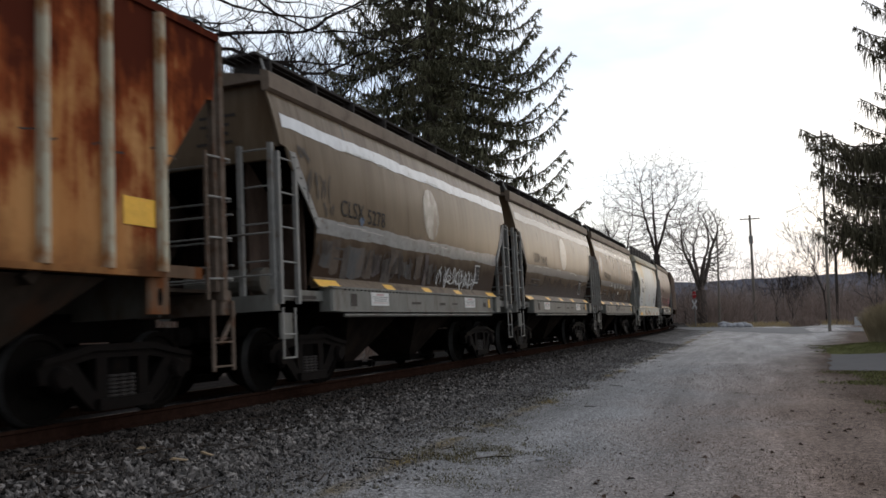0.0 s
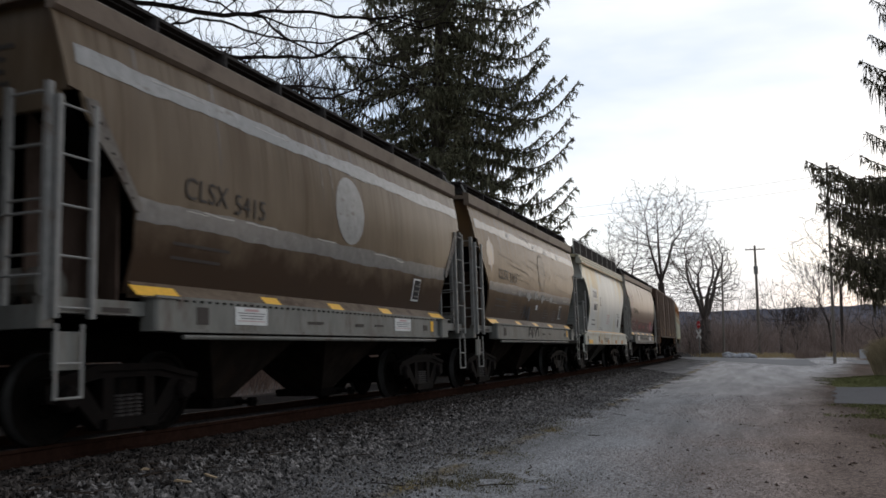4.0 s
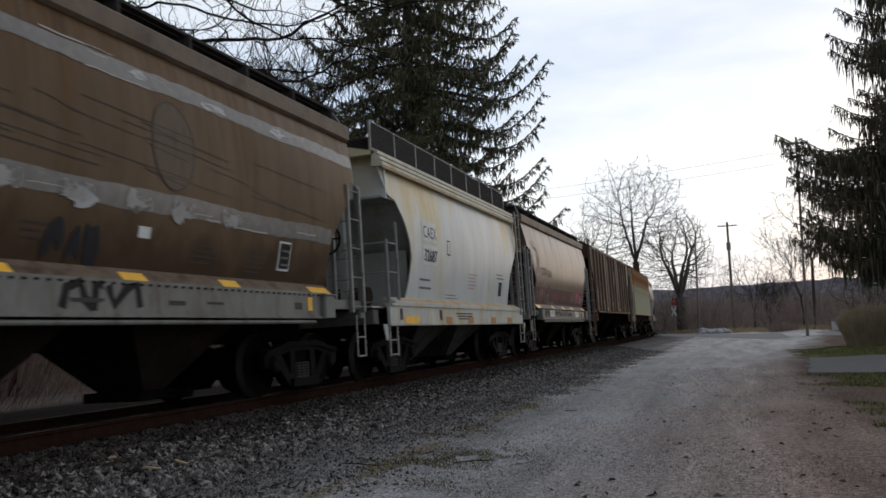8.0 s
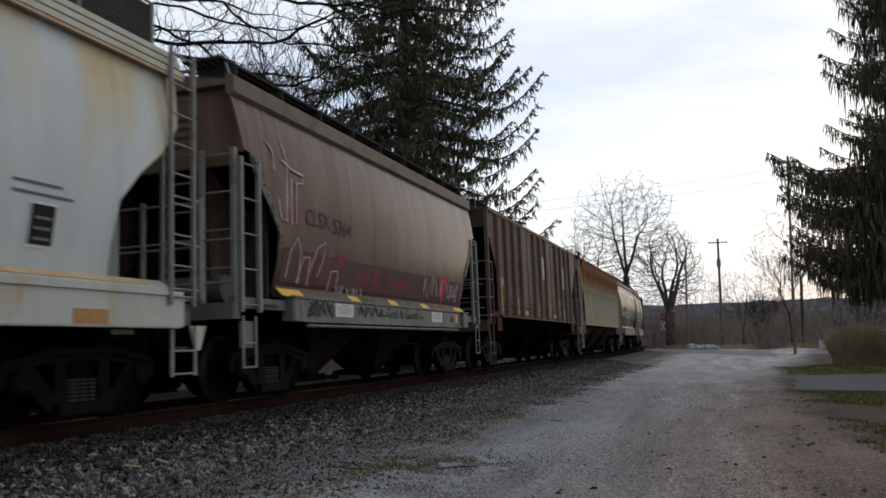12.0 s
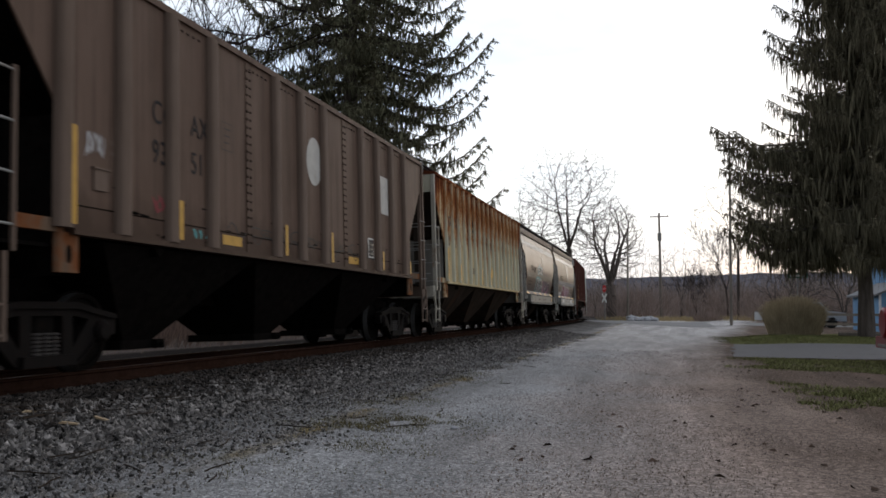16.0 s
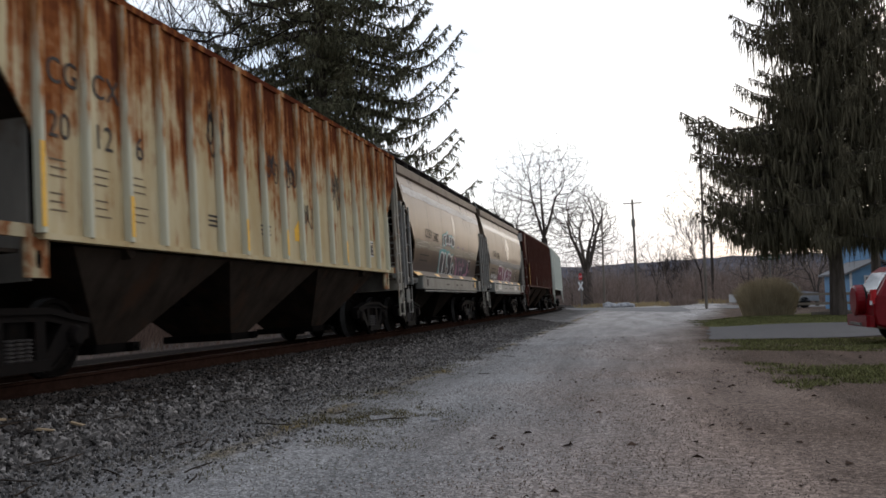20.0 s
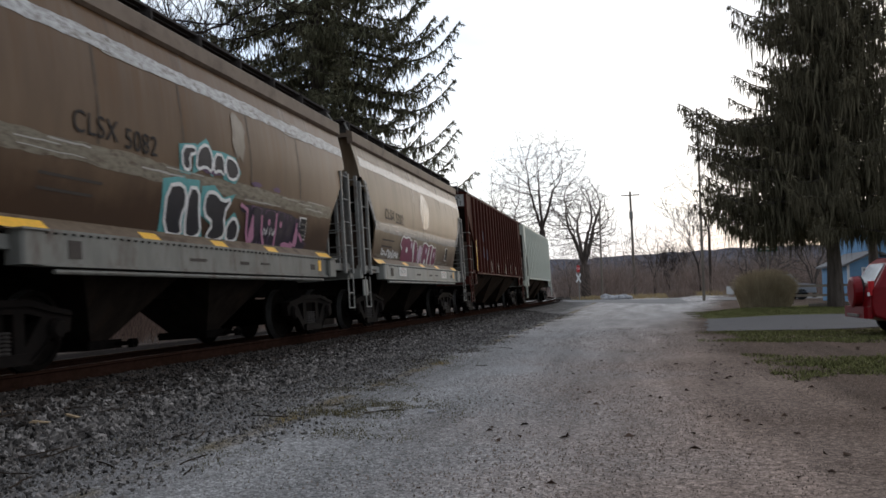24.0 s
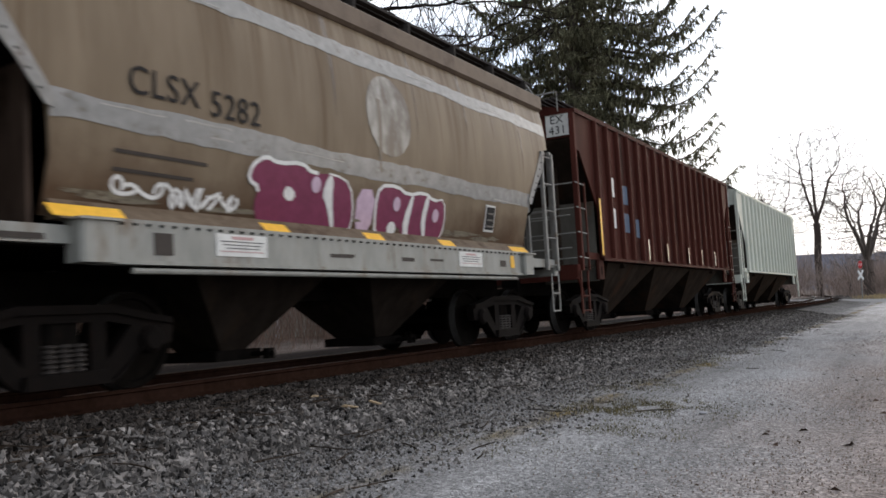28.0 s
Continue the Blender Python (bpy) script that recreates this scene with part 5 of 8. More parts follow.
        part("fence_mesh", mesh, "grate", fr, "dark mesh")
    part("centre_sill", Build().box(0, 0, 0.98, 0.36, 11.0, 0.34), "under", car)
    for y in (-1.4, 1.4):
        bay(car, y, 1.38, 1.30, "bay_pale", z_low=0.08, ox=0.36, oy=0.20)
    for e in (-1, 1):
        part("shear_plate", Build().box(0, e * 4.0, 1.25, 2.7, 2.2, 0.05), "under", car)
    part("air_reservoir", Build().tube((0.3, -4.9, 1.58), (1.0, -4.9, 1.58), 0.18, n=16), "hopper", car)
    trucks(car, 4.0)
    for z0, body in ((2.86, "CAEX"), (2.36, "32687")):
        patch("number_panel", car, rect(-3.18, -2.28, z0 - 0.09, z0 + 0.33), side, top, "paper", 0.006, label="white number panel")
        side_text(car, body, 0.36, -3.12, z0 - 0.02, side, top, "ink", 0.84)
    patch("stencil_panel", car, rect(-1.60, -1.36, 2.56, 2.90), side, top, "ink_soft", 0.006, steps=2)
    patch("stencil_panel", car, rect(-1.57, -1.39, 2.59, 2.87), side, top, "white", 0.009, steps=2)
    bars(car, -3.3, 1.92, 0.9, 2, 0.17, side, top, "ink_pale", 0.045)
    bars(car, 0.05, 2.20, 0.8, 5, 0.085, side, top, "pink", 0.03)
    bars(car, 2.6, 2.32, 0.9, 2, 0.10, side, top, "ink_pale", 0.03)
    bars(car, -1.6, 1.66, 1.0, 2, 0.07, side, top, "ink_pale", 0.018)
    number_board(car, 3.0, 1.95, side, top, 0.36, 0.44)
    for y, w in ((-4.6, 0.3), (-2.3, 0.32)):
        part("sill_mark", Build().box(1.524, y, 1.2, 0.004, w * 0.5, 0.22), "ink_soft", car)
    ln = Build()
    for i in range(3):
        ln.box(1.524, -0.6 + 0.02 * i, 1.24 - 0.06 * i, 0.004, 1.3 - 0.15 * i, 0.03)
    part("sill_lettering", ln, "ink_soft", car)
    return car


def ribbed_hopper(paint, rib_paint, label, rib_at, seed, end_paint=None, under="hopper", lad=None, rib_w=0.12, web="end_grey", plate=None):
    """Long three-bay covered hopper with upright ribs on flat sides."""
    rng = random.Random(seed)
    lad = lad or rib_paint
    top, L = 4.52, 7.32
    car = thing("covered_hopper_car", label, "freight car", "cars of the freight train")
    side = flat_side
    rows = [(1.50, -6.18, 6.18), (2.45, -6.18, 6.18), (2.60, -6.24, 6.24), (3.70, -7.10, 7.10), (3.72, -7.24, 7.24), (top, -L, L)]
    for s in (1, -1):
        shell(car, rows, side, top, paint, s)
        part("top_chord", Build().box(s * 1.46, 0, top + 0.0, 0.10, 2 * L, 0.09), paint, car)
        part("side_sill", Build().box(s * 1.47, 0, 1.51, 0.13, 12.4, 0.065), paint, car)
        h = rib_w / 2
        rib = Build().prism([(-h, 0), (h, 0), (h * 0.94, 0.04), (h * 0.72, 0.078), (h * 0.4, 0.09), (-h * 0.4, 0.09), (-h * 0.72, 0.078), (-h * 0.94, 0.04)], 1.54, top - 0.05, "z").mesh("rib")
        rib.materials.append(M[rib_paint])
        for y in rib_at:
            o = new("rib", rib)
            o.parent = car
            o.matrix_basis = Matrix.Translation((s * 1.47, y, 0)) @ pose(0, 0, 0, 0, 0, -90 * s)
        for e in (-1, 1):
            part("corner_post", Build().box(s * 1.42, e * 7.27, 2.95, 0.08, 0.08, 3.2), lad, car)
            post = part("bolster_post", Build().box(s * 1.42, e * 6.20, 1.29, 0.08, 0.36, 0.42, bev=0.03), plate or paint, car, "rusty bolster plate with an oval slot")
            part("slot", Build().prism([(e * 6.20 + 0.04 * math.cos(a), 1.27 + 0.10 * math.sin(a)) for a in (math.pi * k / 6 for k in range(12))], s * 1.44, s * 1.463), "under", post)
    for e in (-1, 1):
        part("end_panel", Build().prism([(-1.44, 4.0), (1.44, 4.0), (1.44, top), (0.9, top + 0.14), (-0.9, top + 0.14), (-1.44, top)], e * 7.25, e * 7.29, "y"), end_paint or paint, car)
        part("slope_sheet", Build().prism([(e * 7.23, 4.03), (e * 7.23, 3.95), (e * 4.5, 1.35), (e * 4.4, 1.42)], -1.42, 1.42, "x"), under, car, "dusty sloping end sheet")
        part("end_web", Build().box(0, e * 6.26, 1.90, 2.80, 0.04, 1.70), "under" if under == "under" else web, car, "plate under the end slope")
        for s in (-1, 1):
            part("end_bracket", Build().box(s * 1.43, e * 6.62, 1.56, 0.06, 0.72, 0.14, bev=0.012), plate or paint, car)
        part("end_sill", Build().box(0, e * 7.45, 1.22, 2.9, 0.22, 0.30, bev=0.02), lad, car)
        part("platform", Build().box(0, e * 6.95, 1.36, 2.7, 1.2, 0.04), under, car)
        for x in (-0.8, 0.8):
            part("end_stay", Build().box(x, e * 6.9, 2.4, 0.12, 0.10, 2.1), under, car)
        part("corner_ladder_post", Build().box(1.45, e * 7.36, 2.86, 0.11, 0.10, 3.22, bev=0.01), lad, car)
        part("ladder_bar", Build().box(1.49, e * 7.02, 2.15, 0.035, 0.04, 1.8), lad, car)
        for k in range(4):
            z = 1.50 + 0.50 * k
            part("side_rung", Build().tube((1.49, e * 7.52, z + 0.02), (1.49, e * 7.02, z), 0.014, n=6), "ladder", car)
            part("end_rung", Build().tube((1.45, e * 7.58, z), (0.15, e * 7.58, z), 0.014, n=6), "ladder", car)
        part("crossover_rail", Build().tube((-1.4, e * 7.68, 2.35), (1.4, e * 7.68, 2.35), 0.016, n=6).tube((-1.4, e * 7.68, 1.7), (1.4, e * 7.68, 1.7), 0.016, n=6), "ladder", car)
        st = Build()
        for y in (7.12, 7.52):
            st.box(1.48, e * y, 0.82, 0.03, 0.05, 0.85)
        for z in (0.45, 0.74):
            st.tube((1.48, e * 7.12, z), (1.48, e * 7.52, z), 0.015, n=6)
        part("sill_step", st, lad, car)
        part("step_brace", Build().tube((1.45, e * 7.6, 1.1), (1.45, e * 7.3, 0.72), 0.03, n=6), lad, car)
        coupler(car, e * 7.95, e)
        hoop = Build()
        for x in (0.7, 1.2):
            hoop.tube((x, e * 7.45, top), (x, e * 7.45, top + 0.4), 0.015, n=6)
        hoop.tube((0.7, e * 7.45, top + 0.4), (1.2, e * 7.45, top + 0.4), 0.015, n=6)
        part("roof_handrail", hoop, "ladder", car)
    part("roof", Build().prism([(-1.50, top + 0.02), (-0.9, top + 0.16), (0, top + 0.20), (0.9, top + 0.16), (1.50, top + 0.02), (1.50, top - 0.03), (-1.50, top - 0.03)], -L, L, "y"), paint, car)
    for s in (-1, 1):
        wk = Build()
        for i in range(4):
            wk.box(s * (0.72 + 0.13 * i), 0, top + 0.27, 0.09, 15.0, 0.03)
        part("running_board", wk, "grate", car, "dark roof walkway grating")
    for i in range(8):
        part("roof_hatch", Build().box(0, -6.1 + 1.74 * i, top + 0.26, 0.85, 0.85, 0.12, bev=0.1), paint, car)
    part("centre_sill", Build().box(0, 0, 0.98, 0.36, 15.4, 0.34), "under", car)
    for y in (-3.68, 0, 3.68):
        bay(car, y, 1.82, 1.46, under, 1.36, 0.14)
    trucks(car, 6.05)
    return car


# the train, from its first car to its last
CARS = []


def add_car(car, y):
    CARS.append((car, y))
    return car


R_LABEL = "weathered tan covered hopper on rails"
c_orange = add_car(ribbed_hopper("orange", "orange_rib", "rust-blotched orange ribbed covered hopper, on rails", [-6.21 + 0.828 * i for i in range(16)], 11, under="hopper", lad="rusty_ladder", plate="rusty_brown", rib_w=0.12), 1.35)
c_a = add_car(round_hopper(15.75, ("CLSX", "5278"), {"label": R_LABEL + ", bold white band", "bands": ("band_white", "band_mid"), "disc": "disc", "gusset": "gusset_pale"}, 1), 15.75)
c_b = add_car(round_hopper(28.1, ("CLSX", "5415", "ink_soft"), {"label": R_LABEL + ", faded grey bands", "bands": ("band_mid", "band_dim"), "disc": "band_mid", "disc_at": (0.30, 3.12, 0.50, 0.55)}, 3), 28.1)
c_c = add_car(round_hopper(40.5, ("CLSX", "5241", "ink_soft"), {"label": R_LABEL + ", patched pale spots", "bands": ("band_dim", "band_dim"), "disc": "disc_ghost", "disc_at": (0.57, 3.13, 0.39, 0.53), "paint": "tan_dark", "gusset": None, "placard": False}, 5), 40.5)
c_w = add_car(white_hopper(52.5), 52.5)
c_d = add_car(round_hopper(64.7, ("CLSX", "5764", "ink_soft"), {"label": R_LABEL + ", red and silver scrawls", "bands": (None, None), "disc": None, "paint": "tan_pink"}, 7), 64.7)
c_brown = add_car(ribbed_hopper("brown", "brown_rib", "dull brown ribbed covered hopper with a pale oval, on rails", [5.66 - 1.0 * i for i in range(13) if i not in (4, 8)], 13, under="under", plate="rusty_brown", rib_w=0.26), 79.1)
c_buff = add_car(ribbed_hopper("buff", "buff_rib", "buff ribbed covered hopper streaked with rust, on rails", [-6.2 + 0.775 * i for i in range(17)], 17, end_paint="cream_end", lad="buff_frame", web="buff_web", plate="rusty_buff", rib_w=0.11), 95.05)
c_e = add_car(round_hopper(108.75, ("CLSX", "5082", "ink"), {"label": R_LABEL + ", large black and teal scrawls", "bands": ("band_peeling", "band_scraped"), "disc": None, "text_at": -3.52, "paint": "tan_satin", "gusset": None, "placard": False}, 9), 108.75)
c_f = add_car(round_hopper(121.05, ("CLSX", "5282", "ink"), {"label": R_LABEL + ", maroon and lilac scrawls", "bands": ("band_mid", "band_mid"), "paint": "tan_olive", "sill": "sill_pale", "gusset": "gusset_pale", "disc": "disc", "disc_at": (0.28, 3.16, 0.52, 0.54)}, 11), 121.05)
c_red = add_car(ribbed_hopper("red", "red_rib", "oxide-red ribbed covered hopper, on rails", [-6.2 + 0.73 * i for i in range(18)], 19, under="hopper"), 135.5)
c_mint = add_car(ribbed_hopper("mint", "mint", "pale green-white ribbed covered hopper at the tail", [-6.2 + 0.827 * i for i in range(16)], 23), 152.0)


def travel(t):
    u = t / 28
    return 4.118 * t - 1.694 * u * u - 0.952 * u ** 3 - 0.299 * u ** 4


RIVET = Build().rev([(0, 0.02), (0.010, 0.016), (0.012, 0)], (0, 0, 0), (1, 0, 0), 6).mesh("rivet")


def paint_cars():
    """Stencils and scrawls on the sides."""
    rs, rt = round_side, 4.30
    fs, ft = flat_side, 4.52
    rng = random.Random(21)
    # brown car
    patch("pale_oval", c_brown, oval(0.27, 3.37, 0.34, 0.44), fs, ft, "oval", 0.006, label="pale oval patch")
    patch("pale_panel", c_brown, rect(3.98, 4.5, 2.85, 3.70), fs, ft, "oval", 0.006)
    for y, h in ((-6.25, 1.05), (-4.22, 0.5), (-1.1, 0.5), (0.88, 0.55), (3.85, 0.4), (5.9, 0.3)):
        patch("reflector", c_brown, rect(y - 0.05, y + 0.05, 1.58, 1.58 + h), fs, ft, "reflect_dull", 0.088 if y < -6.1 else 0.09, steps=1, label="yellow reflective strip")
    for y in (-2.75, 2.2):
        patch("reflector", c_brown, rect(y - 0.28, y + 0.28, 1.62, 1.76), fs, ft, "reflect_dull", 0.006, steps=1)
    chips = random.Random(35)
    wave = [(-2.9 + 0.11 * i, 1.82 + 0.09 * math.sin(1.3 * i) + 0.05 * math.sin(0.47 * i + 1)) for i in range(62)]
    stroke("scuffed_line", c_brown, wave, 0.022, fs, ft, "ink_soft", 0.010)
    part("lower_seam", Build().box(1.474, 0, 1.80, 0.012, 12.2, 0.010), "under", c_brown)
    for k in range(46):
        y = chips.uniform(-6.0, 6.0)
        patch("chipped_spot", c_brown, blob(chips, y, chips.choice((1.82, 1.83, 1.60, 2.05)) + chips.uniform(-0.02, 0.03), chips.uniform(0.02, 0.13), chips.uniform(0.008, 0.025), 9, 0.5), fs, ft, "under", 0.007, steps=2)
    stroke("stencil_box", c_brown, [(-3.05, 2.98), (-2.72, 2.98), (-2.72, 3.38), (-3.05, 3.38), (-3.05, 2.98)], 0.014, fs, ft, "ink_soft", 0.007)
    bars(c_brown, -2.98, 3.28, 0.2, 3, 0.1, fs, ft, "ink_soft", 0.02)
    number_board(c_brown, 3.25, 2.02, fs, ft)
    for y, z, b in ((-4.74, 3.0, "CG"), (-3.86, 3.0, "AX"), (-4.74, 2.5, "93"), (-3.86, 2.5, "51")):
        side_text(c_brown, b, 0.42, y, z, fs, ft, "ink", 0.74)
    text("CGAX", 0.22, "ink_soft", c_brown, Matrix.Translation((0.46, -7.297, 4.31)) @ pose(0, 0, 0, 90, 0, 0), squash=0.9)
    text("9351", 0.22, "ink_soft", c_brown, Matrix.Translation((0.46, -7.297, 4.10)) @ pose(0, 0, 0, 90, 0, 0), squash=0.9)
    bars(c_brown, -5.55, 2.55, 0.30, 2, 0.12, fs, ft, "brown_rib", 0.05)
    for pts in tag(random.Random(3), -4.85, -4.2, 1.86, 2.1, 3):
        stroke("sprayed_line", c_brown, pts, 0.03, fs, ft, "crimson_dim", 0.007)
    for pts in tag(random.Random(4), -3.8, -3.4, 1.64, 1.78, 3):
        stroke("sprayed_line", c_brown, pts, 0.025, fs, ft, "teal", 0.007)
    for pts in tag(random.Random(6), -6.0, -5.62, 2.35, 2.68, 4):
        stroke("chalk_scribble", c_brown, pts, 0.014, fs, ft, "silver", 0.007)
    part("routing_board", Build().box(1.482, -5.72, 2.12, 0.022, 0.24, 0.24).box(1.49, -5.72, 2.245, 0.04, 0.27, 0.02), "brown_rib", c_brown, "small steel board in a frame")
    for i in range(10):
        if i not in (4, 8):
            for k in range(5):
                part("rivet", RIVET, "under", c_brown, at=Matrix.Translation((1.476, 5.36 - 1.0 * i - 0.14 * k, 4.36)))
    for y in (-2.24, 1.76):
        part("splice_plate", Build().box(1.474, y, 3.0, 0.014, 0.16, 2.9), "brown", c_brown)
        for i in range(22):
            for k in (-0.05, 0.05):
                part("rivet", RIVET, "under", c_brown, at=Matrix.Translation((1.482, y + k, 1.7 + 0.125 * i)))
    for pts in scrawl(rng, -2.4, 3.0, 1.7, 2.05, 4):
        stroke("scrawl", c_brown, pts, 0.022, fs, ft, "ink_soft", 0.006)
    # buff car
    for y, z, b in ((-6.03, 3.2, "CG"), (-5.25, 3.2, "CX"), (-6.03, 2.6, "20"), (-5.25, 2.6, "12"), (-4.42, 2.6, "6")):
        side_text(c_buff, b, 0.42, y, z, fs, ft, "ink_soft", 0.85)
    for y in (-6.02, -5.25, -4.48):
        bars(c_buff, y, 2.35, 0.30, 3, 0.09, fs, ft, "faint", 0.018)
        bars(c_buff, y, 1.98, 0.30, 3, 0.09, fs, ft, "faint", 0.018)
    text("CGCX", 0.22, "ink", c_buff, Matrix.Translation((0.46, -7.297, 4.31)) @ pose(0, 0, 0, 90, 0, 0), squash=0.95)
    text("20126", 0.22, "ink", c_buff, Matrix.Translation((0.46, -7.297, 4.10)) @ pose(0, 0, 0, 90, 0, 0), squash=0.95)
    marks = random.Random(33)
    for y, z, w, h in ((-2.33, 3.3, 0.5, 1.1), (-0.39, 3.08, 0.56, 0.66), (0.39, 3.06, 0.56, 0.6), (2.71, 3.05, 0.64, 1.05), (1.16, 2.36, 0.5, 0.7)):
        for pts in scrawl(marks, y - w / 2, y + w / 2, z - h / 2, z + h / 2, 2, 9):
            stroke("scrawl", c_buff, pts, 0.028, fs, ft, "ink", 0.006)
        for pts in tag(marks, y - w / 2, y + w / 2, z - h * 0.1, z + h / 2, 2):
            stroke("scrawl", c_buff, pts, 0.024, fs, ft, "ink", 0.008)
    number_board(c_buff, 5.0, 2.0, fs, ft, 0.3, 0.36)
    patch("reflector", c_buff, [(0.50, 1.90), (0.96, 1.90), (0.96, 2.10), (0.73, 2.30), (0.50, 2.12)], fs, ft, "reflect", 0.006, steps=2, label="yellow house-shaped mark")
    for y, h in ((-6.22, 0.9), (-4.65, 0.5), (-1.55, 0.5), (0.0, 0.45), (3.1, 0.45)):
        patch("reflector", c_buff, rect(y - 0.035, y + 0.035, 1.60, 1.60 + h), fs, ft, "reflect", 0.093, steps=1, label="yellow reflective strip")
    for y in (-2.65, -0.9):
        bars(c_buff, y, 2.05, 0.45, 3, 0.07, fs, ft, "ink_soft", 0.03)
    # orange car
    patch("reflector", c_orange, rect(5.62, 6.12, 2.02, 2.32), fs, ft, "reflect", 0.012, steps=1, label="yellow placard")
    for y0, z0 in ((4.3, 2.78), (5.2, 2.80), (6.05, 2.9)):
        stroke("crack_line", c_orange, [(y0 + 0.09 * i, z0 + 0.03 * math.sin(1.9 * i + y0) - 0.012 * i) for i in range(6)], 0.018, fs, ft, "ink_soft", 0.005)
    # red car
    text("EX", 0.24, "ink", c_red, Matrix.Translation((0.95, -7.305, 4.30)) @ pose(0, 0, 0, 90, 0, 0))
    text("431", 0.24, "ink", c_red, Matrix.Translation((0.92, -7.305, 4.08)) @ pose(0, 0, 0, 90, 0, 0))
    part("number_panel", Build().box(1.12, -7.297, 4.27, 0.52, 0.006, 0.46), "paper", c_red, "white number panel")
    for y, z, mat in ((-5.25, 3.15, "paper"), (-5.25, 2.45, "paper"), (-4.3, 3.05, "blue_patch"), (-4.3, 2.40, "blue_patch"), (-3.4, 2.32, "blue_patch")):
        patch("paint_patch", c_red, rect(y - 0.2, y + 0.2, z - 0.22, z + 0.22), fs, ft, mat, 0.006, steps=1)
    for y, h in ((-6.3, 1.2), (-2.9, 0.5), (-1.2, 0.45), (1.0, 0.45), (2.6, 0.45), (4.4, 0.45)):
        patch("reflector", c_red, rect(y - 0.05, y + 0.05, 1.58, 1.58 + h), fs, ft, "reflect" if y < -6 else "disc", 0.089, steps=1)
    part("number_panel", Build().box(0.95, -7.297, 4.22, 0.5, 0.006, 0.6), "paper", c_mint)
    # tan car with maroon scrawl: jagged sprayed masses with white edges
    def bold(car, pts, mat, lift, label=""):
        """A sprayed solid shape, its outline rounded off by hand."""
        n = len(pts)
        soft = []
        for k in range(n):
            a, b, c = pts[k - 1], pts[k], pts[(k + 1) % n]
            soft += [((a[0] + 3 * b[0]) / 4, (a[1] + 3 * b[1]) / 4), ((c[0] + 3 * b[0]) / 4, (c[1] + 3 * b[1]) / 4)]
        patch("sprayed_shape", car, soft, rs, rt, mat, lift, steps=5, label=label)
        return soft

    halves = ([(-2.30, 2.20), (-2.34, 2.04), (-2.16, 1.98), (-2.22, 1.80), (-2.12, 1.60), (-1.72, 1.66), (-1.60, 1.58), (-0.98, 1.60), (-0.50, 1.60), (-0.46, 1.82), (-0.58, 2.18), (-0.9, 2.26), (-1.32, 2.22), (-1.5, 2.32), (-1.9, 2.26), (-2.1, 2.32)],
              [(0.04, 2.22), (-0.02, 1.96), (0.06, 1.58), (0.34, 1.62), (0.40, 1.74), (0.62, 1.72), (0.70, 1.58), (1.20, 1.62), (1.66, 1.58), (1.78, 1.82), (1.70, 2.20), (1.42, 2.14), (1.14, 2.24), (0.72, 2.16), (0.44, 2.26)])
    for k, body in enumerate(halves):
        edge = bold(c_f, body, "maroon", 0.010 + 0.001 * k, "" if k else "sprayed maroon letters with white edges")
        stroke("sprayed_outline", c_f, edge[-8:] + edge[:6], 0.045, rs, rt, "offwhite", 0.014)
        stroke("sprayed_outline", c_f, edge[14:24], 0.025, rs, rt, "offwhite", 0.014)
    for pts in ([(-1.02, 2.24), (-1.12, 2.0), (-1.0, 1.88), (-0.86, 1.60), (-0.80, 1.62), (-0.92, 1.96), (-0.92, 2.22)], [(-1.72, 2.06), (-1.80, 1.94), (-1.66, 1.86), (-1.56, 1.96)], [(0.72, 1.60), (0.66, 1.84), (0.82, 2.18), (0.88, 2.16), (0.80, 1.78), (0.84, 1.60)], [(1.20, 2.20), (1.10, 1.86), (1.22, 1.60), (1.28, 1.62), (1.22, 1.90), (1.30, 2.18)]):
        bold(c_f, pts, "offwhite", 0.016)
    bold(c_f, [(-0.42, 2.14), (-0.40, 1.62), (-0.06, 1.60), (-0.02, 2.16)], "lilac", 0.008, "thin sprayed lilac block")
    for y, z in ((-1.24, 2.10), (0.46, 2.02), (1.48, 1.94)):
        patch("sprayed_dot", c_f, oval(y, z, 0.085, 0.095, 14), rs, rt, "lilac", 0.022, steps=2)
    patch("sprayed_dot", c_f, oval(0.40, 1.70, 0.10, 0.09, 14), rs, rt, "offwhite", 0.022, steps=2)
    for pts in scrawl(rng, -4.05, -3.4, 1.68, 1.92, 2, 7) + tag(rng, -3.4, -2.5, 1.66, 1.90, 4):
        stroke("sprayed_line", c_f, pts, 0.038, rs, rt, "offwhite", 0.012)
    patch("pale_run", c_f, [(-0.02, 3.35), (0.08, 3.35), (0.07, 2.7), (0.05, 2.35), (0.0, 2.6)], rs, rt, "disc_dim", 0.011, label="pale run of paint")
    for k in range(22):
        y0, ln = rng.uniform(-4.4, 3.6), rng.uniform(0.15, 0.6)
        patch("scraped_patch", c_f, blob(rng, y0, rng.uniform(1.68, 1.76), ln, rng.uniform(0.012, 0.045), 12, 0.5), rs, rt, "band_scraped", 0.005 + 0.0002 * k, steps=3)
    # tan car with teal and black scrawl
    def letters(car, shapes, fill, rim, glow, lift, rim_w):
        """Swollen sprayed letters that cannot be read: glow, body, outline."""
        for k, pts in enumerate(shapes):
            cy, cz = sum(p[0] for p in pts) / len(pts), sum(p[1] for p in pts) / len(pts)
            if glow:
                patch("sprayed_glow", car, [(cy + (y - cy) * 1.28, cz + (z - cz) * 1.30) for y, z in pts], rs, rt, glow, lift + 0.0006 * k, steps=4)
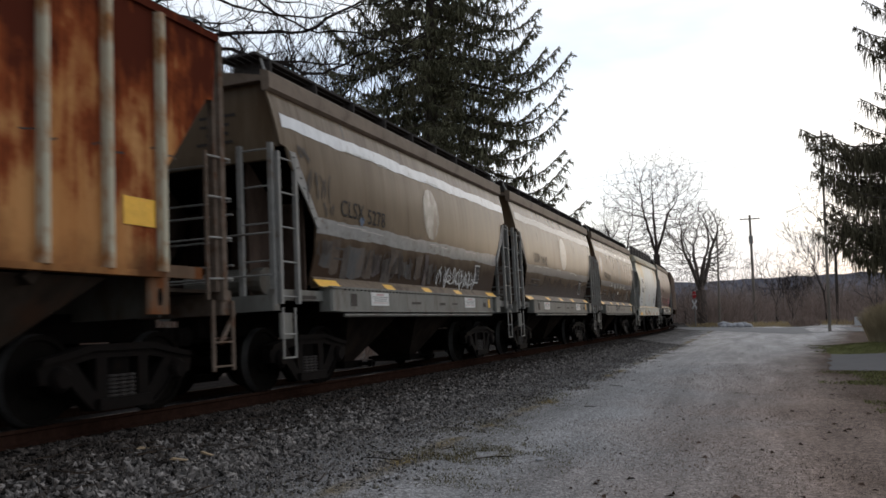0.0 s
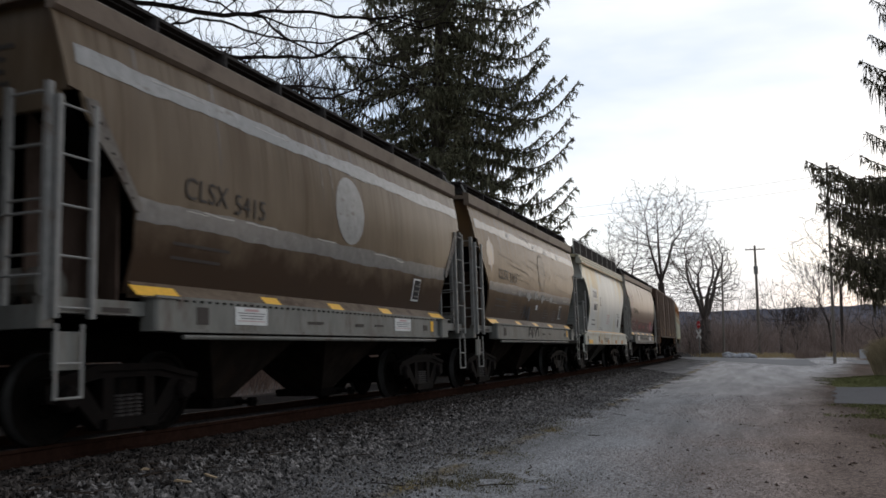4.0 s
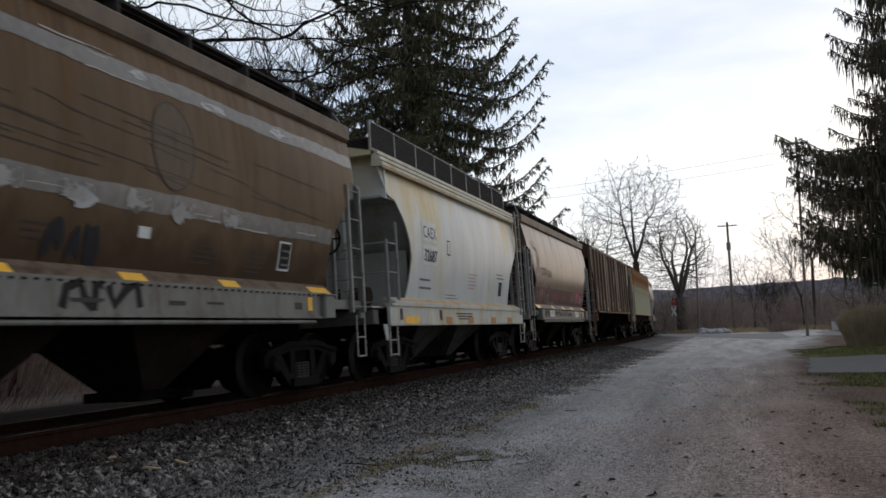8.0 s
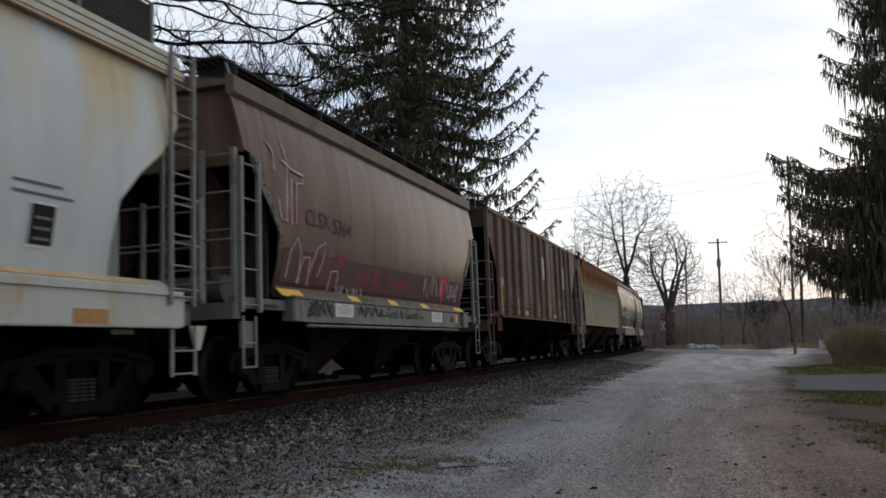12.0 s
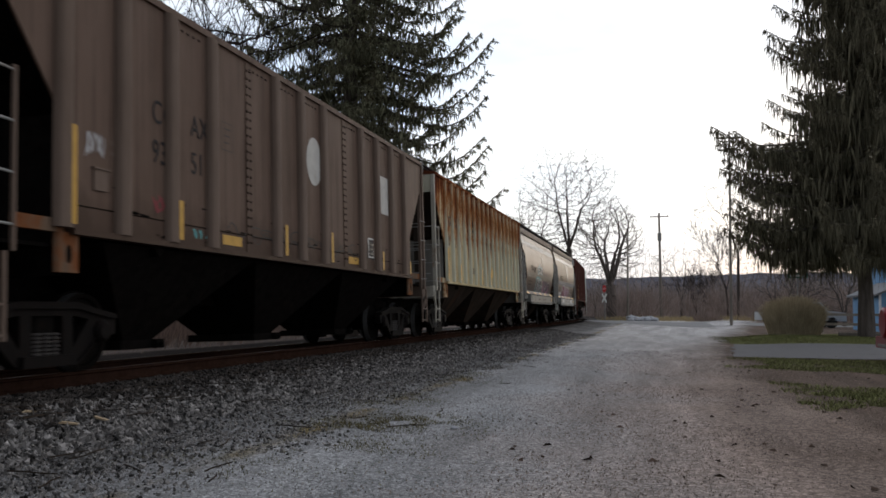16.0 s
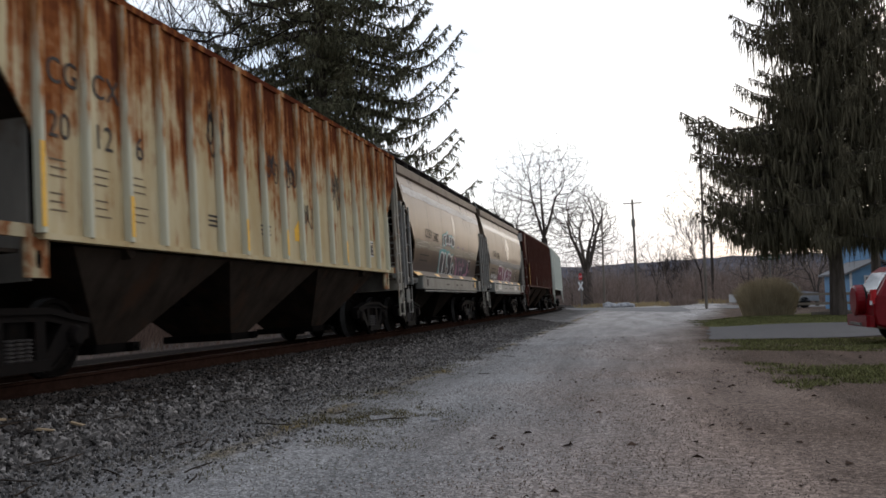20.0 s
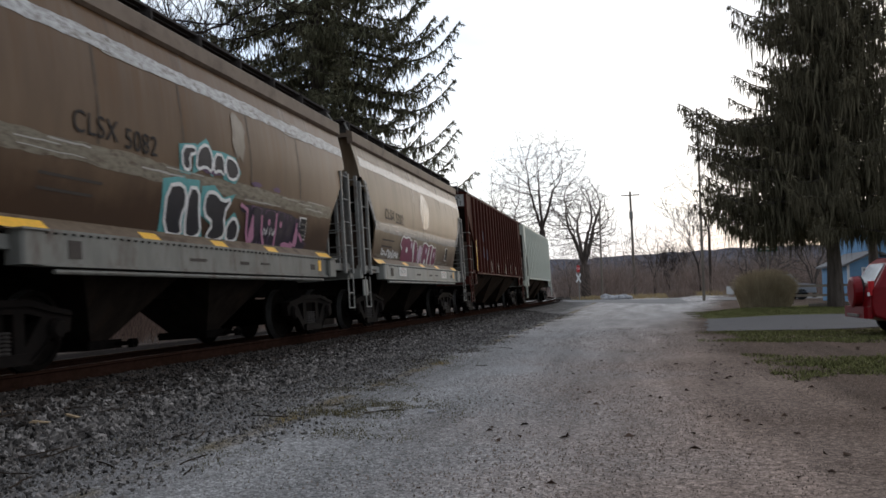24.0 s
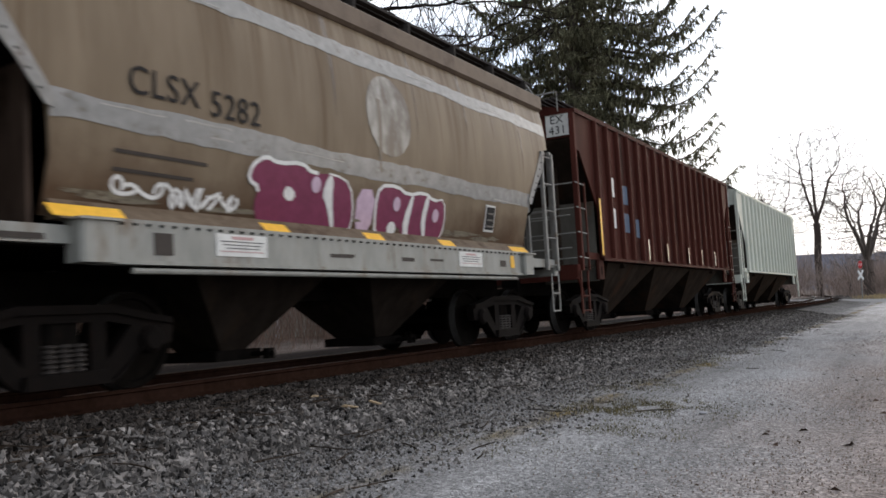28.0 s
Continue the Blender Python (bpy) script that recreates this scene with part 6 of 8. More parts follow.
        for k, pts in enumerate(shapes):
            edge = bold(car, pts, fill, lift + 0.008 + 0.0006 * k)
            stroke("sprayed_outline", car, edge + edge[:1], rim_w, rs, rt, rim, lift + 0.014 + 0.0006 * k)

    letters(c_e, [[(-1.20, 2.54), (-1.22, 2.84), (-0.86, 2.90), (-0.84, 2.80), (-1.02, 2.76), (-0.98, 2.54)], [(-0.84, 2.56), (-0.80, 2.86), (-0.52, 3.00), (-0.36, 2.84), (-0.38, 2.58), (-0.56, 2.66)], [(-0.34, 2.58), (-0.30, 2.88), (-0.02, 2.90), (0.02, 2.58), (-0.14, 2.66)], [(0.06, 2.58), (0.04, 2.90), (0.36, 2.88), (0.50, 2.72), (0.36, 2.56)]], "black", "offwhite", "teal", 0.008, 0.045)
    letters(c_e, [[(-1.52, 1.64), (-1.56, 2.26), (-1.14, 2.34), (-1.02, 2.10), (-1.14, 1.86), (-1.02, 1.62)], [(-1.00, 1.66), (-1.02, 2.30), (-0.72, 2.32), (-0.66, 1.96), (-0.52, 1.70), (-0.76, 1.60)], [(-0.52, 2.28), (-0.54, 1.98), (-0.20, 1.86), (-0.40, 1.64), (-0.06, 1.60), (0.22, 1.72), (0.06, 2.02), (0.30, 2.28), (0.0, 2.20), (-0.24, 2.32)], [(0.26, 1.62), (0.20, 1.86), (0.42, 2.02), (0.62, 1.86), (0.58, 1.64)]], "black", "offwhite", "teal", 0.008, 0.055)
    bold(c_e, [(0.62, 2.24), (0.62, 2.12), (0.86, 2.10), (1.02, 1.60), (3.30, 1.62), (3.44, 1.72), (3.10, 1.98), (2.90, 2.22), (1.8, 2.26)], "violet_black", 0.008, "sprayed violet-black letters with pink gaps")
    for pts in ([(1.02, 2.24), (1.06, 1.60), (1.36, 1.62), (1.40, 2.22)], [(1.46, 1.60), (1.50, 1.86), (1.74, 1.84), (1.78, 1.62), (1.98, 1.62), (1.94, 2.22), (1.58, 2.22)], [(2.02, 1.62), (2.06, 2.24), (2.34, 2.22), (2.30, 1.62)], [(2.42, 1.62), (2.46, 2.20), (2.62, 2.20), (2.66, 1.78), (2.84, 1.76), (2.86, 2.18), (3.02, 2.16), (3.04, 1.86), (3.46, 1.74), (3.10, 1.60)]):
        stroke("sprayed_outline", c_e, pts + pts[:1], 0.03, rs, rt, "violet", 0.012)
        bold(c_e, pts, "violet_black", 0.014)
    for pts in ([(0.60, 2.22), (0.84, 2.16), (0.90, 1.80), (1.02, 1.62)], [(1.40, 2.12), (1.46, 1.84), (1.62, 1.62)], [(1.98, 2.20), (2.0, 1.90), (2.02, 1.64)], [(2.66, 1.72), (2.84, 1.70), (2.90, 2.1)], [(3.02, 1.92), (3.24, 1.78)]):
        stroke("sprayed_line", c_e, pts, 0.065, rs, rt, "pinkspray", 0.020)
    for pts in ([(1.02, 1.98), (0.98, 1.72), (1.10, 1.62), (1.22, 1.72), (1.16, 1.84), (1.08, 2.16)], [(2.30, 1.62), (2.34, 1.74), (2.82, 1.70), (2.86, 1.62)], [(2.84, 1.68), (2.88, 2.02), (2.98, 1.98), (3.0, 1.66)]):
        bold(c_e, pts, "pinkspray", 0.018)
    for pts in tag(rng, 1.48, 1.98, 1.78, 1.94, 5):
        stroke("sprayed_line", c_e, pts, 0.012, rs, rt, "offwhite", 0.026)
    for y, w in ((1.15, 0.22), (1.95, 0.16), (-0.4, 0.3)):
        patch("sprayed_mark", c_e, blob(rng, y, 2.60, w, 0.045, 16, 0.4), rs, rt, "violet", 0.010, steps=3)
    for y in (-3.05, -1.15, 0.95, 3.0):
        seam = [(y + 0.012 * math.sin(5 * z), z) for z in (3.74, 3.4, 3.0, 2.75, 2.56)]
        stroke("seam_stain", c_e, seam, 0.05, rs, rt, "drip_dark", 0.004)
        stroke("seam", c_e, seam, 0.016, rs, rt, "ink_soft", 0.006)
    for y in (1.7, 2.18):
        patch("sprayed_dot", c_e, oval(y, 2.02, 0.05, 0.06, 12), rs, rt, "pinkspray", 0.022, steps=2)
    patch("pale_smudge", c_e, blob(rng, 0.55, 3.30, 0.24, 0.40, 16, 0.25), rs, rt, "disc_dim", 0.009)
    # tan car with red and silver scrawl
    for mat, w, lift, dy in (("crimson_dim", 0.06, 0.018, 0.05), ("silver", 0.030, 0.022, 0.0)):
        for pts in ([(-5.0, 3.72), (-4.86, 3.62), (-4.66, 2.62), (-4.50, 2.60), (-4.44, 3.50), (-4.52, 3.78)], [(-4.60, 3.52), (-4.30, 3.42), (-3.96, 3.40), (-3.98, 3.26), (-4.18, 3.24), (-4.20, 2.62), (-4.34, 2.56), (-4.36, 3.28)], [(-4.34, 1.78), (-4.30, 2.20), (-4.12, 2.40), (-3.98, 2.18), (-3.92, 1.70)], [(-3.98, 1.72), (-3.86, 2.12), (-3.66, 2.14), (-3.62, 1.70)], [(-3.62, 1.90), (-3.44, 2.30), (-3.14, 2.44), (-3.22, 2.10), (-3.34, 1.86)], [(-2.9, 1.66), (-2.84, 1.98), (-2.6, 2.0), (-2.56, 1.68)]):
            stroke("sprayed_line", c_d, [(y + dy, z) for y, z in pts], w, rs, rt, mat, lift)
    for y, z, a, b in ((-2.55, 2.22, 0.20, 0.12), (-1.5, 1.95, 0.34, 0.14), (-0.9, 2.0, 0.16, 0.2), (0.4, 1.95, 0.5, 0.10), (2.1, 2.0, 0.3, 0.16)):
        patch("sprayed_mark", c_d, blob(rng, y, z, a, b, 14, 0.4), rs, rt, "crimson_dim", 0.016, steps=3)
    for pts in tag(rng, -2.6, -1.4, 1.58, 1.78, 6) + tag(rng, 1.75, 3.4, 1.75, 2.25, 5):
        stroke("sprayed_line", c_d, pts, 0.022, rs, rt, "silver", 0.026)
    for k in (-1, 1):
        patch("sprayed_heart", c_d, oval(3.05 + 0.14 * k, 2.12, 0.2, 0.2), rs, rt, "crimson", 0.016 + 0.003 * k, steps=3)
    patch("sprayed_heart", c_d, [(2.72, 2.08), (3.40, 2.08), (3.06, 1.62)], rs, rt, "crimson", 0.022, steps=3)
    for pts, mat in zip(scrawl(rng, 3.45, 4.6, 1.66, 2.25, 5, 7), ("lilac", "pinkspray", "lilac", "crimson_dim", "pinkspray")):
        stroke("sprayed_line", c_d, pts, 0.035, rs, rt, mat, 0.026)
    patch("faded_pink_band", c_d, rect(-4.5, 4.4, 1.72, 2.22), rs, rt, material("dull_pinkish_paint", (0.10, 0.045, 0.042), (0.16, 0.09, 0.082), 3, 0.5, 0, 0.05, 2, 6, (0.10, 0.078, 0.062), 0.5, 1.4, 1, spec=0.03), 0.012)
    for pts in tag(rng, -3.85, -2.6, 1.18, 1.47, 4) + tag(rng, -2.1, -0.9, 1.24, 1.44, 6):
        stroke("sill_mark", c_d, pts, 0.045, lambda z, t: 1.507, rt, "ink", 0.003)
    text("God Is Good", 0.27, "ink", c_d, Matrix.Translation((1.510, -0.66, 1.25)) @ pose(0, 0, 0, 90, 0, 90), squash=1.12)
    # first tan car: painted-over scrawls low down, a white tag, dull marks at the end
    for k in range(13):
        y = -4.2 + 0.36 * k + rng.uniform(-0.15, 0.15)
        w, lo, hi = rng.uniform(0.10, 0.34), rng.uniform(1.62, 1.86), rng.uniform(2.05, 2.30)
        edge = [(y - w, lo), (y - w * 0.3, lo - 0.04), (y + w, lo + rng.uniform(-0.05, 0.05)), (y + w * rng.uniform(0.7, 1.1), (lo + hi) / 2), (y + w, hi), (y + w * 0.2, hi - 0.03), (y - w, hi + rng.uniform(-0.08, 0)), (y - w * rng.uniform(0.7, 1.1), (lo + hi) / 2)]
        patch("old_smear", c_a, edge, rs, rt, ("smear", "smear_brown", "smear", "blue_dim", "smear_brown", "violet_dim")[k % 6], 0.006 + 0.001 * k)
    for pts in tag(rng, -2.9, -0.9, 1.72, 2.2, 9) + tag(rng, -0.4, 1.2, 1.68, 2.1, 6):
        stroke("old_line", c_a, pts, rng.uniform(0.02, 0.05), rs, rt, "ink_soft", 0.021)
    for pts in tag(rng, 0.6, 3.1, 1.62, 2.1, 8) + scrawl(rng, 0.9, 2.9, 1.64, 2.05, 3, 8):
        stroke("sprayed_line", c_a, pts, 0.022, rs, rt, "offwhite", 0.024)
    for y0, z0, y1, z1, n in ((-5.25, 3.30, -4.75, 3.60, 1), (-4.95, 2.75, -4.2, 3.25, 3), (-4.6, 2.55, -4.1, 2.8, 1), (-4.55, 1.9, -4.15, 2.25, 2)):
        for pts in tag(rng, y0, y1, z0, z1, n + 1):
            stroke("sprayed_line", c_a, pts, 0.026, rs, rt, "ink_soft", 0.014)
    patch("blue_fleck", c_a, blob(rng, -3.12, 2.62, 0.10, 0.07, 12, 0.6), rs, rt, "blue_patch", 0.013, steps=2)
    patch("violet_overspray", c_c, blob(rng, -4.55, 3.2, 0.30, 0.42, 18, 0.3), rs, rt, "violet_haze", 0.005, label="violet overspray")
    # scraped streaks along the bands
    for car, rows, count in ((c_e, ((2.28, 2.56), (3.70, 3.98)), 26), (c_a, ((2.46, 2.56), (3.72, 3.78)), 14), (c_c, ((3.72, 3.98), (2.30, 2.4)), 12), (c_f, ((3.72, 3.98), (2.3, 2.56)), 10), (c_b, ((3.72, 3.96), (2.48, 2.56)), 12)):
        for k in range(count):
            za, zb = rows[k % 2]
            y0, z0, ln = rng.uniform(-4.5, 3.6), rng.uniform(za, zb), rng.uniform(0.25, 1.1)
            stroke("scraped_streak", car, [(y0 + ln * i / 5, z0 + rng.uniform(-0.008, 0.008)) for i in range(6)], rng.uniform(0.008, 0.022), rs, rt, "scrape", 0.0085)
    # third tan car: pale scrubbed squares, black marks, scratches
    for y, w in ((-1.9, 0.24), (-0.98, 0.28), (-0.05, 0.24), (0.78, 0.26), (1.74, 0.18)):
        for k in range(3):
            patch("pale_patch", c_c, blob(rng, y + rng.uniform(-0.12, 0.12), 2.36 + rng.uniform(-0.05, 0.05), w * rng.uniform(0.3, 0.8), rng.uniform(0.04, 0.11), 13, 0.6), rs, rt, ("gusset", "band", "scrape")[k], 0.010 + 0.003 * k)
    for pts in ([(-1.34, 1.66), (-1.30, 1.96), (-1.14, 2.14), (-1.06, 1.98), (-1.10, 1.72), (-1.18, 1.92), (-1.24, 1.74)], [(-1.04, 1.62), (-1.00, 1.90), (-0.86, 2.10), (-0.82, 1.66), (-0.92, 1.80)], [(-0.78, 1.66), (-0.80, 2.10), (-0.70, 2.02), (-0.60, 2.10), (-0.56, 1.68), (-0.66, 1.62)]):
        bold(c_c, pts, "black", 0.012, "sprayed black marks")
    for y in (-1.9, -0.98, -0.05, 0.78, 1.74):
        for pts in scrawl(rng, y - 0.22, y + 0.22, 2.28, 2.50, 3, 6) + tag(rng, y - 0.2, y + 0.2, 2.26, 2.5, 2):
            stroke("chalk_scribble", c_c, pts, 0.014, rs, rt, "scrape", 0.018)
    patch("small_placard", c_c, rect(0.0, 0.2, 2.0, 2.13), rs, rt, "paper", 0.012, steps=2)
    ring_pts = oval(0.57, 3.13, 0.39, 0.53, 28)
    stroke("disc_rim", c_c, ring_pts + ring_pts[:1], 0.018, rs, rt, "ink_soft", 0.010)
    for y, z, w, n in ((-2.6, 2.06, 0.7, 4), (-1.6, 2.0, 0.36, 3), (1.0, 2.0, 0.6, 4), (2.2, 2.02, 0.5, 5)):
        bars(c_c, y, z, w, n, 0.07, rs, rt, "ink_soft", 0.022)
    for k in range(20):
        y0, z0, ln = rng.uniform(-4.0, 2.4), rng.uniform(2.75, 3.4), rng.uniform(0.6, 2.2)
        stroke("scratch", c_c, [(y0 + ln * i / 5, z0 - 0.02 * i + rng.uniform(-0.008, 0.008)) for i in range(6)], rng.uniform(0.005, 0.011), rs, rt, "ink_soft", 0.008)
    for y, z, w in ((-2.7, 3.86, 0.22), (0.05, 3.86, 0.14), (1.5, 3.82, 0.3), (3.1, 3.84, 0.25)):
        patch("pale_patch", c_c, blob(rng, y, z, w, 0.07, 12, 0.5), rs, rt, "band_peeling", 0.010)
    for pts in ([(-1.22, 1.20), (-1.16, 1.40), (-0.98, 1.46), (-0.92, 1.30), (-0.80, 1.20)], [(-0.80, 1.18), (-0.76, 1.44), (-0.66, 1.44)], [(-0.58, 1.44), (-0.50, 1.24), (-0.30, 1.42), (-0.14, 1.46), (-0.10, 1.22)]):
        stroke("sill_mark", c_c, pts, 0.105, lambda z, t: 1.507, rt, "ink", 0.003)


paint_cars()


# plants
def tube_mesh(segs, sides=5):
    """Tapered tubes for (p0, p1, r0, r1)."""
    v, f = [], []
    ring = [(math.cos(2 * math.pi * i / sides), math.sin(2 * math.pi * i / sides)) for i in range(sides)]
    for p0, p1, r0, r1 in segs:
        d = p1 - p0
        if d.length < 1e-5:
            continue
        d.normalize()
        a = d.orthogonal().normalized()
        c = d.cross(a)
        k = len(v)
        for p, r in ((p0, r0), (p1, r1)):
            v += [p + a * (r * u) + c * (r * w) for u, w in ring]
        f += [(k + i, k + (i + 1) % sides, k + sides + (i + 1) % sides, k + sides + i) for i in range(sides)]
    return v, f


def grow(rng, p, d, length, r, depth, segs, spread=0.6, up=0.15, fork=(2, 3), droop=0.0, shrink=0.72, gnarl=0.16, side=0.75, keep=0.66):
    """A branch in bent pieces that forks at its end and along its way."""
    n = 3
    for i in range(n):
        d = (d + Vector((rng.uniform(-1, 1), rng.uniform(-1, 1), rng.uniform(-1, 1))) * gnarl + Vector((0, 0, up - droop))).normalized()
        q = p + d * (length / n)
        r2 = r * (1 - 0.14)
        segs.append((p, q, r, r2))
        p, r = q, r2
        if depth > 0 and i < n - 1 and rng.random() < side:
            e = (d + Vector((rng.uniform(-1, 1), rng.uniform(-1, 1), rng.uniform(-0.5, 0.7))) * spread * 1.3).normalized()
            grow(rng, p, e, length * shrink * rng.uniform(0.6, 0.95), r * keep * 0.85, depth - 1, segs, spread, up, fork, droop, shrink, gnarl, side, keep)
    if depth > 0:
        for _ in range(rng.randint(*fork)):
            e = (d + Vector((rng.uniform(-1, 1), rng.uniform(-1, 1), rng.uniform(-0.5, 0.8))) * spread).normalized()
            grow(rng, p, e, length * shrink * rng.uniform(0.8, 1.1), r * keep, depth - 1, segs, spread, up, fork, droop, shrink, gnarl, side, keep)


def bare_tree(x, y, label, height, radius, seed, depth=5, lean=(0, 0), trunk_part=0.3, spread=0.62, mat="bark_far", twig=0.012, droop=0.0, fork=(2, 3), up=0.10, gnarl=0.16, limbs=4, side=0.75, fall=0.2, leader=False, keep=0.66):
    rng = random.Random(seed)
    base = Vector((x, y, rise(x, y) - 0.1))
    tree = thing("bare_tree", label, "tree", at=Matrix.Translation(base))
    segs = []
    p, r = Vector((0, 0, 0)), radius
    d = Vector((lean[0], lean[1], 1)).normalized()
    steps = 4
    for i in range(steps):
        q = p + d * (height * trunk_part / steps)
        segs.append((p, q, r * (1.25 if i == 0 else 1), r * 0.93))
        p, r = q, r * 0.93
        d = (d + Vector((rng.uniform(-1, 1), rng.uniform(-1, 1), 0)) * 0.06).normalized()
    tv, tf = tube_mesh(segs, 9)
    fast("trunk", tv, tf, mat, tree)
    crown = []
    for k in range(limbs):
        a = 2 * math.pi * (k + rng.uniform(-0.3, 0.3)) / limbs
        e = (d + Vector((math.cos(a), math.sin(a), 0.1)) * spread).normalized()
        grow(rng, p - d * rng.uniform(0, height * trunk_part * fall), e, height * 0.27, r * 0.62, depth, crown, spread, up, fork, droop, gnarl=gnarl, side=side, keep=keep)
    if leader:
        grow(rng, p, d, height * 0.27, r * 0.8, depth, crown, spread * 0.8, up, fork, droop, gnarl=gnarl, side=side, keep=keep)
    crown = [(a, b, max(r0, twig), max(r1, twig)) for a, b, r0, r1 in crown]
    cv, cf = tube_mesh(crown, 4)
    fast("crown", cv, cf, mat, tree)
    return tree


def crowned_tree(x, y, label, height, rx, rz, radius, seed, mat="bark_far", twig=0.014, points=800, step=0.45, stems=1, hollow=0.35, power=2.3, droop=0.0, fray=3, fork_at=0.45, shift=(0, 0), most=5200):
    """A bare tree whose branches grow towards points spread through a domed crown."""
    rng = np.random.RandomState(seed)
    base = Vector((x, y, rise(x, y) - 0.1))
    tree = thing("bare_tree", label, "tree", at=Matrix.Translation(base))
    cz = height - rz
    u = rng.normal(size=(points, 3))
    u /= np.linalg.norm(u, axis=1)[:, None]
    aims = u * (hollow + (1 - hollow) * rng.rand(points, 1) ** 0.45) * (rx, rx, rz) * (1 + 0.12 * np.sin(3 * np.arctan2(u[:, 1:2], u[:, :1]) + seed)) + (shift[0], shift[1], cz)
    aims = aims[aims[:, 2] > height * 0.16]
    nodes, parent = [np.zeros(3)], [-1]
    # bole, then stems that part at its head
    bole = max(step, (height - 2 * rz) * 0.9 + rz * fork_at)
    tip = 0
    for k in range(int(bole / step)):
        nodes.append(nodes[tip] + (rng.normal() * 0.05 * step, rng.normal() * 0.05 * step, step))
        parent.append(tip)
        tip = len(nodes) - 1
    for k in range(stems if stems > 1 else 0):
        a, at = 2 * math.pi * (k + 0.3) / stems, tip
        for j in range(int(rz * 0.7 / step)):
            nodes.append(nodes[at] + np.array((0.35 * math.cos(a), 0.35 * math.sin(a), 1.0)) * step + rng.normal(size=3) * 0.08 * step)
            parent.append(at)
            at = len(nodes) - 1
    near, dist = np.zeros(len(aims), int), np.full(len(aims), 1e9)
    seen = 0
    alive = np.ones(len(aims), bool)
    for _ in range(160):
        for k in range(seen, len(nodes)):
            d = np.linalg.norm(aims - nodes[k], axis=1)
            better = d < dist
            dist[better], near[better] = d[better], k
        seen = len(nodes)
        alive &= dist > step * 1.5
        if not alive.any() or len(nodes) > most:
            break
        for k in np.unique(near[alive]):
            pull = aims[alive & (near == k)] - nodes[k]
            d = (pull / np.linalg.norm(pull, axis=1)[:, None]).sum(axis=0)
            d = d / (np.linalg.norm(d) + 1e-6) + rng.normal(size=3) * 0.22 + (0, 0, -droop)
            if parent[k] >= 0:
                back = nodes[k] - nodes[parent[k]]
                d = d + 0.5 * back / (np.linalg.norm(back) + 1e-6)
            nodes.append(nodes[k] + d / np.linalg.norm(d) * step)
            parent.append(int(k))
    count = len(nodes)
    load, kids = np.zeros(count), np.zeros(count, int)
    for k in range(count - 1, 0, -1):
        load[k] = load[k] or 1.0
        load[parent[k]] += load[k]
        kids[parent[k]] += 1
    fat = radius * (load / load[0]) ** (1 / power)
    segs, bole_segs = [], []
    for k in range(1, count):
        p, q = Vector(nodes[parent[k]]), Vector(nodes[k])
        r1 = max(twig, fat[k])
        r0 = max(twig, min(fat[parent[k]], r1 * 1.25))
        (bole_segs if k <= tip else segs).append((p, q, r0 * (1.3 if parent[k] == 0 else 1), r1))
        if fat[k] < radius * 0.16:
            for _ in range(fray if kids[k] == 0 else 1):
                d = (q - p).normalized() + Vector(rng.normal(size=3)) * 0.55 - Vector((0, 0, droop * 1.5))
                e = q + d.normalized() * step * rng.uniform(0.4, 0.9)
                g = e + (d + Vector(rng.normal(size=3)) * 0.5).normalized() * step * rng.uniform(0.3, 0.8)
                segs += [(q, e, twig * 0.85, twig * 0.6), (e, g, twig * 0.6, twig * 0.35)]
    fast("trunk", *tube_mesh(bole_segs, 9), mat, tree)
    fast("crown", *tube_mesh(segs, 3), mat, tree)
    return tree


def sprig(v, f, p, d, w, rng, blades=2):
    """A tapered hanging spray of needles: crossed blades."""
    a = d.orthogonal().normalized()
    t = rng.uniform(0, 3)
    a = (a * math.cos(t) + d.normalized().cross(a) * math.sin(t)).normalized()
    for side in (a, d.normalized().cross(a))[:blades]:
        k = len(v)
        v += [p, p + d * 0.35 + side * w, p + d, p + d * 0.35 - side * w]
        f.append((k, k + 1, k + 2, k + 3))


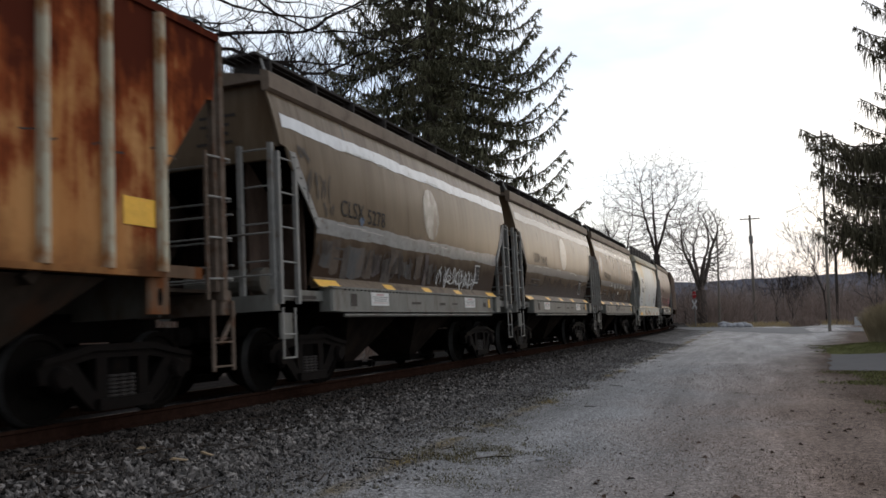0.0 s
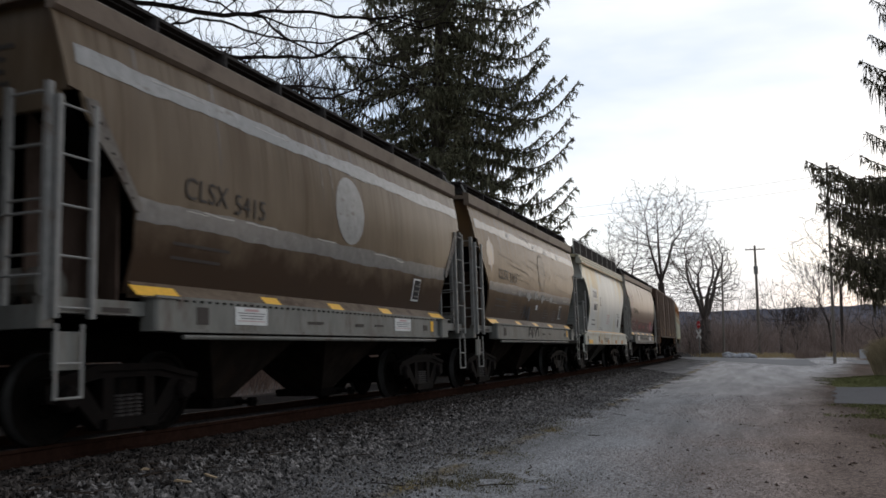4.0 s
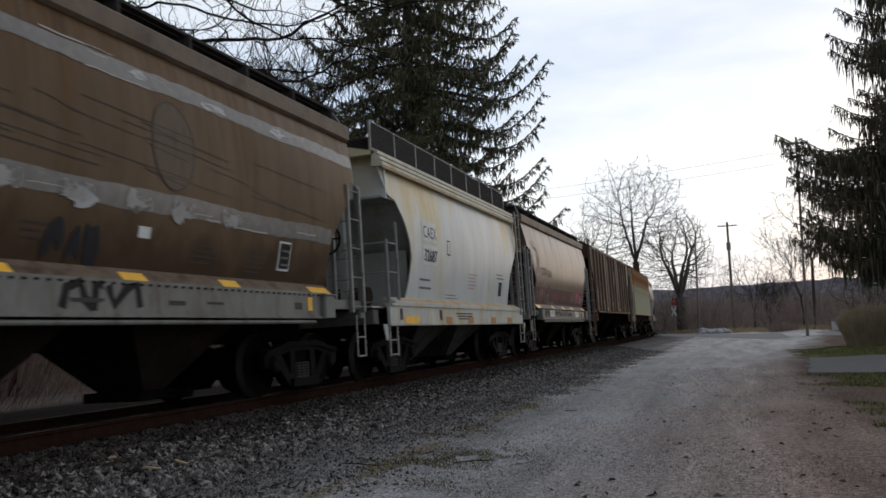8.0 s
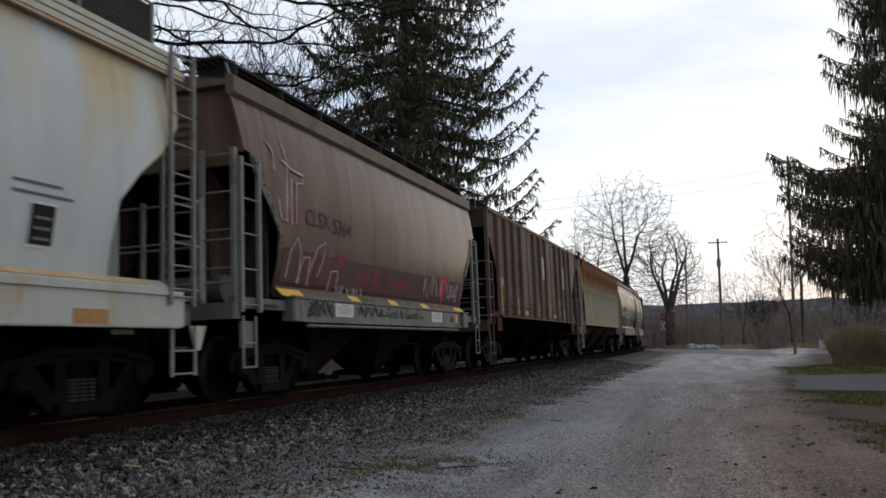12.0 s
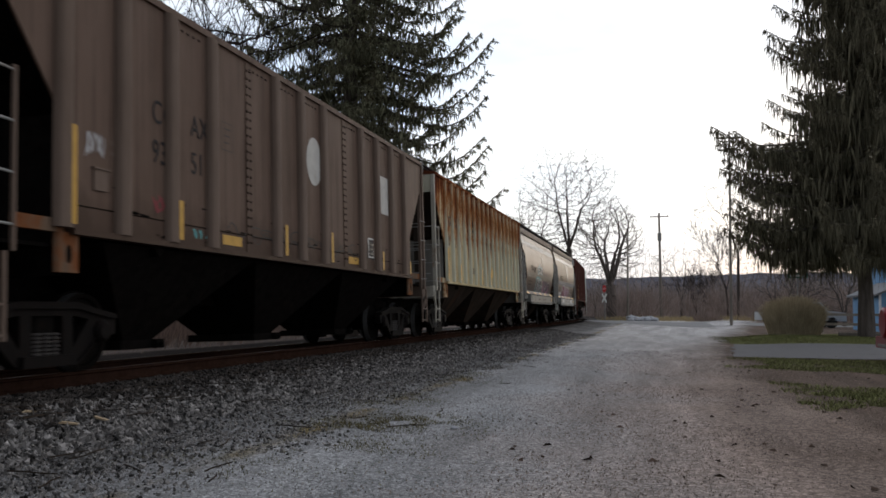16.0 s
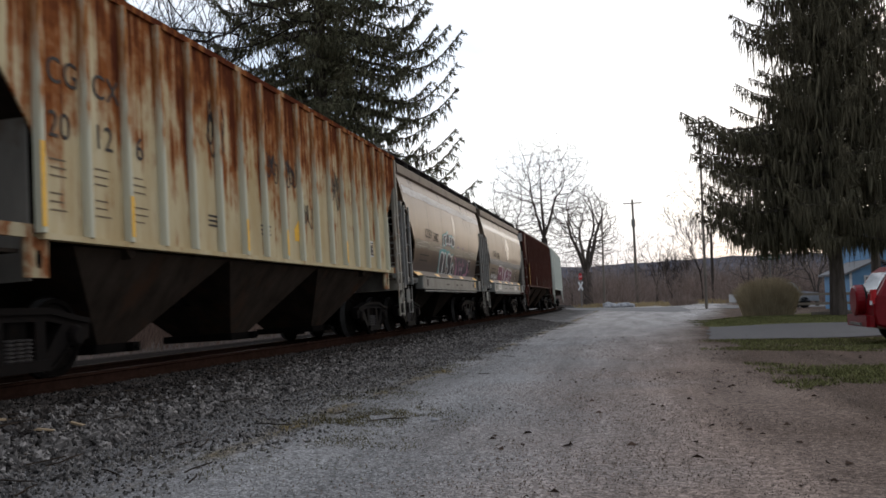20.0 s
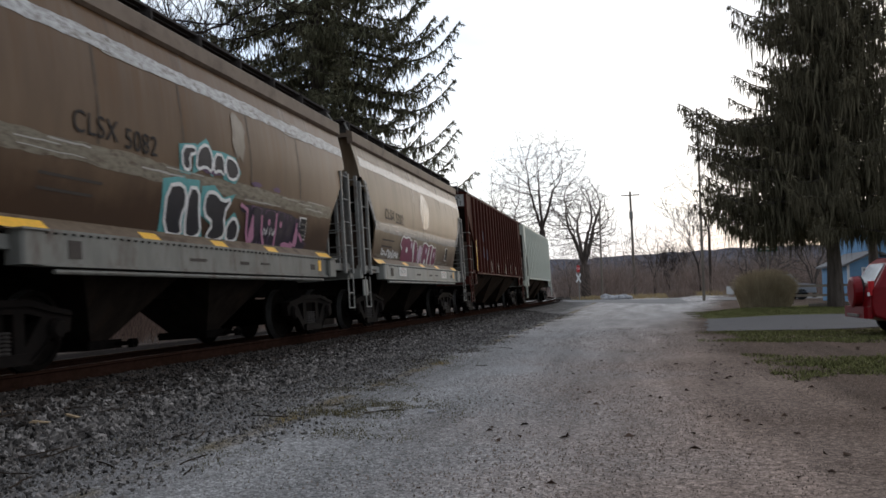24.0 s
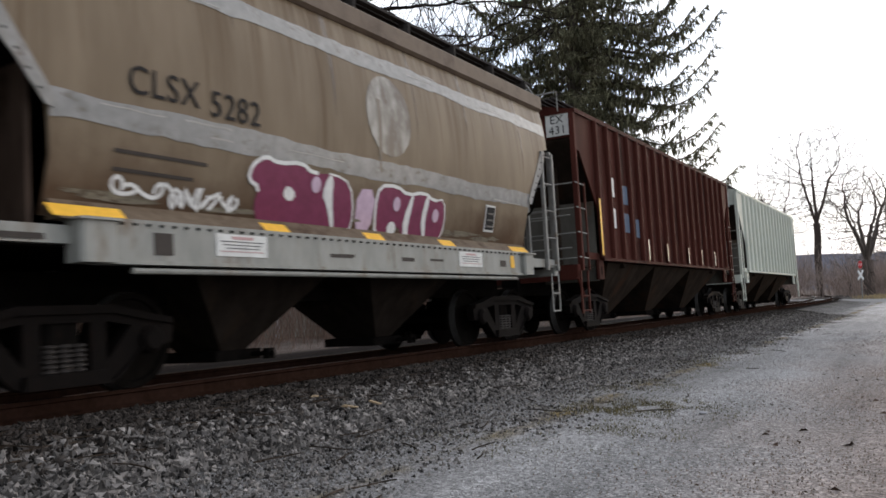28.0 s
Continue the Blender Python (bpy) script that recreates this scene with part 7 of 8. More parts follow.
def spruce(x, y, label, height, reach, seed, first=2.0, sag=0.35, whorls=26, per=7, hang=0.5, mat="needles", trunk_r=0.35, dens=1.0, power=0.9, low=0.0, extra=(), fill=0, tip=0.9, step=0.34, wide=1.0, lift=0.08):
    """A spruce: trunk, sagging limbs with lifted tips, side shoots hung with curtains of needles."""
    rng = random.Random(seed)
    base = Vector((x, y, rise(x, y) - 0.1))
    tree = thing("spruce_tree", label, "tree", at=Matrix.Translation(base))
    tv, tf = tube_mesh([(Vector((0, 0, height * i / 8)), Vector((0, 0, height * (i + 1) / 8)), trunk_r * (1 - i / 8.3) * (1.3 if i == 0 else 1), trunk_r * (1 - (i + 1) / 8.3)) for i in range(8)], 10)
    fast("trunk", tv, tf, "bark", tree)
    limbs, v, f = [], [], []
    plan = []
    for k in range(whorls):
        t = k / (whorls - 1)
        z = first + (height - first - 0.3) * t
        for j in range(per):
            a = 2 * math.pi * (j + rng.uniform(-0.45, 0.45)) / per + k * 0.9
            ln = reach * ((1 - t) ** power) * rng.uniform(0.62, 1.06) * (1 - low * max(0, 0.2 - t) * 5) + 0.3
            plan.append((z + rng.uniform(-0.3, 0.3), a, ln, t))
    plan += [(z, a, ln, 0.3) for z, a, ln in extra]
    for z, a, ln, t in plan:
        out = Vector((math.cos(a), math.sin(a), 0))
        side = Vector((-out.y, out.x, 0))
        p = Vector((0, 0, z))
        n = max(4, int(ln / step))
        r = 0.028 + 0.010 * ln
        bend = rng.uniform(-0.12, 0.12)
        for i in range(n):
            u = (i + 1) / n
            slope = lift + 0.45 * t - sag * math.sin(math.pi * min(1, u * 1.15)) * 1.6 + (tip * sag * max(0, u - 0.6) / 0.4)
            d2 = (out + side * bend * u + Vector((0, 0, slope))).normalized()
            q = p + d2 * (ln / n)
            limbs.append((p, q, r * (1 - 0.85 * i / n), r * (1 - 0.85 * (i + 1) / n)))
            bushy = 0.45 + 0.55 * min(1, (1 - u) * 3)
            if u > 0.1:
                for sg in (-1, 1):
                    w = (0.35 + 0.65 * min(1, (1 - u) * 2.2)) * rng.uniform(0.45, 1.0) * min(1.05, 0.30 + ln * 0.12)
                    end = q + (out * rng.uniform(0.4, 0.9) + side * sg + Vector((0, 0, rng.uniform(-0.3, -0.05)))).normalized() * w
                    limbs.append((q, end, 0.010, 0.005))
                    clump = rng.choice((0.3, 0.55, 0.8, 1.0, 1.3))
                    m = max(3, int(w * 13 * dens + rng.random()))
                    for e in range(m):
                        o = q.lerp(end, (e + rng.random()) / m)
                        h = hang * clump * rng.uniform(0.25, 1.0) * (0.45 + 0.55 * min(1, ln / 3)) * bushy
                        sprig(v, f, o, Vector((rng.uniform(-0.14, 0.14), rng.uniform(-0.14, 0.14), -h)), rng.uniform(0.014, 0.03) * wide, rng)
                        # short shoots to all sides hide the twig
                        sprig(v, f, o, Vector((rng.uniform(-0.16, 0.16), rng.uniform(-0.16, 0.16), rng.uniform(-0.12, 0.10))), rng.uniform(0.016, 0.03) * wide, rng, 1)
                    sprig(v, f, q.lerp(end, 0.5), (end - q) * 0.6, 0.028, rng)
            for _ in range(int(5 * dens + rng.random())):
                h = hang * rng.uniform(0.2, 0.8) * bushy
                o = p.lerp(q, rng.random())
                sprig(v, f, o, Vector((rng.uniform(-0.2, 0.2), rng.uniform(-0.2, 0.2), -h)), rng.uniform(0.014, 0.03) * wide, rng)
                sprig(v, f, o, out * rng.uniform(0.0, 0.15) + side * rng.uniform(-0.14, 0.14) + Vector((0, 0, rng.uniform(0.0, 0.10))), 0.022 * wide, rng, 1)
            sprig(v, f, p, (q - p) * 1.15, 0.035, rng)
            p = q
        sprig(v, f, p, d2 * 0.15, 0.02, rng)
    # inner shoots round the trunk
    for _ in range(fill):
        t = rng.random() ** 1.2
        z = first + (height - first - 0.5) * t
        rr = (0.3 + reach * ((1 - t) ** power) * 0.66 * math.sqrt(rng.random()))
        a = rng.uniform(0, 6.283)
        sprig(v, f, Vector((math.cos(a) * rr, math.sin(a) * rr, z)), Vector((rng.uniform(-0.25, 0.25), rng.uniform(-0.25, 0.25), -hang * rng.uniform(0.5, 1.2))), rng.uniform(0.02, 0.05), rng)
    lv, lf = tube_mesh(limbs, 3)
    fast("branching", lv, lf, "bark", tree)
    fast("crown", v, f, mat, tree)
    return tree


def thicket(name, label, category, points, mat, stems, h, w, seed, thick=0.012, kind="", lean=0.55):
    """Upright twiggy stems around given points."""
    rng = random.Random(seed)
    segs = []
    for x, y, s in points:
        z = rise(x, y) - 0.05
        for _ in range(stems):
            a = rng.uniform(0, 6.28)
            q = math.sqrt(rng.random())
            p = Vector((x + math.cos(a) * w * s * q * 0.6, y + math.sin(a) * w * s * q * 0.6, z))
            d = Vector((math.cos(a) * q * lean, math.sin(a) * q * lean, 1)) + Vector((rng.uniform(-0.2, 0.2), rng.uniform(-0.2, 0.2), 0))
            ln = h * s * rng.uniform(0.55, 1.0) * (1 - 0.32 * q * q)
            e = p + d.normalized() * ln * 0.55
            segs.append((p, e, thick, thick * 0.8))
            for _ in range(3):
                g = e + (d + Vector((rng.uniform(-0.6, 0.6), rng.uniform(-0.6, 0.6), rng.uniform(-0.1, 0.3)))).normalized() * ln * 0.45
                segs.append((e, g, thick * 0.7, thick * 0.4))
    v, f = tube_mesh(segs, 3)
    ob = fast(name, v, f, mat)
    return tagged(ob, label, category, kind=kind)


spruce(-12.2, 31.6, "tall dark spruce standing behind the train", 26.0, 6.7, 3, first=5.2, sag=0.32, whorls=27, per=8, hang=0.55, dens=1.0, trunk_r=0.42, power=0.52, fill=3200, tip=3.0, lift=0.02, wide=1.1, extra=[(7.0, -0.1, 6.4), (7.8, 0.3, 5.8), (9.6, -0.3, 6.6), (9.2, 0.1, 6.0), (6.4, 0.2, 5.9), (11.0, -0.15, 6.6), (11.8, -0.45, 6.0), (6.0, -0.3, 6.2)])
spruce(8.55, 40.6, "large spruce with drooping curtains of needles on the lawn", 25.0, 4.6, 12, first=3.9, sag=0.26, whorls=34, per=8, hang=1.25, mat="needles_brown", dens=1.15, trunk_r=0.30, power=0.40, fill=2600, tip=1.3, wide=1.05, lift=0.16, extra=[(8.7, 3.2, 6.6), (8.3, 3.05, 6.2), (8.5, 2.9, 5.6), (8.3, 3.4, 5.9), (7.4, 3.1, 6.0), (6.9, 3.25, 6.0), (6.6, 3.0, 5.8), (6.3, 3.45, 5.4), (5.6, 3.1, 5.6), (5.0, 3.3, 5.4), (4.6, 2.9, 5.2), (5.3, 2.85, 5.8), (5.8, 3.4, 5.6), (4.4, 3.2, 5.6), (4.9, 3.0, 5.9), (4.2, 3.1, 6.0), (3.9, 3.3, 5.6), (3.7, 2.95, 5.2), (4.8, 3.4, 5.8), (7.9, 3.3, 6.3), (7.1, 3.0, 6.2)])
crowned_tree(-16.0, 15.0, "bare broad-limbed tree behind the train", 17.0, 9.8, 5.8, 0.52, 31, mat="bark_dark", twig=0.009, points=3600, step=0.34, stems=6, hollow=0.2, droop=-0.06, fray=4, power=1.95, most=11000)
bare_tree(-20.5, 33.0, "bare tree behind the train", 17, 0.4, 33, depth=5, trunk_part=0.3, spread=0.9, mat="bark_dark", twig=0.008, gnarl=0.22, keep=0.8)
bare_tree(11.8, 47.0, "straight bare tree trunk behind the red car", 13, 0.25, 35, depth=3, trunk_part=0.8, spread=0.5, mat="bark")
crowned_tree(-15.3, 145, "tall domed bare tree beyond the crossing", 29.0, 9.0, 10.5, 0.55, 41, twig=0.024, points=2200, step=0.55, stems=3, hollow=0.25, power=1.8, fray=4)
crowned_tree(-16.8, 113, "bare tree beyond the crossing", 17.5, 5.0, 6.2, 0.3, 46, twig=0.014, points=900, step=0.45, stems=2, power=1.8)
crowned_tree(-5.75, 101, "gnarled stout bare tree beyond the crossing", 14.4, 4.3, 5.2, 0.60, 43, mat="bark", twig=0.014, points=1500, step=0.34, stems=4, hollow=0.35, power=1.8, droop=0.15, fork_at=0.1, fray=3)
bare_tree(-19.5, 104, "bare tree beyond the crossing", 12, 0.22, 45, depth=5, trunk_part=0.25, spread=0.6, twig=0.014)
crowned_tree(2.4, 110, "low spreading bare tree beyond the crossing", 9.6, 4.2, 3.6, 0.18, 47, twig=0.013, points=900, step=0.42, stems=4, hollow=0.3, fork_at=0.0, power=1.8)
bare_tree(4.2, 112, "low bare tree beyond the crossing", 8.5, 0.14, 48, depth=4, trunk_part=0.12, spread=0.8, twig=0.013)
bare_tree(7.0, 98, "bare tree beside the road", 11, 0.12, 49, depth=4, trunk_part=0.35, spread=0.45, twig=0.013)
crowned_tree(7.4, 90, "bare broad tree beside the road", 15.0, 4.8, 5.0, 0.14, 50, twig=0.012, points=900, step=0.42, stems=3, hollow=0.3, power=1.8)
bare_tree(18, 75, "bare tree behind the house", 11, 0.2, 53, depth=5, trunk_part=0.3, spread=0.6, twig=0.014)
for k, (x, y, h, w) in enumerate(((-9.2, 121, 9.0, 3.4), (-2.4, 119, 10.0, 3.8), (5.2, 116, 8.5, 3.4), (8.6, 103, 7.5, 3.0), (13.5, 95, 8.0, 3.2), (11.6, 78, 6.0, 2.6), (16.0, 84, 8.0, 3.2), (12.6, 66, 6.5, 2.6), (8.8, 70, 5.0, 2.2), (-24, 108, 9.0, 3.4))):
    crowned_tree(x, y, "low tangled bare tree in the scrub", h, w, h * 0.42, 0.13, 80 + k, mat="bark", twig=0.014, points=420, step=0.4, stems=4, hollow=0.2, fork_at=0.0, power=1.8, droop=0.08)
thicket("bush", "dense olive-brown rounded bush of fine bare twigs", "bush", [(5.85, 42.4, 1.0)], "bush", 4200, 2.05, 1.85, 61, 0.007, lean=0.22)
rng_s = random.Random(7)
pts_scrub = [(rng_s.uniform(-42, 34), rng_s.uniform(97, 150), rng_s.uniform(0.6, 1.35)) for _ in range(430)]
pts_scrub = [(x, y, s) for x, y, s in pts_scrub if abs(x - TX + veer(y)) > 3.6]
thicket("brush_scrub", "brown leafless scrub beyond the crossing", "scrub", pts_scrub, "scrub", 30, 5.4, 3.0, 63, 0.016, "stuff", lean=1.0)
pts_near = [(rng_s.uniform(-26, -12.0), rng_s.uniform(2, 75), rng_s.uniform(0.5, 1.2)) for _ in range(150)]
pts_near += [(rng_s.uniform(-22, -13.5), rng_s.uniform(2, 46), rng_s.uniform(1.3, 2.2)) for _ in range(280)]
pts_near += [(rng_s.uniform(-19, -14), rng_s.uniform(8, 24), rng_s.uniform(1.8, 2.5)) for _ in range(110)]
pts_near = [(x, y, s) for x, y, s in pts_near if abs(x + 9 + (y - 9.3) * 0.935) > 1.5 or y > 21]
thicket("brush_behind_track", "brown leafless scrub behind the track", "scrub", pts_near, "brush_pale", 26, 2.4, 2.2, 65, 0.007, "stuff")
pts_right = [(rng_s.uniform(7, 44), rng_s.uniform(72, 98), rng_s.uniform(0.5, 1.2)) for _ in range(120)]
thicket("brush_by_house", "brown leafless scrub beside the houses", "scrub", pts_right, "scrub", 28, 3.6, 2.6, 67, 0.016, "stuff")
thicket("saplings", "thin leafless saplings beyond the crossing", "saplings", [(rng_s.uniform(-40, 36), rng_s.uniform(100, 150), rng_s.uniform(0.5, 1.1)) for _ in range(380)], "sapling", 7, 8.5, 3.2, 66, 0.026, "stuff", lean=0.3)
thicket("dry_grass", "straw-coloured grass verge beyond the crossing", "grass", [(rng_s.uniform(-6, 13), rng_s.uniform(85, 96), rng_s.uniform(0.6, 1.3)) for _ in range(260)], "drygrass", 14, 0.55, 1.6, 69, 0.012, "stuff")
thicket("low_shrub", "low russet shrub on the verge", "bush", [(4.2, 84, 1.0)], "scrub", 300, 1.1, 2.0, 70, 0.012)


# distance
def build_ridge():
    v, f = [], []
    rng = random.Random(2)
    n = 160
    for i in range(n):
        x = -900 + 1800 * i / (n - 1)
        h = 28 + 7 * noise.noise(Vector((x * 0.004, 0, 0))) + 1.6 * noise.noise(Vector((x * 0.06, 2, 0))) + rng.uniform(0, 0.7)
        if x < -40:
            h += min(12, (-40 - x) * 0.05)
        v += [(x, 640, -2), (x, 690, h)]
    f = [(2 * i, 2 * i + 2, 2 * i + 3, 2 * i + 1) for i in range(n - 1)]
    tagged(fast("backdrop", v, f, "ridge"), "wooded ridge on the horizon with blue-grey haze in its colour", "hill", kind="structure")


build_ridge()


# lane side: grass strips and drive
strip("pavement_drive", "grey asphalt drive crossing the lawn", "driveway", [(1.7, 23.5), (2.4, 32.6), (4.6, 32.2), (8.3, 32.6), (30, 32), (30, 24.6), (6.2, 24.6), (4.4, 23.6)], "asphalt", 0.022)
strip("lawn_far", "winter lawn beyond the drive", "lawn", [(2.3, 32.7), (2.5, 36), (2.9, 40), (5.2, 42.5), (9, 46), (30, 48), (30, 32.1), (8.3, 32.7), (4.6, 32.3)], "lawn_bed", 0.008)
strip("road_crossing", "grey asphalt road across the track", "road", [(-60, 78), (-60, 85), (-7, 86), (3, 80), (10, 72), (40, 70), (40, 62), (8, 63), (2, 62), (-2.5, 70), (-7, 78)], "asphalt_pale", 0.015)


def grass(name, label, zones, seed):
    """Short blades, thick inside each zone and ragged towards its edge."""
    rng = random.Random(seed)
    v, f = [], []
    for x0, x1, y0, y1, count in zones:
        for _ in range(count):
            x, y = rng.uniform(x0, x1), rng.uniform(y0, y1)
            edge = min((x - x0) / 1.2, (y - y0) / 1.0, (y1 - y) / 1.0, 1.0)
            if noise.noise(Vector((x * 0.9, y * 0.9, 5))) + 0.5 * noise.noise(Vector((x * 3, y * 3, 8))) + 0.9 * edge < rng.uniform(0.2, 0.75):
                continue
            z = rise(x, y)
            h, a, w = rng.uniform(0.02, 0.06), rng.uniform(0, 3.14), 0.010
            k = len(v)
            v += [(x - math.cos(a) * w, y - math.sin(a) * w, z), (x + math.cos(a) * w, y + math.sin(a) * w, z), (x + rng.uniform(-0.05, 0.05), y + rng.uniform(-0.05, 0.05), z + h)]
            f.append((k, k + 1, k + 2))
    tagged(fast(name, v, f, "lawn"), label, "grass", kind="stuff")


grass("lawn_grass", "short green winter grass", [(1.2, 10, 18.4, 23.9, 34000), (2.0, 12, 32.2, 42, 42000), (1.6, 8, 11.2, 15.6, 32000)], 5)




# poles, signs, houses, cars
def utility_pole(x, y, top, r, label, arms=1, can=True, lean=0.0, arm_w=2.0):
    pole = thing("utility_pole", label, "utility pole", at=Matrix.Translation((x, y, rise(x, y) - 0.1)) @ pose(0, 0, 0, 0, lean, 0))
    part("pole_shaft", Build().tube((0, 0, 0), (0, 0, top), r * 1.25, r * 0.8, 10), "pole", pole)
    for i in range(arms):
        z = top - 0.45 - 0.9 * i
        part("crossarm", Build().box(0, 0.06, z, arm_w, 0.1, 0.12), "pole", pole)
        for k in (-0.92, -0.45, 0.45, 0.92):
            part("insulator", Build().rev([(0, 0.0), (0, 0.035), (0.08, 0.05), (0.12, 0.03), (0.14, 0)], (k * arm_w / 2, 0.06, z + 0.06), (0, 0, 1), 8), "trim", pole)
    if can:
        part("transformer", Build().rev([(0, 0), (0, 0.24), (0.9, 0.24), (0.98, 0.12), (1.0, 0)], (0.0, -0.42, top - 3.4), (0, 0, 1), 12), "ladder", pole, "grey transformer can")
    return pole


utility_pole(-0.1, 105, 12.9, 0.15, "weathered wooden utility pole with crossarm and transformer", lean=-1.0, arm_w=2.2)
utility_pole(4.75, 64.2, 14.2, 0.085, "tall wooden utility pole beside the road", arms=2, can=False, arm_w=1.6)
utility_pole(-3.5, 90.4, 9.4, 0.10, "short thin pole beside the crossing", arms=0, can=False)


def wires():
    for (a, b, sag) in (((0.8, 105, 12.6), (4.75, 64.2, 10.0), 0.5), ((4.2, 64.2, 13.4), (-38, 79, 13.6), 0.5), ((5.3, 64.2, 12.7), (-38, 80, 12.9), 0.5), ((4.2, 64.2, 13.4), (13, 10, 15), 1.2), ((5.3, 64.2, 12.6), (14, 10, 14.2), 1.2)):
        a, b = Vector(a), Vector(b)
        way = [a.lerp(b, i / 16) - Vector((0, 0, sag * 4 * (i / 16) * (1 - i / 16))) for i in range(17)]
        v = [p + Vector((0.010 * math.cos(k * math.pi / 2), 0, 0.010 * math.sin(k * math.pi / 2))) for p in way for k in range(4)]
        w = Build().add(v, [(4 * i + k, 4 * i + (k + 1) % 4, 4 * i + 4 + (k + 1) % 4, 4 * i + 4 + k) for i in range(16) for k in range(4)])
        ob = part("overhead_wire", w, "wire")
        tagged(ob, "thin dark overhead wire between poles", "wire", "overhead wires")


wires()


def crossing_sign(x, y, yaw, size=1.0, label="white crossbuck below a red stop sign on a post"):
    sign = thing("crossing_sign", label, "railway sign", "crossing signs", at=pose(x, y, rise(x, y), 0, 0, yaw))
    part("post", Build().tube((0, 0, 0), (0, 0, 3.55 * size), 0.05, n=8), "ladder", sign)
    oct_ = [(0.38 * math.cos(math.pi / 8 + k * math.pi / 4), 3.15 * size + 0.38 * math.sin(math.pi / 8 + k * math.pi / 4)) for k in range(8)]
    part("stop_plate", Build().prism(oct_, -0.08, -0.06, "y"), "signred", sign, "red octagonal plate")
    text("STOP", 0.26, "signwhite", sign, Matrix.Translation((-0.33, -0.084, 3.06 * size)) @ pose(0, 0, 0, 90, 0, 0), "stop_lettering")
    for a in (-42, 42):
        part("crossbuck_blade", Build().box(0, -0.07 + 0.012 * (a > 0), 2.2 * size, 1.2, 0.02, 0.22, pose(0, 0, 0, 0, a, 0).to_3x3()), "signwhite", sign, "white crossbuck blade")
    return sign


crossing_sign(-5.55, 85.5, -58)


def rock_pile():
    rng = random.Random(9)
    for i in range(16):
        x, y = -3.0 + 2.6 * rng.random(), 85.6 + rng.uniform(-0.5, 0.5)
        s = rng.uniform(0.22, 0.55)
        bm = bmesh.new()
        bmesh.ops.create_icosphere(bm, subdivisions=2, radius=s)
        for q in bm.verts:
            q.co *= 1 + 0.35 * noise.noise(q.co * 2.2 + Vector((i * 3, 0, 0)))
            q.co.z *= 0.75
        me = bpy.data.meshes.new("rock")
        bm.to_mesh(me)
        bm.free()
        ob = part("rock", me, "rockpale", at=pose(x, y, rise(x, y) + s * 0.35, 0, 0, rng.uniform(0, 360)))
        tagged(ob, "pale limestone boulder in a roadside pile", "rock", "boulders in a pile")


rock_pile()


def street_sign(x, y):
    s = thing("street_name_sign", "green street name sign on a thin post", "street sign", at=Matrix.Translation((x, y, rise(x, y))))
    part("post", Build().tube((0, 0, 0), (0, 0, 2.75), 0.035, n=8), "ladder", s)
    part("name_plate", Build().box(0, 0, 2.88, 0.95, 0.02, 0.24), "signgreen", s, "green plate")
    part("name_bar", Build().box(0, -0.014, 2.88, 0.70, 0.006, 0.09), "signwhite", s)


street_sign(6.5, 45.6)


def gable_house(x, y, yaw, w, d, wall, ridge, label, windows, mat="siding", over=0.3):
    house = thing("house", label, "house", at=pose(x, y, rise(x, y) - 0.05, 0, 0, yaw))
    outline = [(0, 0), (w, 0), (w, wall), (w / 2, ridge), (0, wall)]
    part("wall", Build().prism(outline, 0, d, "y"), mat, house)
    n = int(wall / 0.2)
    front, flank = Build().box(w / 2, -0.012, 0.1, w, 0.024, 0.17).mesh("clapboard"), Build().box(-0.012, d / 2, 0.1, 0.024, d, 0.17).mesh("clapboard")
    for i in range(n):
        for me in (front, flank):
            part("clapboard", me, mat, house, at=Matrix.Translation((0, 0, 0.2 * i)))
    for s in (0, 1):
        a, b = ((-over, wall - over * (ridge - wall) / (w / 2)), (w / 2, ridge)) if s == 0 else ((w + over, wall - over * (ridge - wall) / (w / 2)), (w / 2, ridge))
        part("roof_slope", Build().prism([a, b, (b[0], b[1] + 0.12), (a[0], a[1] + 0.12)], -over, d + over, "y"), "shingle", house, "grey shingle roof")
    for e in (0, w):
        part("corner_trim", Build().box(e, -0.03, wall / 2, 0.12, 0.07, wall), "trim", house, "white corner board")
    for wx, wz, ww, wh in windows:
        win = part("window", Build().box(wx, -0.03, wz, ww, 0.05, wh), "trim", house, "white-framed window")
        part("pane", Build().box(wx, -0.062, wz, ww - 0.2, 0.02, wh - 0.2), "glass_dark", win)
    return house


gable_house(11.6, 51.5, 4, 2.9, 5.0, 2.15, 2.8, "small blue clapboard shed with white trim", [(1.15, 1.55, 0.9, 0.85)])
gable_house(13.6, 54.5, 4, 8.0, 8.0, 4.2, 6.6, "blue clapboard house beyond the lawn", [(2.0, 1.6, 1.0, 1.4), (5.5, 1.6, 1.0, 1.4)])


def rail_fence(x0, x1, y):
    fe = thing("rail_fence", "weathered two-rail wooden fence", "fence")
    n = 5
    for i in range(n):
        x = x0 + (x1 - x0) * i / (n - 1)
        part("fence_post", Build().box(x, y, rise(x, y) + 0.55, 0.12, 0.12, 1.15), "fence", fe)
    for z in (0.45, 0.95):
        part("fence_rail", Build().box((x0 + x1) / 2, y - 0.08, rise((x0 + x1) / 2, y) + z, x1 - x0, 0.05, 0.13), "fence", fe)


gable_house(-22.6, 20.6, -8, 5.0, 4.0, 2.3, 3.0, "pale green shed behind the track", [], "shed")


rail_fence(8.0, 17.0, 48.0)
lg = part("edging_log", Build().tube((7.6, 41.6, 0.2), (11.5, 41.2, 0.2), 0.14, n=10), "pole")
tagged(lg, "weathered log edging the lawn", "log")


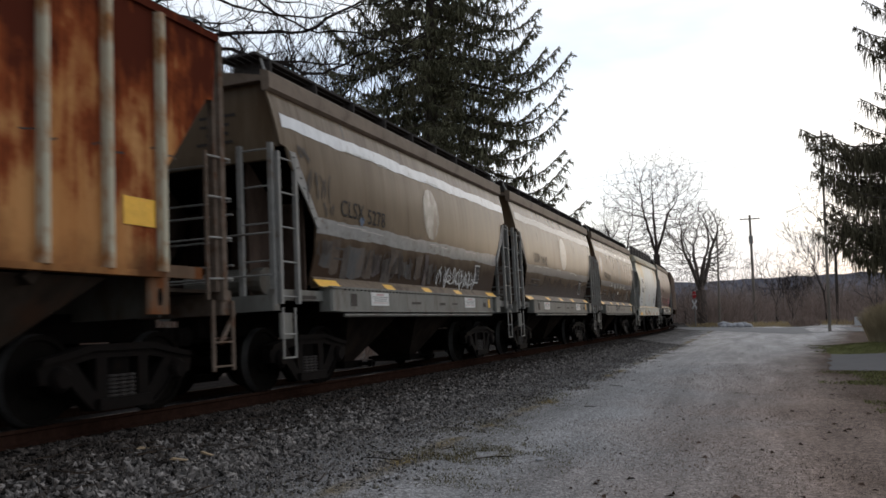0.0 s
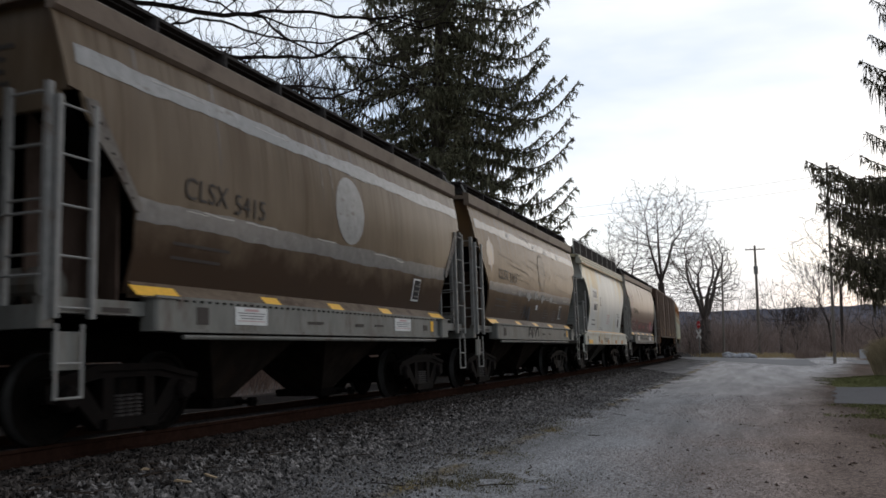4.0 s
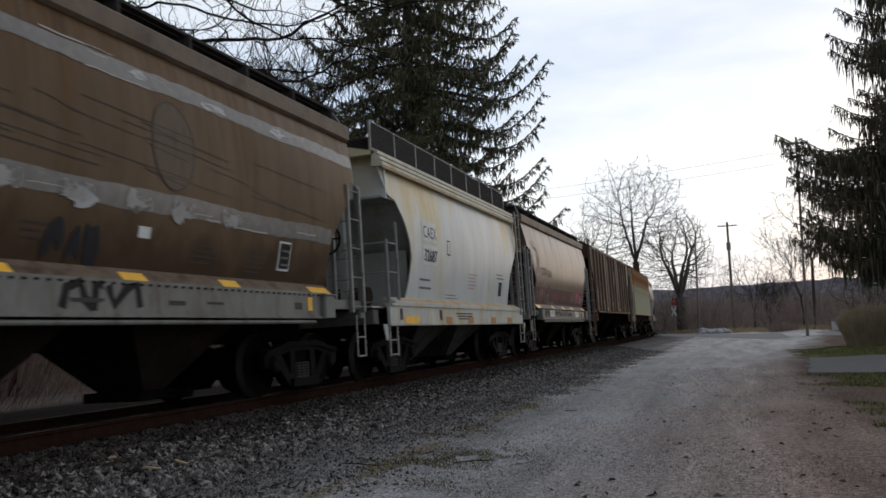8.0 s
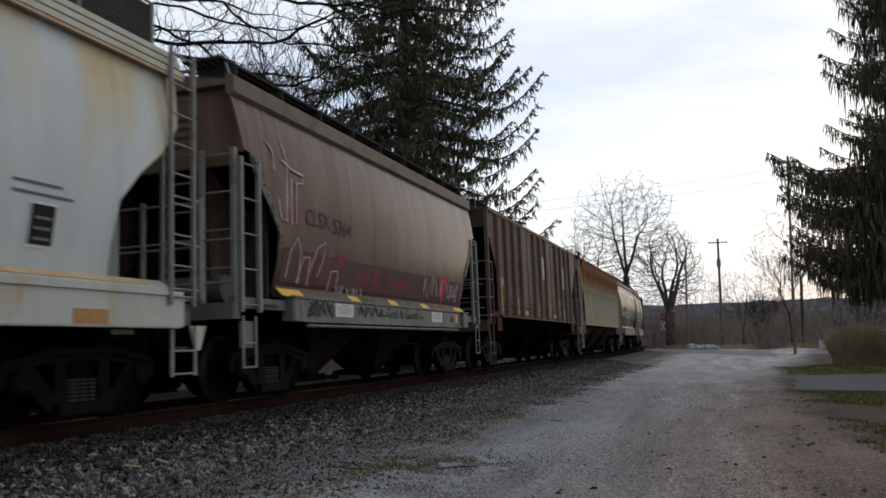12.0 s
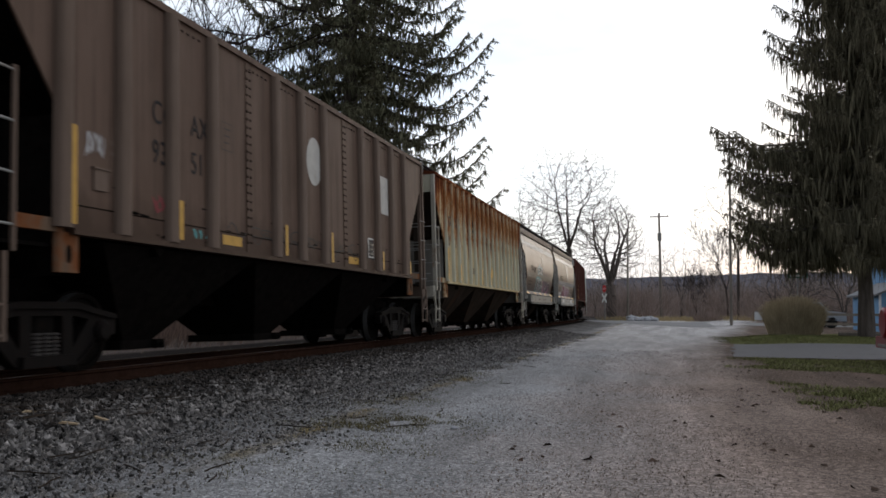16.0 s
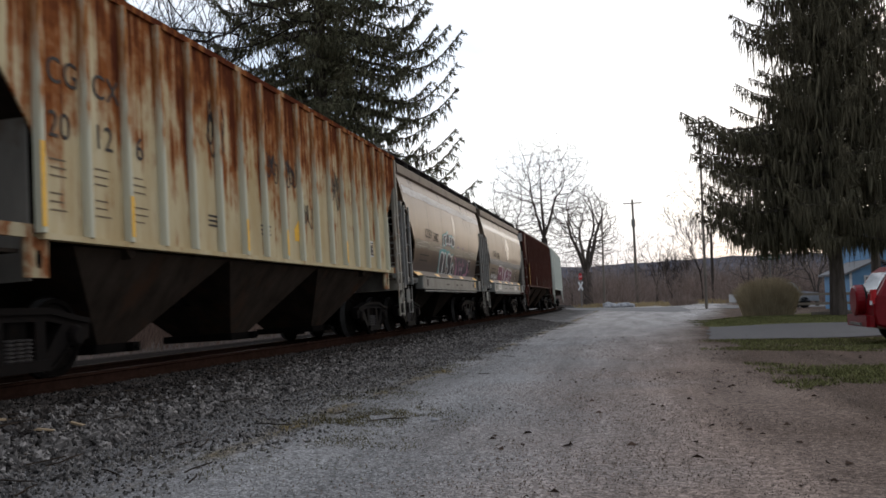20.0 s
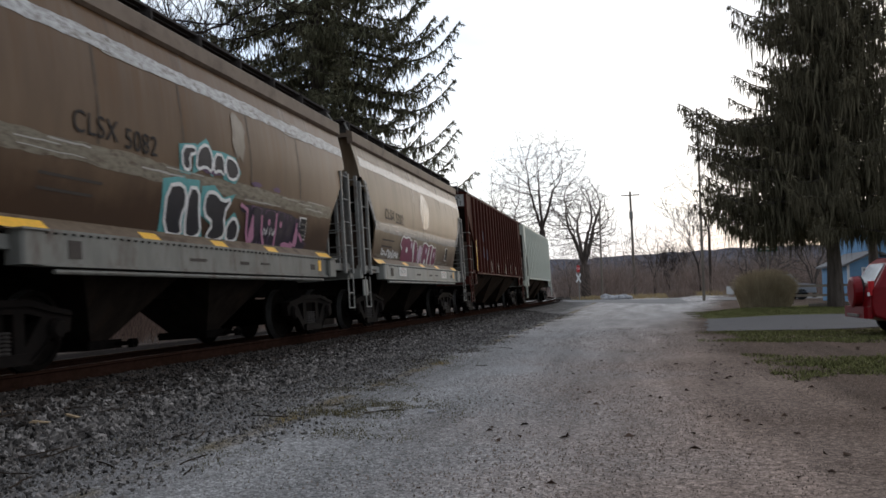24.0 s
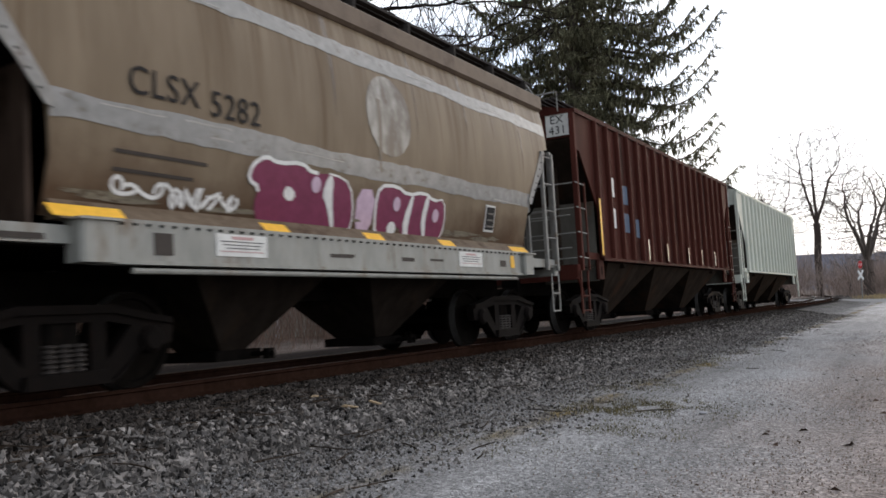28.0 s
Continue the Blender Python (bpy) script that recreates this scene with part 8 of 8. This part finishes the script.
def suv(x, y, yaw):
    """Red sport utility car seen from behind, spare wheel on its tail; y to its front."""
    car = thing("parked_suv", "parked red sport utility car with a spare wheel", "car", at=pose(x, y, rise(x, y), 0, 0, yaw) @ Matrix.Scale(1.06, 4))
    prof = [(0.05, 0.42), (0.0, 0.62), (0.02, 0.95), (0.10, 1.05), (0.38, 1.52), (0.55, 1.64), (1.4, 1.69), (2.3, 1.62), (3.05, 1.06), (4.1, 0.92), (4.32, 0.70), (4.30, 0.40), (3.9, 0.28), (0.4, 0.30)]
    bm = bmesh.new()
    n = len(prof)
    ring = []
    for k, (xx, sc) in enumerate(((-0.90, 0.0), (-0.86, 0.04), (0.86, 0.04), (0.90, 0.0))):
        row = []
        for a, b in prof:
            tuck = max(0, b - 1.0) * 0.30
            px = math.copysign(max(0.1, abs(xx) - tuck), xx)
            inset = 0.03 if abs(xx) > 0.88 else 0.0
            row.append(bm.verts.new((px, a + inset * (1 if a < 2 else -1), b - inset * (1 if b > 1 else -1))))
        ring.append(row)
    for r0, r1 in zip(ring, ring[1:]):
        for i in range(n):
            bm.faces.new((r0[i], r0[(i + 1) % n], r1[(i + 1) % n], r1[i]))
    bm.faces.new(ring[0])
    bm.faces.new(ring[-1][::-1])
    bmesh.ops.recalc_face_normals(bm, faces=bm.faces)
    me = bpy.data.meshes.new("body")
    bm.to_mesh(me)
    bm.free()
    part("body", me, "carred", car)
    part("rear_window", Build().add([(-0.66, 0.13, 1.10), (0.66, 0.13, 1.10), (0.60, 0.385, 1.50), (-0.60, 0.385, 1.50)], [(0, 1, 2, 3)]), "glass_pale", car, "rear window with the sky's reflection in its pale colour", at=Matrix.Translation((0, -0.02, 0.012)))
    for s in (-1, 1):
        part("side_window", Build().add([(s * 0.885, 0.50, 1.12), (s * 0.885, 2.75, 1.12), (s * 0.76, 2.25, 1.54), (s * 0.76, 0.72, 1.54)], [(0, 1, 2, 3)]), "glass_dark", car)
        part("tail_lamp", Build().box(s * 0.80, 0.03, 1.0, 0.16, 0.10, 0.30, bev=0.03), "signred", car, "red and clear tail lamp")
        part("lamp_lens", Build().box(s * 0.80, -0.022, 0.88, 0.12, 0.02, 0.08), "trim", car)
        for yy in (0.85, 3.42):
            wh = part("wheel", Build().rev([(-0.11, 0.0), (-0.11, 0.26), (-0.10, 0.34), (0.08, 0.34), (0.10, 0.31), (0.10, 0.22)], (s * 0.80, yy, 0.34), (s, 0, 0), 22), "tyre", car, "black tyre")
            part("rim", Build().rev([(0.09, 0.22), (0.07, 0.2), (0.10, 0.06), (0.10, 0)], (s * 0.80, yy, 0.34), (s, 0, 0), 14), "ladder", wh)
        part("roof_rail", Build().tube((s * 0.62, 0.6, 1.70), (s * 0.62, 2.2, 1.70), 0.025, n=6), "tyre", car)
    part("bumper", Build().box(0, -0.03, 0.50, 1.72, 0.20, 0.24, bev=0.06), "carred", car)
    part("bumper_step", Build().box(0, -0.10, 0.44, 0.9, 0.14, 0.05), "ladder", car)
    spare = part("spare_cover", Build().rev([(0, 0.0), (0.0, 0.28), (0.03, 0.335), (0.17, 0.345), (0.19, 0.30)], (-0.05, -0.17, 0.92), (0, 1, 0), 26), "carred", car, "red hard spare wheel cover")
    part("spare_tyre", Build().rev([(0, 0.33), (0.09, 0.35), (0.12, 0.30)], (-0.05, -0.06, 0.92), (0, 1, 0), 26), "tyre", spare)
    return car


suv(4.86, 21.1, -90)


def far_pickup(x, y, yaw):
    car = thing("parked_pickup", "white pickup truck parked behind the bush", "car", at=pose(x, y, rise(x, y), 0, 0, yaw))
    part("body", Build().prism([(0, 0.45), (0, 1.0), (2.0, 1.0), (2.1, 1.1), (2.5, 1.7), (3.7, 1.7), (4.2, 1.12), (5.3, 1.0), (5.35, 0.45)], -0.92, 0.92), "carwhite", car)
    for s in (-1, 1):
        part("side_window", Build().box(s * 0.925, 3.1, 1.4, 0.01, 1.2, 0.4), "glass_dark", car)
        for yy in (1.0, 4.4):
            part("wheel", Build().rev([(-0.1, 0), (-0.1, 0.36), (0.1, 0.36), (0.1, 0)], (s * 0.82, yy, 0.36), (s, 0, 0), 16), "tyre", car)
    return car


far_pickup(6.15, 60, -80)


# loose stones of the bank, leaves, twigs
def stones(count, seed):
    """Broken stones, coarse on the bank and thinning out over the lane."""
    rng = random.Random(seed)
    out = {"stone": ([], []), "stone_dark": ([], [])}
    chunk = [(0, 1, 3), (1, 2, 3), (2, 0, 3), (1, 0, 4), (2, 1, 4), (0, 2, 4)]
    for _ in range(count):
        y = 1.5 - 4.0 * rng.random() ** 4 + 42 * rng.random() ** 1.9
        u = rng.random()
        x = -6.55 + 3.7 * u ** 1.2
        thin = u + 0.16 * noise.noise(Vector((x * 0.8, y * 0.8, 0)))
        if thin > 0.66 and rng.random() < (thin - 0.66) * 3.4:
            continue
        base = max(rise(x, y), rail_point(y, x - TX, 0).z - (0.21 if x < -6.0 else 9))
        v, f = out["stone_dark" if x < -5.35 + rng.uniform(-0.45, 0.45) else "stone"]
        s = rng.choice((0.011, 0.015, 0.020, 0.026, 0.034)) * rng.uniform(0.85, 1.2) * (1.0 if u < 0.62 else 0.6)
        q = Euler((rng.uniform(0, 6), rng.uniform(0, 6), rng.uniform(0, 6))).to_matrix()
        k = len(v)
        for p in ((1.1, 0, 0), (-0.6, 0.95, 0), (-0.6, -0.95, 0), (0.1, 0, 0.85), (-0.1, 0, -0.85)):
            w = q @ (Vector(p) * s * rng.uniform(0.6, 1.35))
            v.append((x + w.x, y + w.y, base + s * 0.4 + w.z))
        f += [tuple(k + i for i in t) for t in chunk]
    tagged(fast("ballast_stones", *out["stone"], "stone"), "loose grey crushed stones on the bank of the track", "gravel", kind="stuff")
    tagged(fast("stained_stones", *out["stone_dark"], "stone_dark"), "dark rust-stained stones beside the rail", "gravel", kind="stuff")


stones(150000, 3)


def gravel(count, seed):
    rng = random.Random(seed)
    kinds = {"pebble": ([], []), "pebble_red": ([], [])}
    for _ in range(count):
        y = 2.5 - 4.0 * rng.random() ** 4 + 24 * rng.random() ** 1.8
        x = rng.uniform(-4.4, 3.2)
        s = rng.uniform(0.003, 0.009) * (1.5 if x < -3.0 else 1.0)
        z = rise(x, y)
        v, f = kinds["pebble_red" if x > rng.uniform(-2.6, -0.6) else "pebble"]
        k = len(v)
        a = rng.uniform(0, 6)
        v += [(x + s * math.cos(a + t), y + s * math.sin(a + t), z) for t in (0, 2.1, 4.2)] + [(x, y, z + s * 0.9 + 0.006)]
        f += [(k, k + 1, k + 3), (k + 1, k + 2, k + 3), (k + 2, k, k + 3)]
    tagged(fast("lane_gravel", *kinds["pebble"], "pebble"), "fine loose gravel scattered over the lane", "gravel", kind="stuff")
    tagged(fast("lane_grit", *kinds["pebble_red"], "pebble_red"), "reddish grit scattered over the lane", "gravel", kind="stuff")


gravel(60000, 6)


def leaves(count, seed):
    rng = random.Random(seed)
    v, f = [], []
    for _ in range(count):
        y = 3.5 + 22 * rng.random() ** 1.5
        x = rng.uniform(-1.6, 4.8)
        z = rise(x, y) + 0.012
        s, a = rng.uniform(0.014, 0.055), rng.uniform(0, 6)
        c, q = math.cos(a), math.sin(a)
        k = len(v)
        v += [(x - c * s, y - q * s, z), (x + q * s * 0.5, y - c * s * 0.5, z + rng.uniform(0.0, 0.03)), (x + c * s, y + q * s, z), (x - q * s * 0.5, y + c * s * 0.5, z + rng.uniform(0.0, 0.03))]
        f.append((k, k + 1, k + 2, k + 3))
    tagged(fast("fallen_leaves", v, f, "leaf"), "dead brown leaves scattered on the lane", "leaves", kind="stuff")


leaves(300, 8)


def twigs(count, seed):
    """Dead twigs caught among the stones beside the rail and on the lane."""
    rng = random.Random(seed)
    segs = []
    for k in range(count):
        y = 3 + 30 * rng.random() ** 1.7
        x = rng.gauss(-5.7, 0.35) if k % 4 else rng.uniform(-4.8, -2.5)
        z = max(rise(x, y), rail_point(y, x - TX, 0).z - (0.21 if x < -6.0 else 9)) + 0.035
        a, ln = rng.uniform(0.9, 2.3) if k % 3 else rng.uniform(0, 3.1), rng.uniform(0.10, 0.5)
        p = Vector((x, y, z))
        for _ in range(3):
            q = p + Vector((math.cos(a), math.sin(a), 0)) * ln / 3
            segs.append((p, q, 0.007, 0.005))
            p, a = q, a + rng.uniform(-0.4, 0.4)
    v, f = tube_mesh(segs, 4)
    tagged(fast("dead_twigs", v, f, "stick"), "dark dead twigs lying among the stones", "twigs", kind="stuff")


twigs(220, 14)


def moss(zones, seed):
    """Low blades of straw and moss where the stones meet the lane."""
    rng = random.Random(seed)
    v, f = [], []
    for cx, cy, a, b, count in zones:
        for _ in range(count):
            x, y = rng.gauss(cx, a), rng.gauss(cy, b)
            if noise.noise(Vector((x * 2.5, y * 2.5, 9))) < -0.12:
                continue
            z, t, w, h = rise(x, y), rng.uniform(0, 6.28), rng.uniform(0.003, 0.007), rng.uniform(0.008, 0.03)
            ln = rng.uniform(0.01, 0.05)
            k = len(v)
            v += [(x - math.sin(t) * w, y + math.cos(t) * w, z), (x + math.sin(t) * w, y - math.cos(t) * w, z), (x + math.cos(t) * ln, y + math.sin(t) * ln, z + h)]
            f.append((k, k + 1, k + 2))
    tagged(fast("moss_patch", v, f, "moss"), "straw and moss patches at the foot of the stones", "moss", kind="stuff")


moss([(-2.95, 8.6, 0.5, 0.45, 5000), (-3.4, 10.6, 0.4, 0.5, 2500), (-2.6, 7.0, 0.35, 0.25, 1500), (-3.5, 14.5, 0.4, 1.6, 3000), (-3.2, 6.1, 0.5, 0.3, 1500)], 77)


def chips():
    for x, y, yaw, ln in ((-5.03, 6.52, 25, 0.17), (-5.0, 6.9, -12, 0.20), (-5.5, 6.6, 60, 0.12)):
        ob = part("wood_chip", Build().prism([(-ln / 2, 0), (ln / 2 - 0.02, 0.004), (ln / 2, 0.014), (-ln / 2 + 0.03, 0.02)], -0.014, 0.014, "y"), "chip", at=pose(x, y, rise(x, y) + 0.035, 4, 6, yaw))
        tagged(ob, "pale splinter of wood lying on the stones", "wood chip", "wood chips")
    me = bpy.data.meshes.new("pebble")
    bm = bmesh.new()
    bmesh.ops.create_icosphere(bm, subdivisions=2, radius=0.03)
    for q in bm.verts:
        q.co.x *= 1.3
        q.co.z *= 0.6
    bm.to_mesh(me)
    bm.free()
    tagged(part("pebble", me, "rockpale", at=pose(-2.1, 8.4, rise(-2.1, 8.4) + 0.012, 0, 0, 20)), "white pebble lying on the lane", "pebble")


chips()


# movement
def car_pose(y, half):
    """A car on its two trucks, which stand on the curve of the track."""
    (xa, ya, _), (xb, yb, _) = track_at(y - half), track_at(y + half)
    return pose((xa + xb) / 2, (ya + yb) / 2, TZ, 0, -CANT, math.degrees(math.atan2(xa - xb, yb - ya)))


def motions():
    for car, y in CARS:
        half = max(abs(ob.matrix_basis.translation.y) for ob in car.children if ob.name.startswith("truck_bolster"))
        walk(car, [(t, car_pose(y - travel(t), half)) for t in range(29)])
    n = 190
    for w, a in AXLES:
        walk(w, [(28 * i / n, pose(0, a, 0.457, math.degrees(travel(28 * i / n) / 0.457), 0, 0)) for i in range(n + 1)])


motions()
